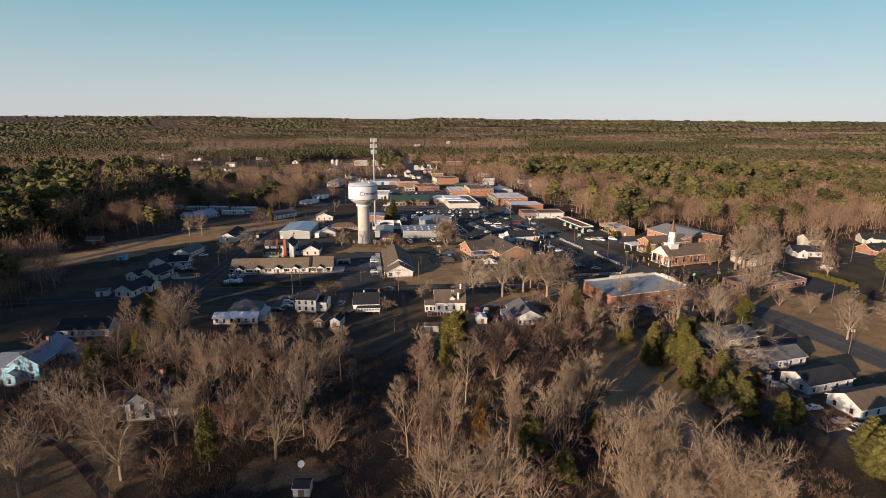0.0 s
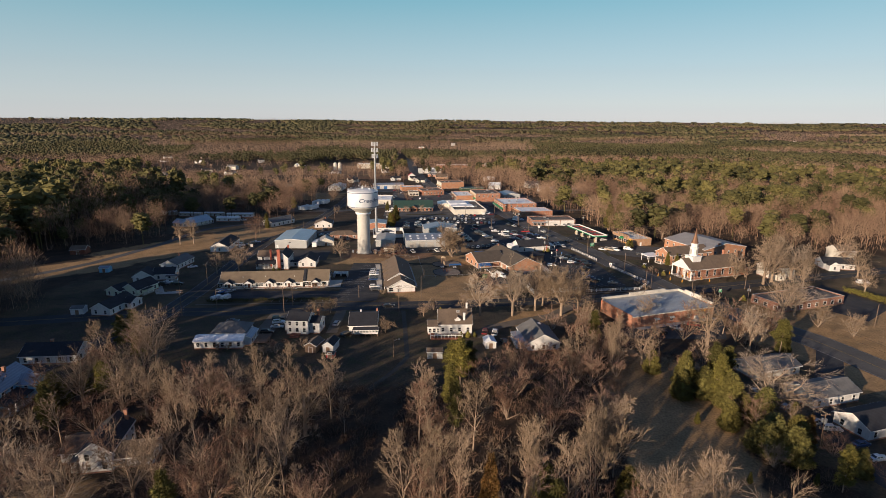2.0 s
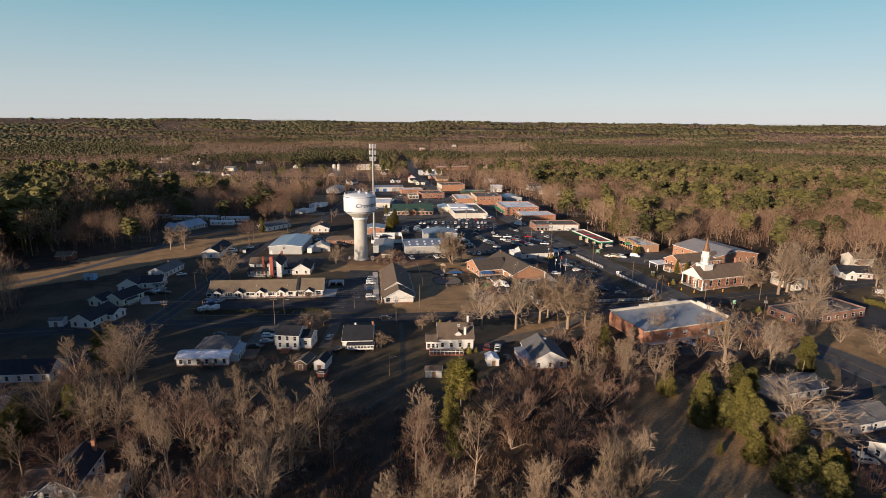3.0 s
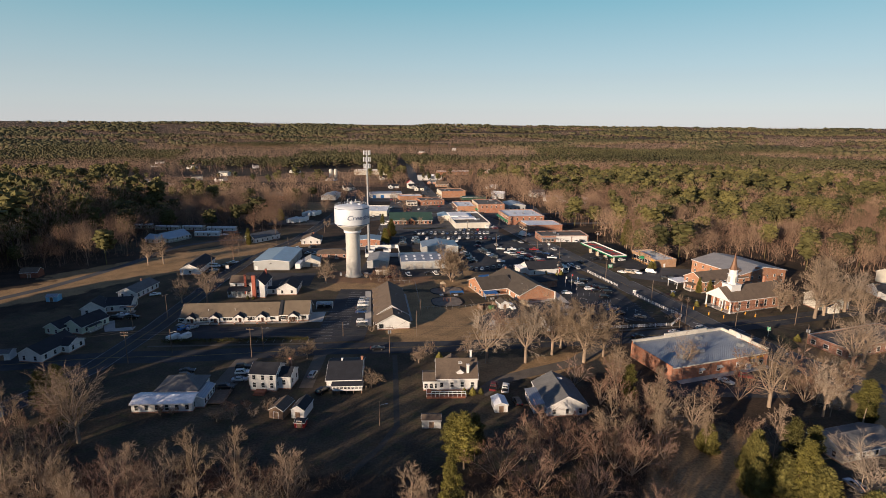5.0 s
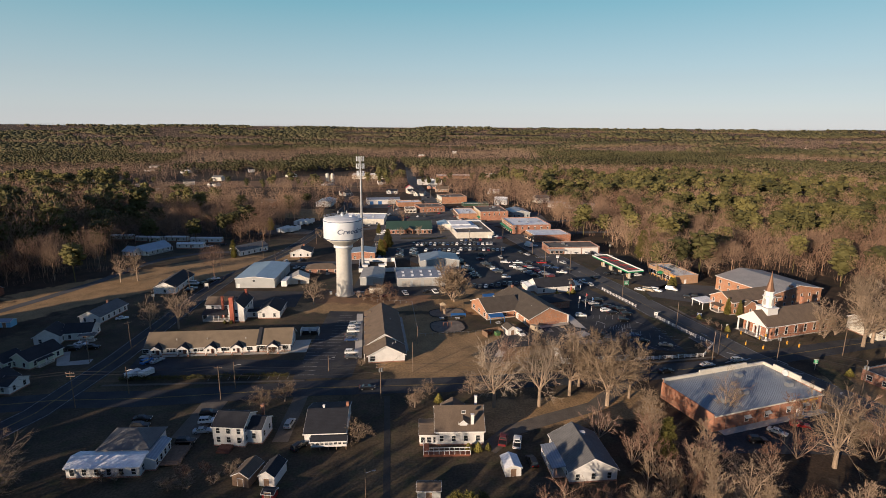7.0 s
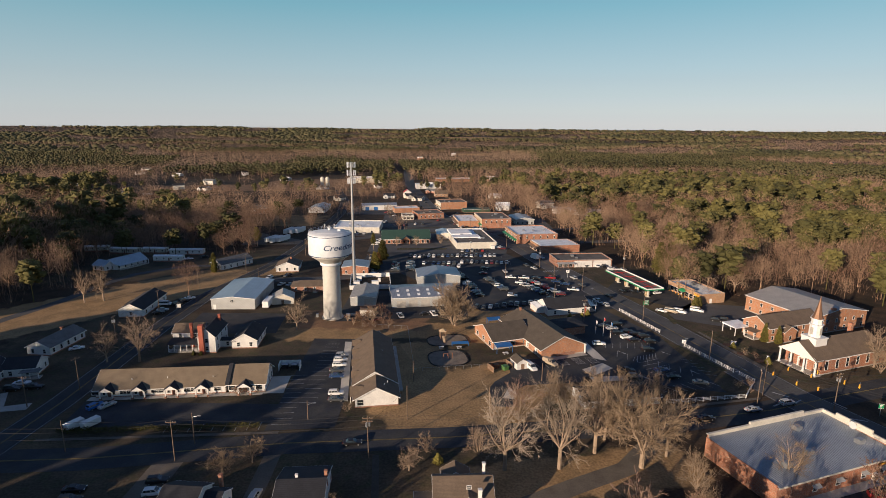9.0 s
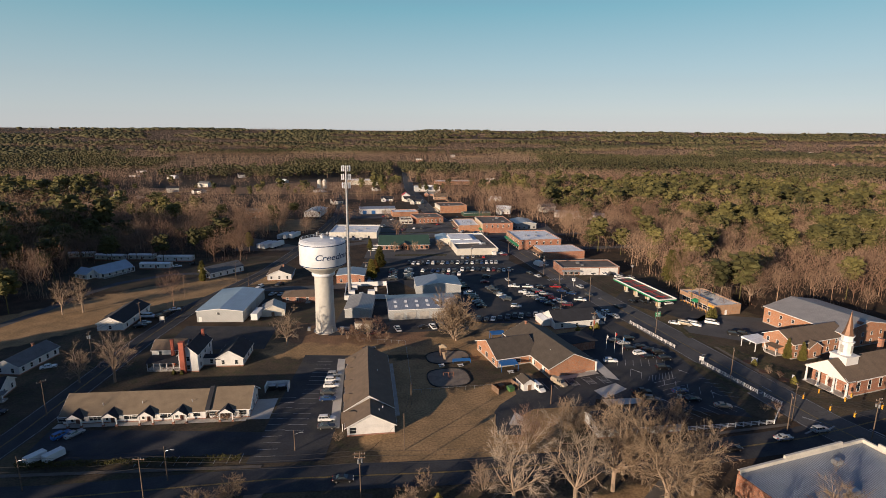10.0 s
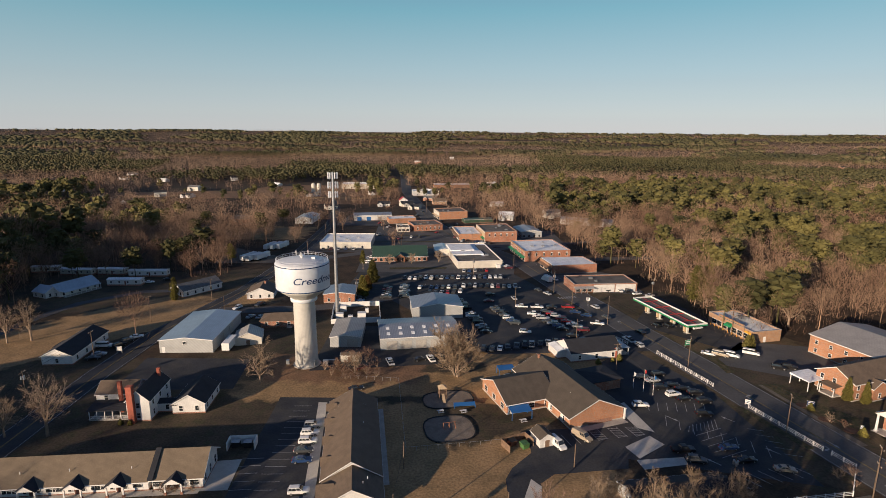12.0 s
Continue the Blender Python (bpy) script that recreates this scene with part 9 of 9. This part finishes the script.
for key, x, y, high, wide in (("broad0", 143.1, 163.2, 15, 0.9), ("broad0", 150, 172, 12, 0.9), ("pine2", 156, 176, 12, 0.9), ("broad0", 160, 165, 15, 0.9), ("bushy1", 115.3, 187, 12, 1), ("bushy1", 139.2, 197, 11, 1), ("bushy1", 146, 188, 10, 1), ("cedar1", 112, 173, 12, 0.9), ("broad0", 108.6, 187, 13, 0.9), ("broad2", 166, 249, 14, 0.9), ("broad2", 178, 268, 15, 0.9), ("broad0", 188, 240, 13, 0.9),
                              ("broad0", 205, 268, 14, 1), ("broad2", 150, 253.4, 21, 1.1), ("broad0", 156, 257, 19, 1.1), ("broad1", 168, 262, 20, 1.2), ("broad2", 142, 265, 14, 0.9), ("broad0", 215, 292, 15, 1), ("broad2", 172, 285, 17, 1), ("broad2", 182, 300, 16, 1)):
    plant(key, x, y, high, wide, "roadside trees")
for x, y in ((-58, 173), (-54, 175), (-51, 171.5), (-60, 169), (-56, 169.5), (-48, 174)):
    plant(plant_rng.choice(("shrub0", "shrub1", "round1")), x, y, plant_rng.uniform(3, 5), 1.4, "garden bushes")
for x, y in ((5.4, 185.6), (7.8, 185.4), (10.2, 186), (-2.4, 209), (50.5, 310.6), (56, 312.6), (58.5, 313.3), (-85.5, 269), (-88, 269), (-134, 238), (103, 280.5), (108, 267), (128, 229)):
    plant("bush", x, y, plant_rng.uniform(1.4, 2.6), 1.0, "garden bushes")
for x, y in ((91, 246), (93, 250), (89, 249), (-60, 241.5), (-62.5, 241.3), (-56.5, 242), (20, 170), (-73, 172), (-76, 171.5), (104, 274), (106, 271), (-20, 240), (-28, 232)):
    plant(plant_rng.choice(("shrub0", "shrub1")), x, y, plant_rng.uniform(1.8, 3.4), 1.3, "garden bushes")
for key, x, y, high, wide in (("broad2", -76, 92, 16, 1.0), ("broad0", -62, 97, 15, 0.9), ("broad2", -88, 82, 15, 1.0), ("broad0", -106, 84, 14, 1.0), ("broad1", -92, 72, 15, 1.0), ("slender1", -70, 104, 14, 1.0), ("bushy0", -86, 106, 10, 1.2), ("slender0", -104, 156, 16, 1.1),
                              ("bushy0", -64, 138, 9, 1.3), ("bushy2", -55, 140, 8, 1.4), ("bushy0", -46, 141, 8, 1.4), ("bushy2", -72, 134, 11, 1.2), ("bushy0", -36, 140, 8, 1.3), ("bushy2", 20, 142, 12, 1.2), ("bushy0", 12, 146, 11, 1.2), ("bushy2", 42, 148, 13, 1.2), ("bushy0", 30, 136, 11, 1.2), ("bushy2", 16, 130, 12, 1.1), ("bushy0", 38, 126, 12, 1.2), ("bushy2", 26, 122, 12, 1.1)):
    plant(key, x, y, high, wide, "woodland trees")
# fill of younger trees between the named ones
fill = random.Random(31)
THICKETS = ((12, 88, 26, 22, 24), (44, 78, 16, 18, 8), (-46, 108, 22, 26, 20), (-98, 148, 12, 15, 16), (-112, 120, 10, 16, 10), (32, 160, 22, 12, 14), (62, 168, 16, 10, 12), (-82, 116, 16, 26, 14), (98, 188, 16, 12, 10), (50, 182, 12, 14, 8))
for cx, cy, rx, ry, count in THICKETS:
    for _ in range(count):
        x, y = cx + fill.uniform(-rx, rx), cy + fill.uniform(-ry, ry)
        if soft_patch(x, y, 60, 128, 14, 32, -20) > 0.4 or (abs(x + 76) < 9 and abs(y - 112) < 9) or (abs(x + 28) < 5 and y < 86):
            continue
        plant(fill.choice(("young0", "young1", "young2")), x, y, fill.uniform(7, 14), fill.uniform(0.9, 1.2), "woodland trees")
hedge = Shape()
rng = random.Random(8)
for i in range(60):
    t = i / 59
    for _ in range(2):
        clump(hedge, (182 + 7.6 * t + rng.uniform(-1, 1), 243.8 - 21.5 * t, -0.6 + rng.uniform(0.3, 2.0)), 1.0, 0.9, 40, 0.35, rng)
tagged(part("hedge", hedge, NEEDLES), "long clipped green hedge along the lot", "hedge")
hedge = Shape()
for i in range(70):
    t = i / 69
    clump(hedge, (-100 + 50 * t, 219.2 + 4.2 * t, 0.1 + rng.uniform(0, 0.6)), 0.9, 0.9, 70, 0.26, rng)
tagged(part("hedge", hedge, NEEDLES), "low dark hedge along the office lot", "hedge")

# ---- woods: joined canopies out to the horizon ----
# clearings; thin unseen gaps along the sun's bearing are added to admit light
OPEN = ((49, 240, 20, 14, 0), (-30, 235, 128, 88, 0), (0, 380, 108, 72, 0), (-128, 375, 62, 45, 14), (-20, 520, 108, 90, 0), (-45, 680, 72, 90, 0), (-170, 850, 62, 46, 0), (-330, 850, 120, 18, 8), (-110, 955, 80, 26, 0), (-190, 960, 78, 106, -12), (130, 290, 62, 45, 15),
        (190, 262, 95, 42, 15), (150, 190, 55, 55, 15), (0, 110, 118, 62, 0), (-138, 182, 30, 62, 0), (-206, 297, 22, 15, 20), (-165, 283, 58, 42, 22), (-227, 238, 115, 16, 48), (-60, 900, 12, 500, 8), (60, 985, 60, 30, 0), (960, 1440, 130, 45, 0), (38, -30, 52, 60, 0), (118, 90, 52, 62, 0), (-152, 98, 45, 12, 48), (122, 614, 30, 16, -20), (-420, 760, 160, 14, 12))


def is_open(x, y):
    return any(soft_patch(x, y, *p) > 0.5 for p in OPEN)


HOMES = FAR_LEFT + FAR_MID + FAR_RIGHT


def gather(shapes):
    """Prototype arrays: vertices and faces of triangles."""
    out = []
    for s in shapes:
        tri = []
        for f in s.f:
            tri += [(f[0], f[i], f[i + 1]) for i in range(1, len(f) - 1)]
        out.append((np.array(s.v), np.array(tri)))
    return out


def rough_bare(seed, high, limbs, twigs, wide, spread=0.25, low=0):
    """A far hardwood: trunk, fanning limbs and a rounded, lobed crown of fine rising twigs; saplings at its foot."""
    rng = random.Random(seed)
    s = Shape()
    fork = high * rng.uniform(0.2, 0.34)
    s.tube((0, 0, -0.5), (0, 0, fork * 1.5), 0.17 + wide * 0.15, 0.09 + wide * 0.1, 3, False)
    lobes = [rng.uniform(0.7, 1.15) for _ in range(7)]
    rx, rz, mid = high * spread * rng.uniform(0.85, 1.2), high * 0.38, high * 0.64
    root = Vector((0, 0, fork))

    def shell(d, r):
        k = r * lobes[int((math.atan2(d.y, d.x) + 3.1416) * 1.1 + 2.2 * d.z) % 7]
        return Vector((d.x * rx * k, d.y * rx * k, mid + d.z * rz * (k if d.z > 0 else r)))
    for i in range(limbs):
        a = 2.4 * i + rng.uniform(-0.4, 0.4)
        z = -0.35 + 1.3 * (i + rng.random()) / limbs
        d = Vector((math.cos(a), math.sin(a), z)).normalized()
        p = root + Vector((0, 0, fork * 0.5 * i / limbs))
        way = shell(d, 0.9) - p
        sliver(s, p, way.normalized(), way.length, min(0.24, wide * 2.2), rng)
    for _ in range(twigs):
        d = Vector((rng.gauss(0, 1), rng.gauss(0, 1), rng.gauss(0.25, 0.9))).normalized()
        p = shell(d, rng.random() ** 0.42)
        way = ((p - root).normalized() + Vector((rng.gauss(0, 0.35), rng.gauss(0, 0.35), rng.gauss(0.3, 0.3)))).normalized()
        sliver(s, p, way, high * rng.uniform(0.05, 0.12), wide * rng.uniform(0.7, 1.3), rng)
    for _ in range(low):
        a, r = rng.uniform(0, 6.283), rng.uniform(0.5, 5.0)
        way = Vector((rng.uniform(-0.5, 0.5), rng.uniform(-0.5, 0.5), 1)).normalized()
        sliver(s, Vector((r * math.cos(a), r * math.sin(a), -0.3)), way, rng.uniform(1.5, 6.0), wide * 1.4, rng)
    return s


def rough_pine(seed, high, clumps, needles, reach, low=0.42, coarse=False):
    """A far pine: trunk, and a rounded uneven crown of boughs, each a ragged shell with needle sprays standing out of it."""
    rng = random.Random(seed)
    s = Shape()
    s.tube((0, 0, -0.5), (0, 0, high * 0.8), 0.22, 0.1, 3, False)
    tall = high * (1 - low) / 2
    mid = high - tall
    bulge = [rng.uniform(0.72, 1.15) for _ in range(7)]
    if clumps > 6:
        for u in (-0.35, 0.3):
            lump(s, (0, 0, mid + tall * u), reach * 0.55, 0.9, rng)
    for k in range(clumps):
        u = -0.85 + 1.75 * (k + rng.random()) / clumps
        a = 2.4 * k + rng.uniform(-0.4, 0.4)
        r = reach * math.sqrt(max(0.05, 1 - u * u)) * bulge[int(a * 1.1 + 2 * u) % 7] * rng.uniform(0.5, 0.85)
        c = Vector((r * math.cos(a), r * math.sin(a), mid + tall * u * 0.85))
        size = reach * rng.uniform(0.75, 1.2) * (0.3 if clumps > 20 else 0.4 if clumps > 7 else 0.5)
        lump(s, c, size, 0.72, rng, coarse, 0.22)
        for _ in range(needles):
            d = Vector((rng.gauss(0, 1), rng.gauss(0, 1), rng.gauss(0.3, 0.8))).normalized()
            side = d.cross(Vector((rng.gauss(0, 1), rng.gauss(0, 1), rng.gauss(0, 1)))).normalized() * size * 0.14
            p = c + Vector((d.x, d.y, d.z * 0.72)) * size * 0.85
            s.add([tuple(p - side), tuple(p + side), tuple(p + d * size * rng.uniform(0.35, 0.8))], [(0, 1, 2)])
    return s


def rough_grove(seed, high, lumps, reach, coarse=True):
    """Crowns so far off that they merge: ragged rounded tops whose sides reach down among their neighbours."""
    rng = random.Random(seed)
    s = Shape()
    for k in range(lumps):
        a, r = 2.4 * k + rng.uniform(-0.5, 0.5), reach * math.sqrt(k / lumps) * 0.9
        size, top = reach * rng.uniform(0.75, 1.1), high * rng.uniform(0.8, 1.0)
        crown = Shape()
        lump(crown, (0, 0, 0), size, min(1.0, top * 0.55 / size), rng, coarse, 0.2)
        low = min(v[2] for v in crown.v)
        peak = max(v[2] for v in crown.v)
        moved = [(x + r * math.cos(a), y + r * math.sin(a), top - peak + z if z > 0 else (top - peak) * (1 - 0.95 * z / low)) for x, y, z in crown.v]
        s.add(moved, crown.f)
    return s


def woods(name, label, protos, spots, mat, smooth=False):
    """All trees of one band as one mesh; each spot: x, y, scale, spread, tone."""
    rng = np.random.default_rng(len(spots))
    vs, fs, tones, n = [], [], [], 0
    for x, y, k, wide, tone in spots:
        v, f = protos[rng.integers(len(protos))]
        a = rng.uniform(0, 6.283)
        c, s = math.cos(a) * k * wide, math.sin(a) * k * wide
        vs.append(np.column_stack((v[:, 0] * c - v[:, 1] * s + x, v[:, 0] * s + v[:, 1] * c + y, v[:, 2] * k + ground_z(x, y))))
        fs.append(f + n)
        tones.append(np.full(len(v), tone))
        n += len(v)
    if not vs:
        return
    v, f = np.concatenate(vs), np.concatenate(fs)
    data = bpy.data.meshes.new(name)
    data.vertices.add(len(v))
    data.vertices.foreach_set("co", v.astype(np.float32).ravel())
    data.loops.add(len(f) * 3)
    data.loops.foreach_set("vertex_index", f.astype(np.int32).ravel())
    data.polygons.add(len(f))
    data.polygons.foreach_set("loop_start", np.arange(0, len(f) * 3, 3, dtype=np.int32))
    layer = data.attributes.new("tone", "FLOAT", "POINT")
    layer.data.foreach_set("value", np.concatenate(tones).astype(np.float32))
    data.polygons.foreach_set("use_smooth", np.full(len(f), smooth))
    data.materials.append(mat)
    data.update(calc_edges=True)
    tagged(new(name, data), label, "woods", kind="stuff")


PINE_STANDS = ((-200, 190, 40, 55, 0), (-262, 380, 42, 80, 0), (-255, 350, 45, 75, 0), (-300, 440, 55, 32, 0), (-290, 555, 45, 22, 0), (-172, 492, 8, 8, 0), (-235, 520, 14, 10, 0), (256, 476, 72, 52, 8), (265, 830, 90, 95, 0), (400, 640, 90, 75, 0), (-900, 1300, 260, 200, 20), (300, 1300, 150, 90, 0))
BARE_STANDS = ((-185, 430, 62, 56, 0), (-190, 550, 85, 60, 0), (138, 500, 56, 105, 0), (185, 350, 45, 42, 0), (132, 395, 34, 46, 0), (330, 440, 20, 50, 0), (210, 615, 60, 40, 0), (-365, 595, 60, 40, 0), (350, 590, 60, 20, 20))


def pine_share(x, y):
    if x < -140 and y < 470:
        return 0.6 if x < -215 else 0.5 if y < 170 else 0.25 if y < 250 else 0.15
    if any(soft_patch(x, y, *p) > 0.5 for p in BARE_STANDS):
        return 0.1
    if any(soft_patch(x, y, *p) > 0.5 for p in PINE_STANDS):
        return 0.7
    if math.hypot(x, y) > 1000:
        patch = noise.noise((x / 420.0, y / 320.0, 1.7)) + 0.3 * noise.noise((x / 120.0, y / 110.0, 5.1))
        return 0.24 + (0.1 if x > 0.15 * y else 0.0) + 2.6 * patch
    patch = noise.noise((x / 150.0, y / 130.0, 1.7)) + 0.5 * noise.noise((x / 40.0, y / 40.0, 5.1))
    return (0.27 if x > 120 else 0.17) + 1.9 * patch


def needed(x, y):
    """In the valley that the flight overlooks, or unseen trees added near enough sunward to shade it."""
    return any(y + 0.74 * k > 30 and abs(x + 0.67 * k) < (y + 0.74 * k + 17) * 0.83 + 18 for k in (0, 45, 90))


def band(near, far, step, rng):
    out_bare, out_pine = [], []
    n = int(far / step) + 1
    for j in range(-n, n + 1):
        for i in range(-n, n + 1):
            x, y = (i + rng.uniform(-0.45, 0.45)) * step, (j + rng.uniform(-0.45, 0.45)) * step + 60
            d = math.hypot(x, y - 60)
            if not near <= d < far or not needed(x, y):
                continue
            if is_open(x, y) or far_clearing(x, y) > 0.5 or any(abs(x - hx) < 13 and -22 < y - hy < 11 for hx, hy in HOMES):
                continue
            if 560 < y < 1150 and -230 < x < 45 and rng.random() > 0.5:
                continue
            thin = 700 < y < 1020 and -450 < x < -215
            if thin and rng.random() > 0.3:
                continue
            p = pine_share(x, y)
            tone = min(1, max(0, 0.5 + 0.5 * noise.noise((x / 90.0, y / 90.0, 9.3)) + rng.uniform(-0.35, 0.35))) if d < 1000 else min(1, max(0, 0.5 + 0.6 * noise.noise((x / 260.0, y / 200.0, 9.3)) + rng.uniform(-0.2, 0.2)))
            # left-side trees, mostly unseen, made taller to cast the evening shade
            tall = 1.55 if (x < -228 and 290 < y < 470) else (0.9 if y < 100 else 1.55 if y < 170 else 1.2) if x < -112 and y < 250 else 0.7 if thin else 1.0
            (out_pine if rng.random() < p else out_bare).append((x, y, tall * (rng.uniform(0.55, 1.22) if d < 1000 else rng.uniform(0.75, 1.1)), rng.uniform(0.85, 1.35), tone))
    return out_bare, out_pine


wood_rng = random.Random(4)
for near, far, step, bare, pine in (
        (60, 340, 9.2, [rough_bare(k, 19, 16, 1250, 0.06, 0.30, 30) for k in range(6)], [rough_pine(k, 21, 34, 14, 5.2, (0.25, 0.36, 0.5)[k % 3]) for k in range(6)]),
        (340, 560, 9.6, [rough_bare(k + 5, 19, 14, 500, 0.095, 0.31, 20) for k in range(7)], [rough_pine(k + 5, 21, 30, 9, 5.4, (0.3, 0.38, 0.5)[k % 3], True) for k in range(6)]),
        (560, 1000, 11.0, [rough_bare(k + 9, 18, 8, 140, 0.18, 0.33, 6) for k in range(7)], [rough_pine(k + 9, 20, 11, 3, 5.6, 0.36, True) for k in range(6)]),
        (1000, 2000, 13.5, [rough_bare(k + 20, 17, 3, 36, 0.36, 0.4) for k in range(8)], [rough_pine(k + 25, 19, 5, 2, 6.4, 0.25, True) for k in range(8)]),
        (2000, 3200, 21.0, [rough_bare(k + 30, 17, 0, 18, 0.95, 0.65) for k in range(8)], [rough_grove(k + 40, 18, 1, 13) for k in range(8)]),
        (3200, 4880, 32.0, [rough_bare(k + 50, 17, 0, 16, 1.7, 1.0) for k in range(8)], [rough_grove(k + 60, 18, 1, 20) for k in range(8)])):
    spots_bare, spots_pine = band(near, far, step, wood_rng)
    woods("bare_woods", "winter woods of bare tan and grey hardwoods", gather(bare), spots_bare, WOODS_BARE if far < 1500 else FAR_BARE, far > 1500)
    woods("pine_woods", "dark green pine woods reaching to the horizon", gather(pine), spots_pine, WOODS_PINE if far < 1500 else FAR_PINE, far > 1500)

# scattered yard and street trees past the town centre
spots = []
for _ in range(150):
    x, y = wood_rng.uniform(-150, 110), wood_rng.uniform(560, 1150)
    spots.append((x, y, wood_rng.uniform(0.5, 0.85), 1.1, wood_rng.random()))
for cx, cy, rx, ry, count in ((28, 731, 30, 30, 26), (72, 650, 26, 40, 30), (92, 560, 16, 40, 22), (-88, 765, 28, 30, 20), (-132, 905, 30, 20, 12), (9, 802, 25, 25, 14), (-86, 605, 8, 10, 4), (-22, 512, 22, 5, 5), (-112, 560, 8, 50, 14)):
    for _ in range(count):
        spots.append((cx + wood_rng.uniform(-rx, rx), cy + wood_rng.uniform(-ry, ry), wood_rng.uniform(0.45, 0.95), 1.2, wood_rng.random()))
woods("town_trees", "bare street trees among the town houses", gather([rough_bare(k + 50, 17, 11, 300, 0.11, 0.32, 4) for k in range(6)]), [s for s in spots if abs(s[0] + 17 + (s[1] - 634) * 0.15) > 14], WOODS_BARE)

# ---- brush and undergrowth under the near trees ----
def brush_spots(count, rng):
    out = []
    while len(out) < count:
        x, y = rng.uniform(-125, 100), rng.uniform(45, 172)
        if -9 > x + (y - 80) * 0.07 > -14 or soft_patch(x, y, 62, 130, 14, 30, -20) > 0.4 or (x < -62 and rng.random() < 0.75):
            continue
        if any(abs(x - a) < 8 and abs(y - b) < 9 for a, b in ((-77, 113), (-28, 81), (-70, 112), (-120, 134), (-125, 164), (110, 130), (114, 117), (104, 145), (99, 162))) or (x > 86 and y < 165) or (y > 150 and -110 < x < 22):
            continue
        out.append((x, y, rng.uniform(0.5, 1.5), rng.uniform(0.8, 1.5), rng.random()))
    return out


def tuft(seed):
    rng = random.Random(seed)
    s = Shape()
    for _ in range(26):
        a, tilt = rng.uniform(0, 6.283), radians(rng.uniform(5, 60))
        way = Vector((math.sin(tilt) * math.cos(a), math.sin(tilt) * math.sin(a), math.cos(tilt)))
        sliver(s, Vector((rng.uniform(-0.9, 0.9), rng.uniform(-0.9, 0.9), 0)), way, rng.uniform(0.8, 2.0), 0.06, rng)
    return s


woods("brush", "tangled brown brush and saplings under the trees", gather([tuft(k) for k in range(6)]), brush_spots(3400, random.Random(12)), BRUSH_TWIG)
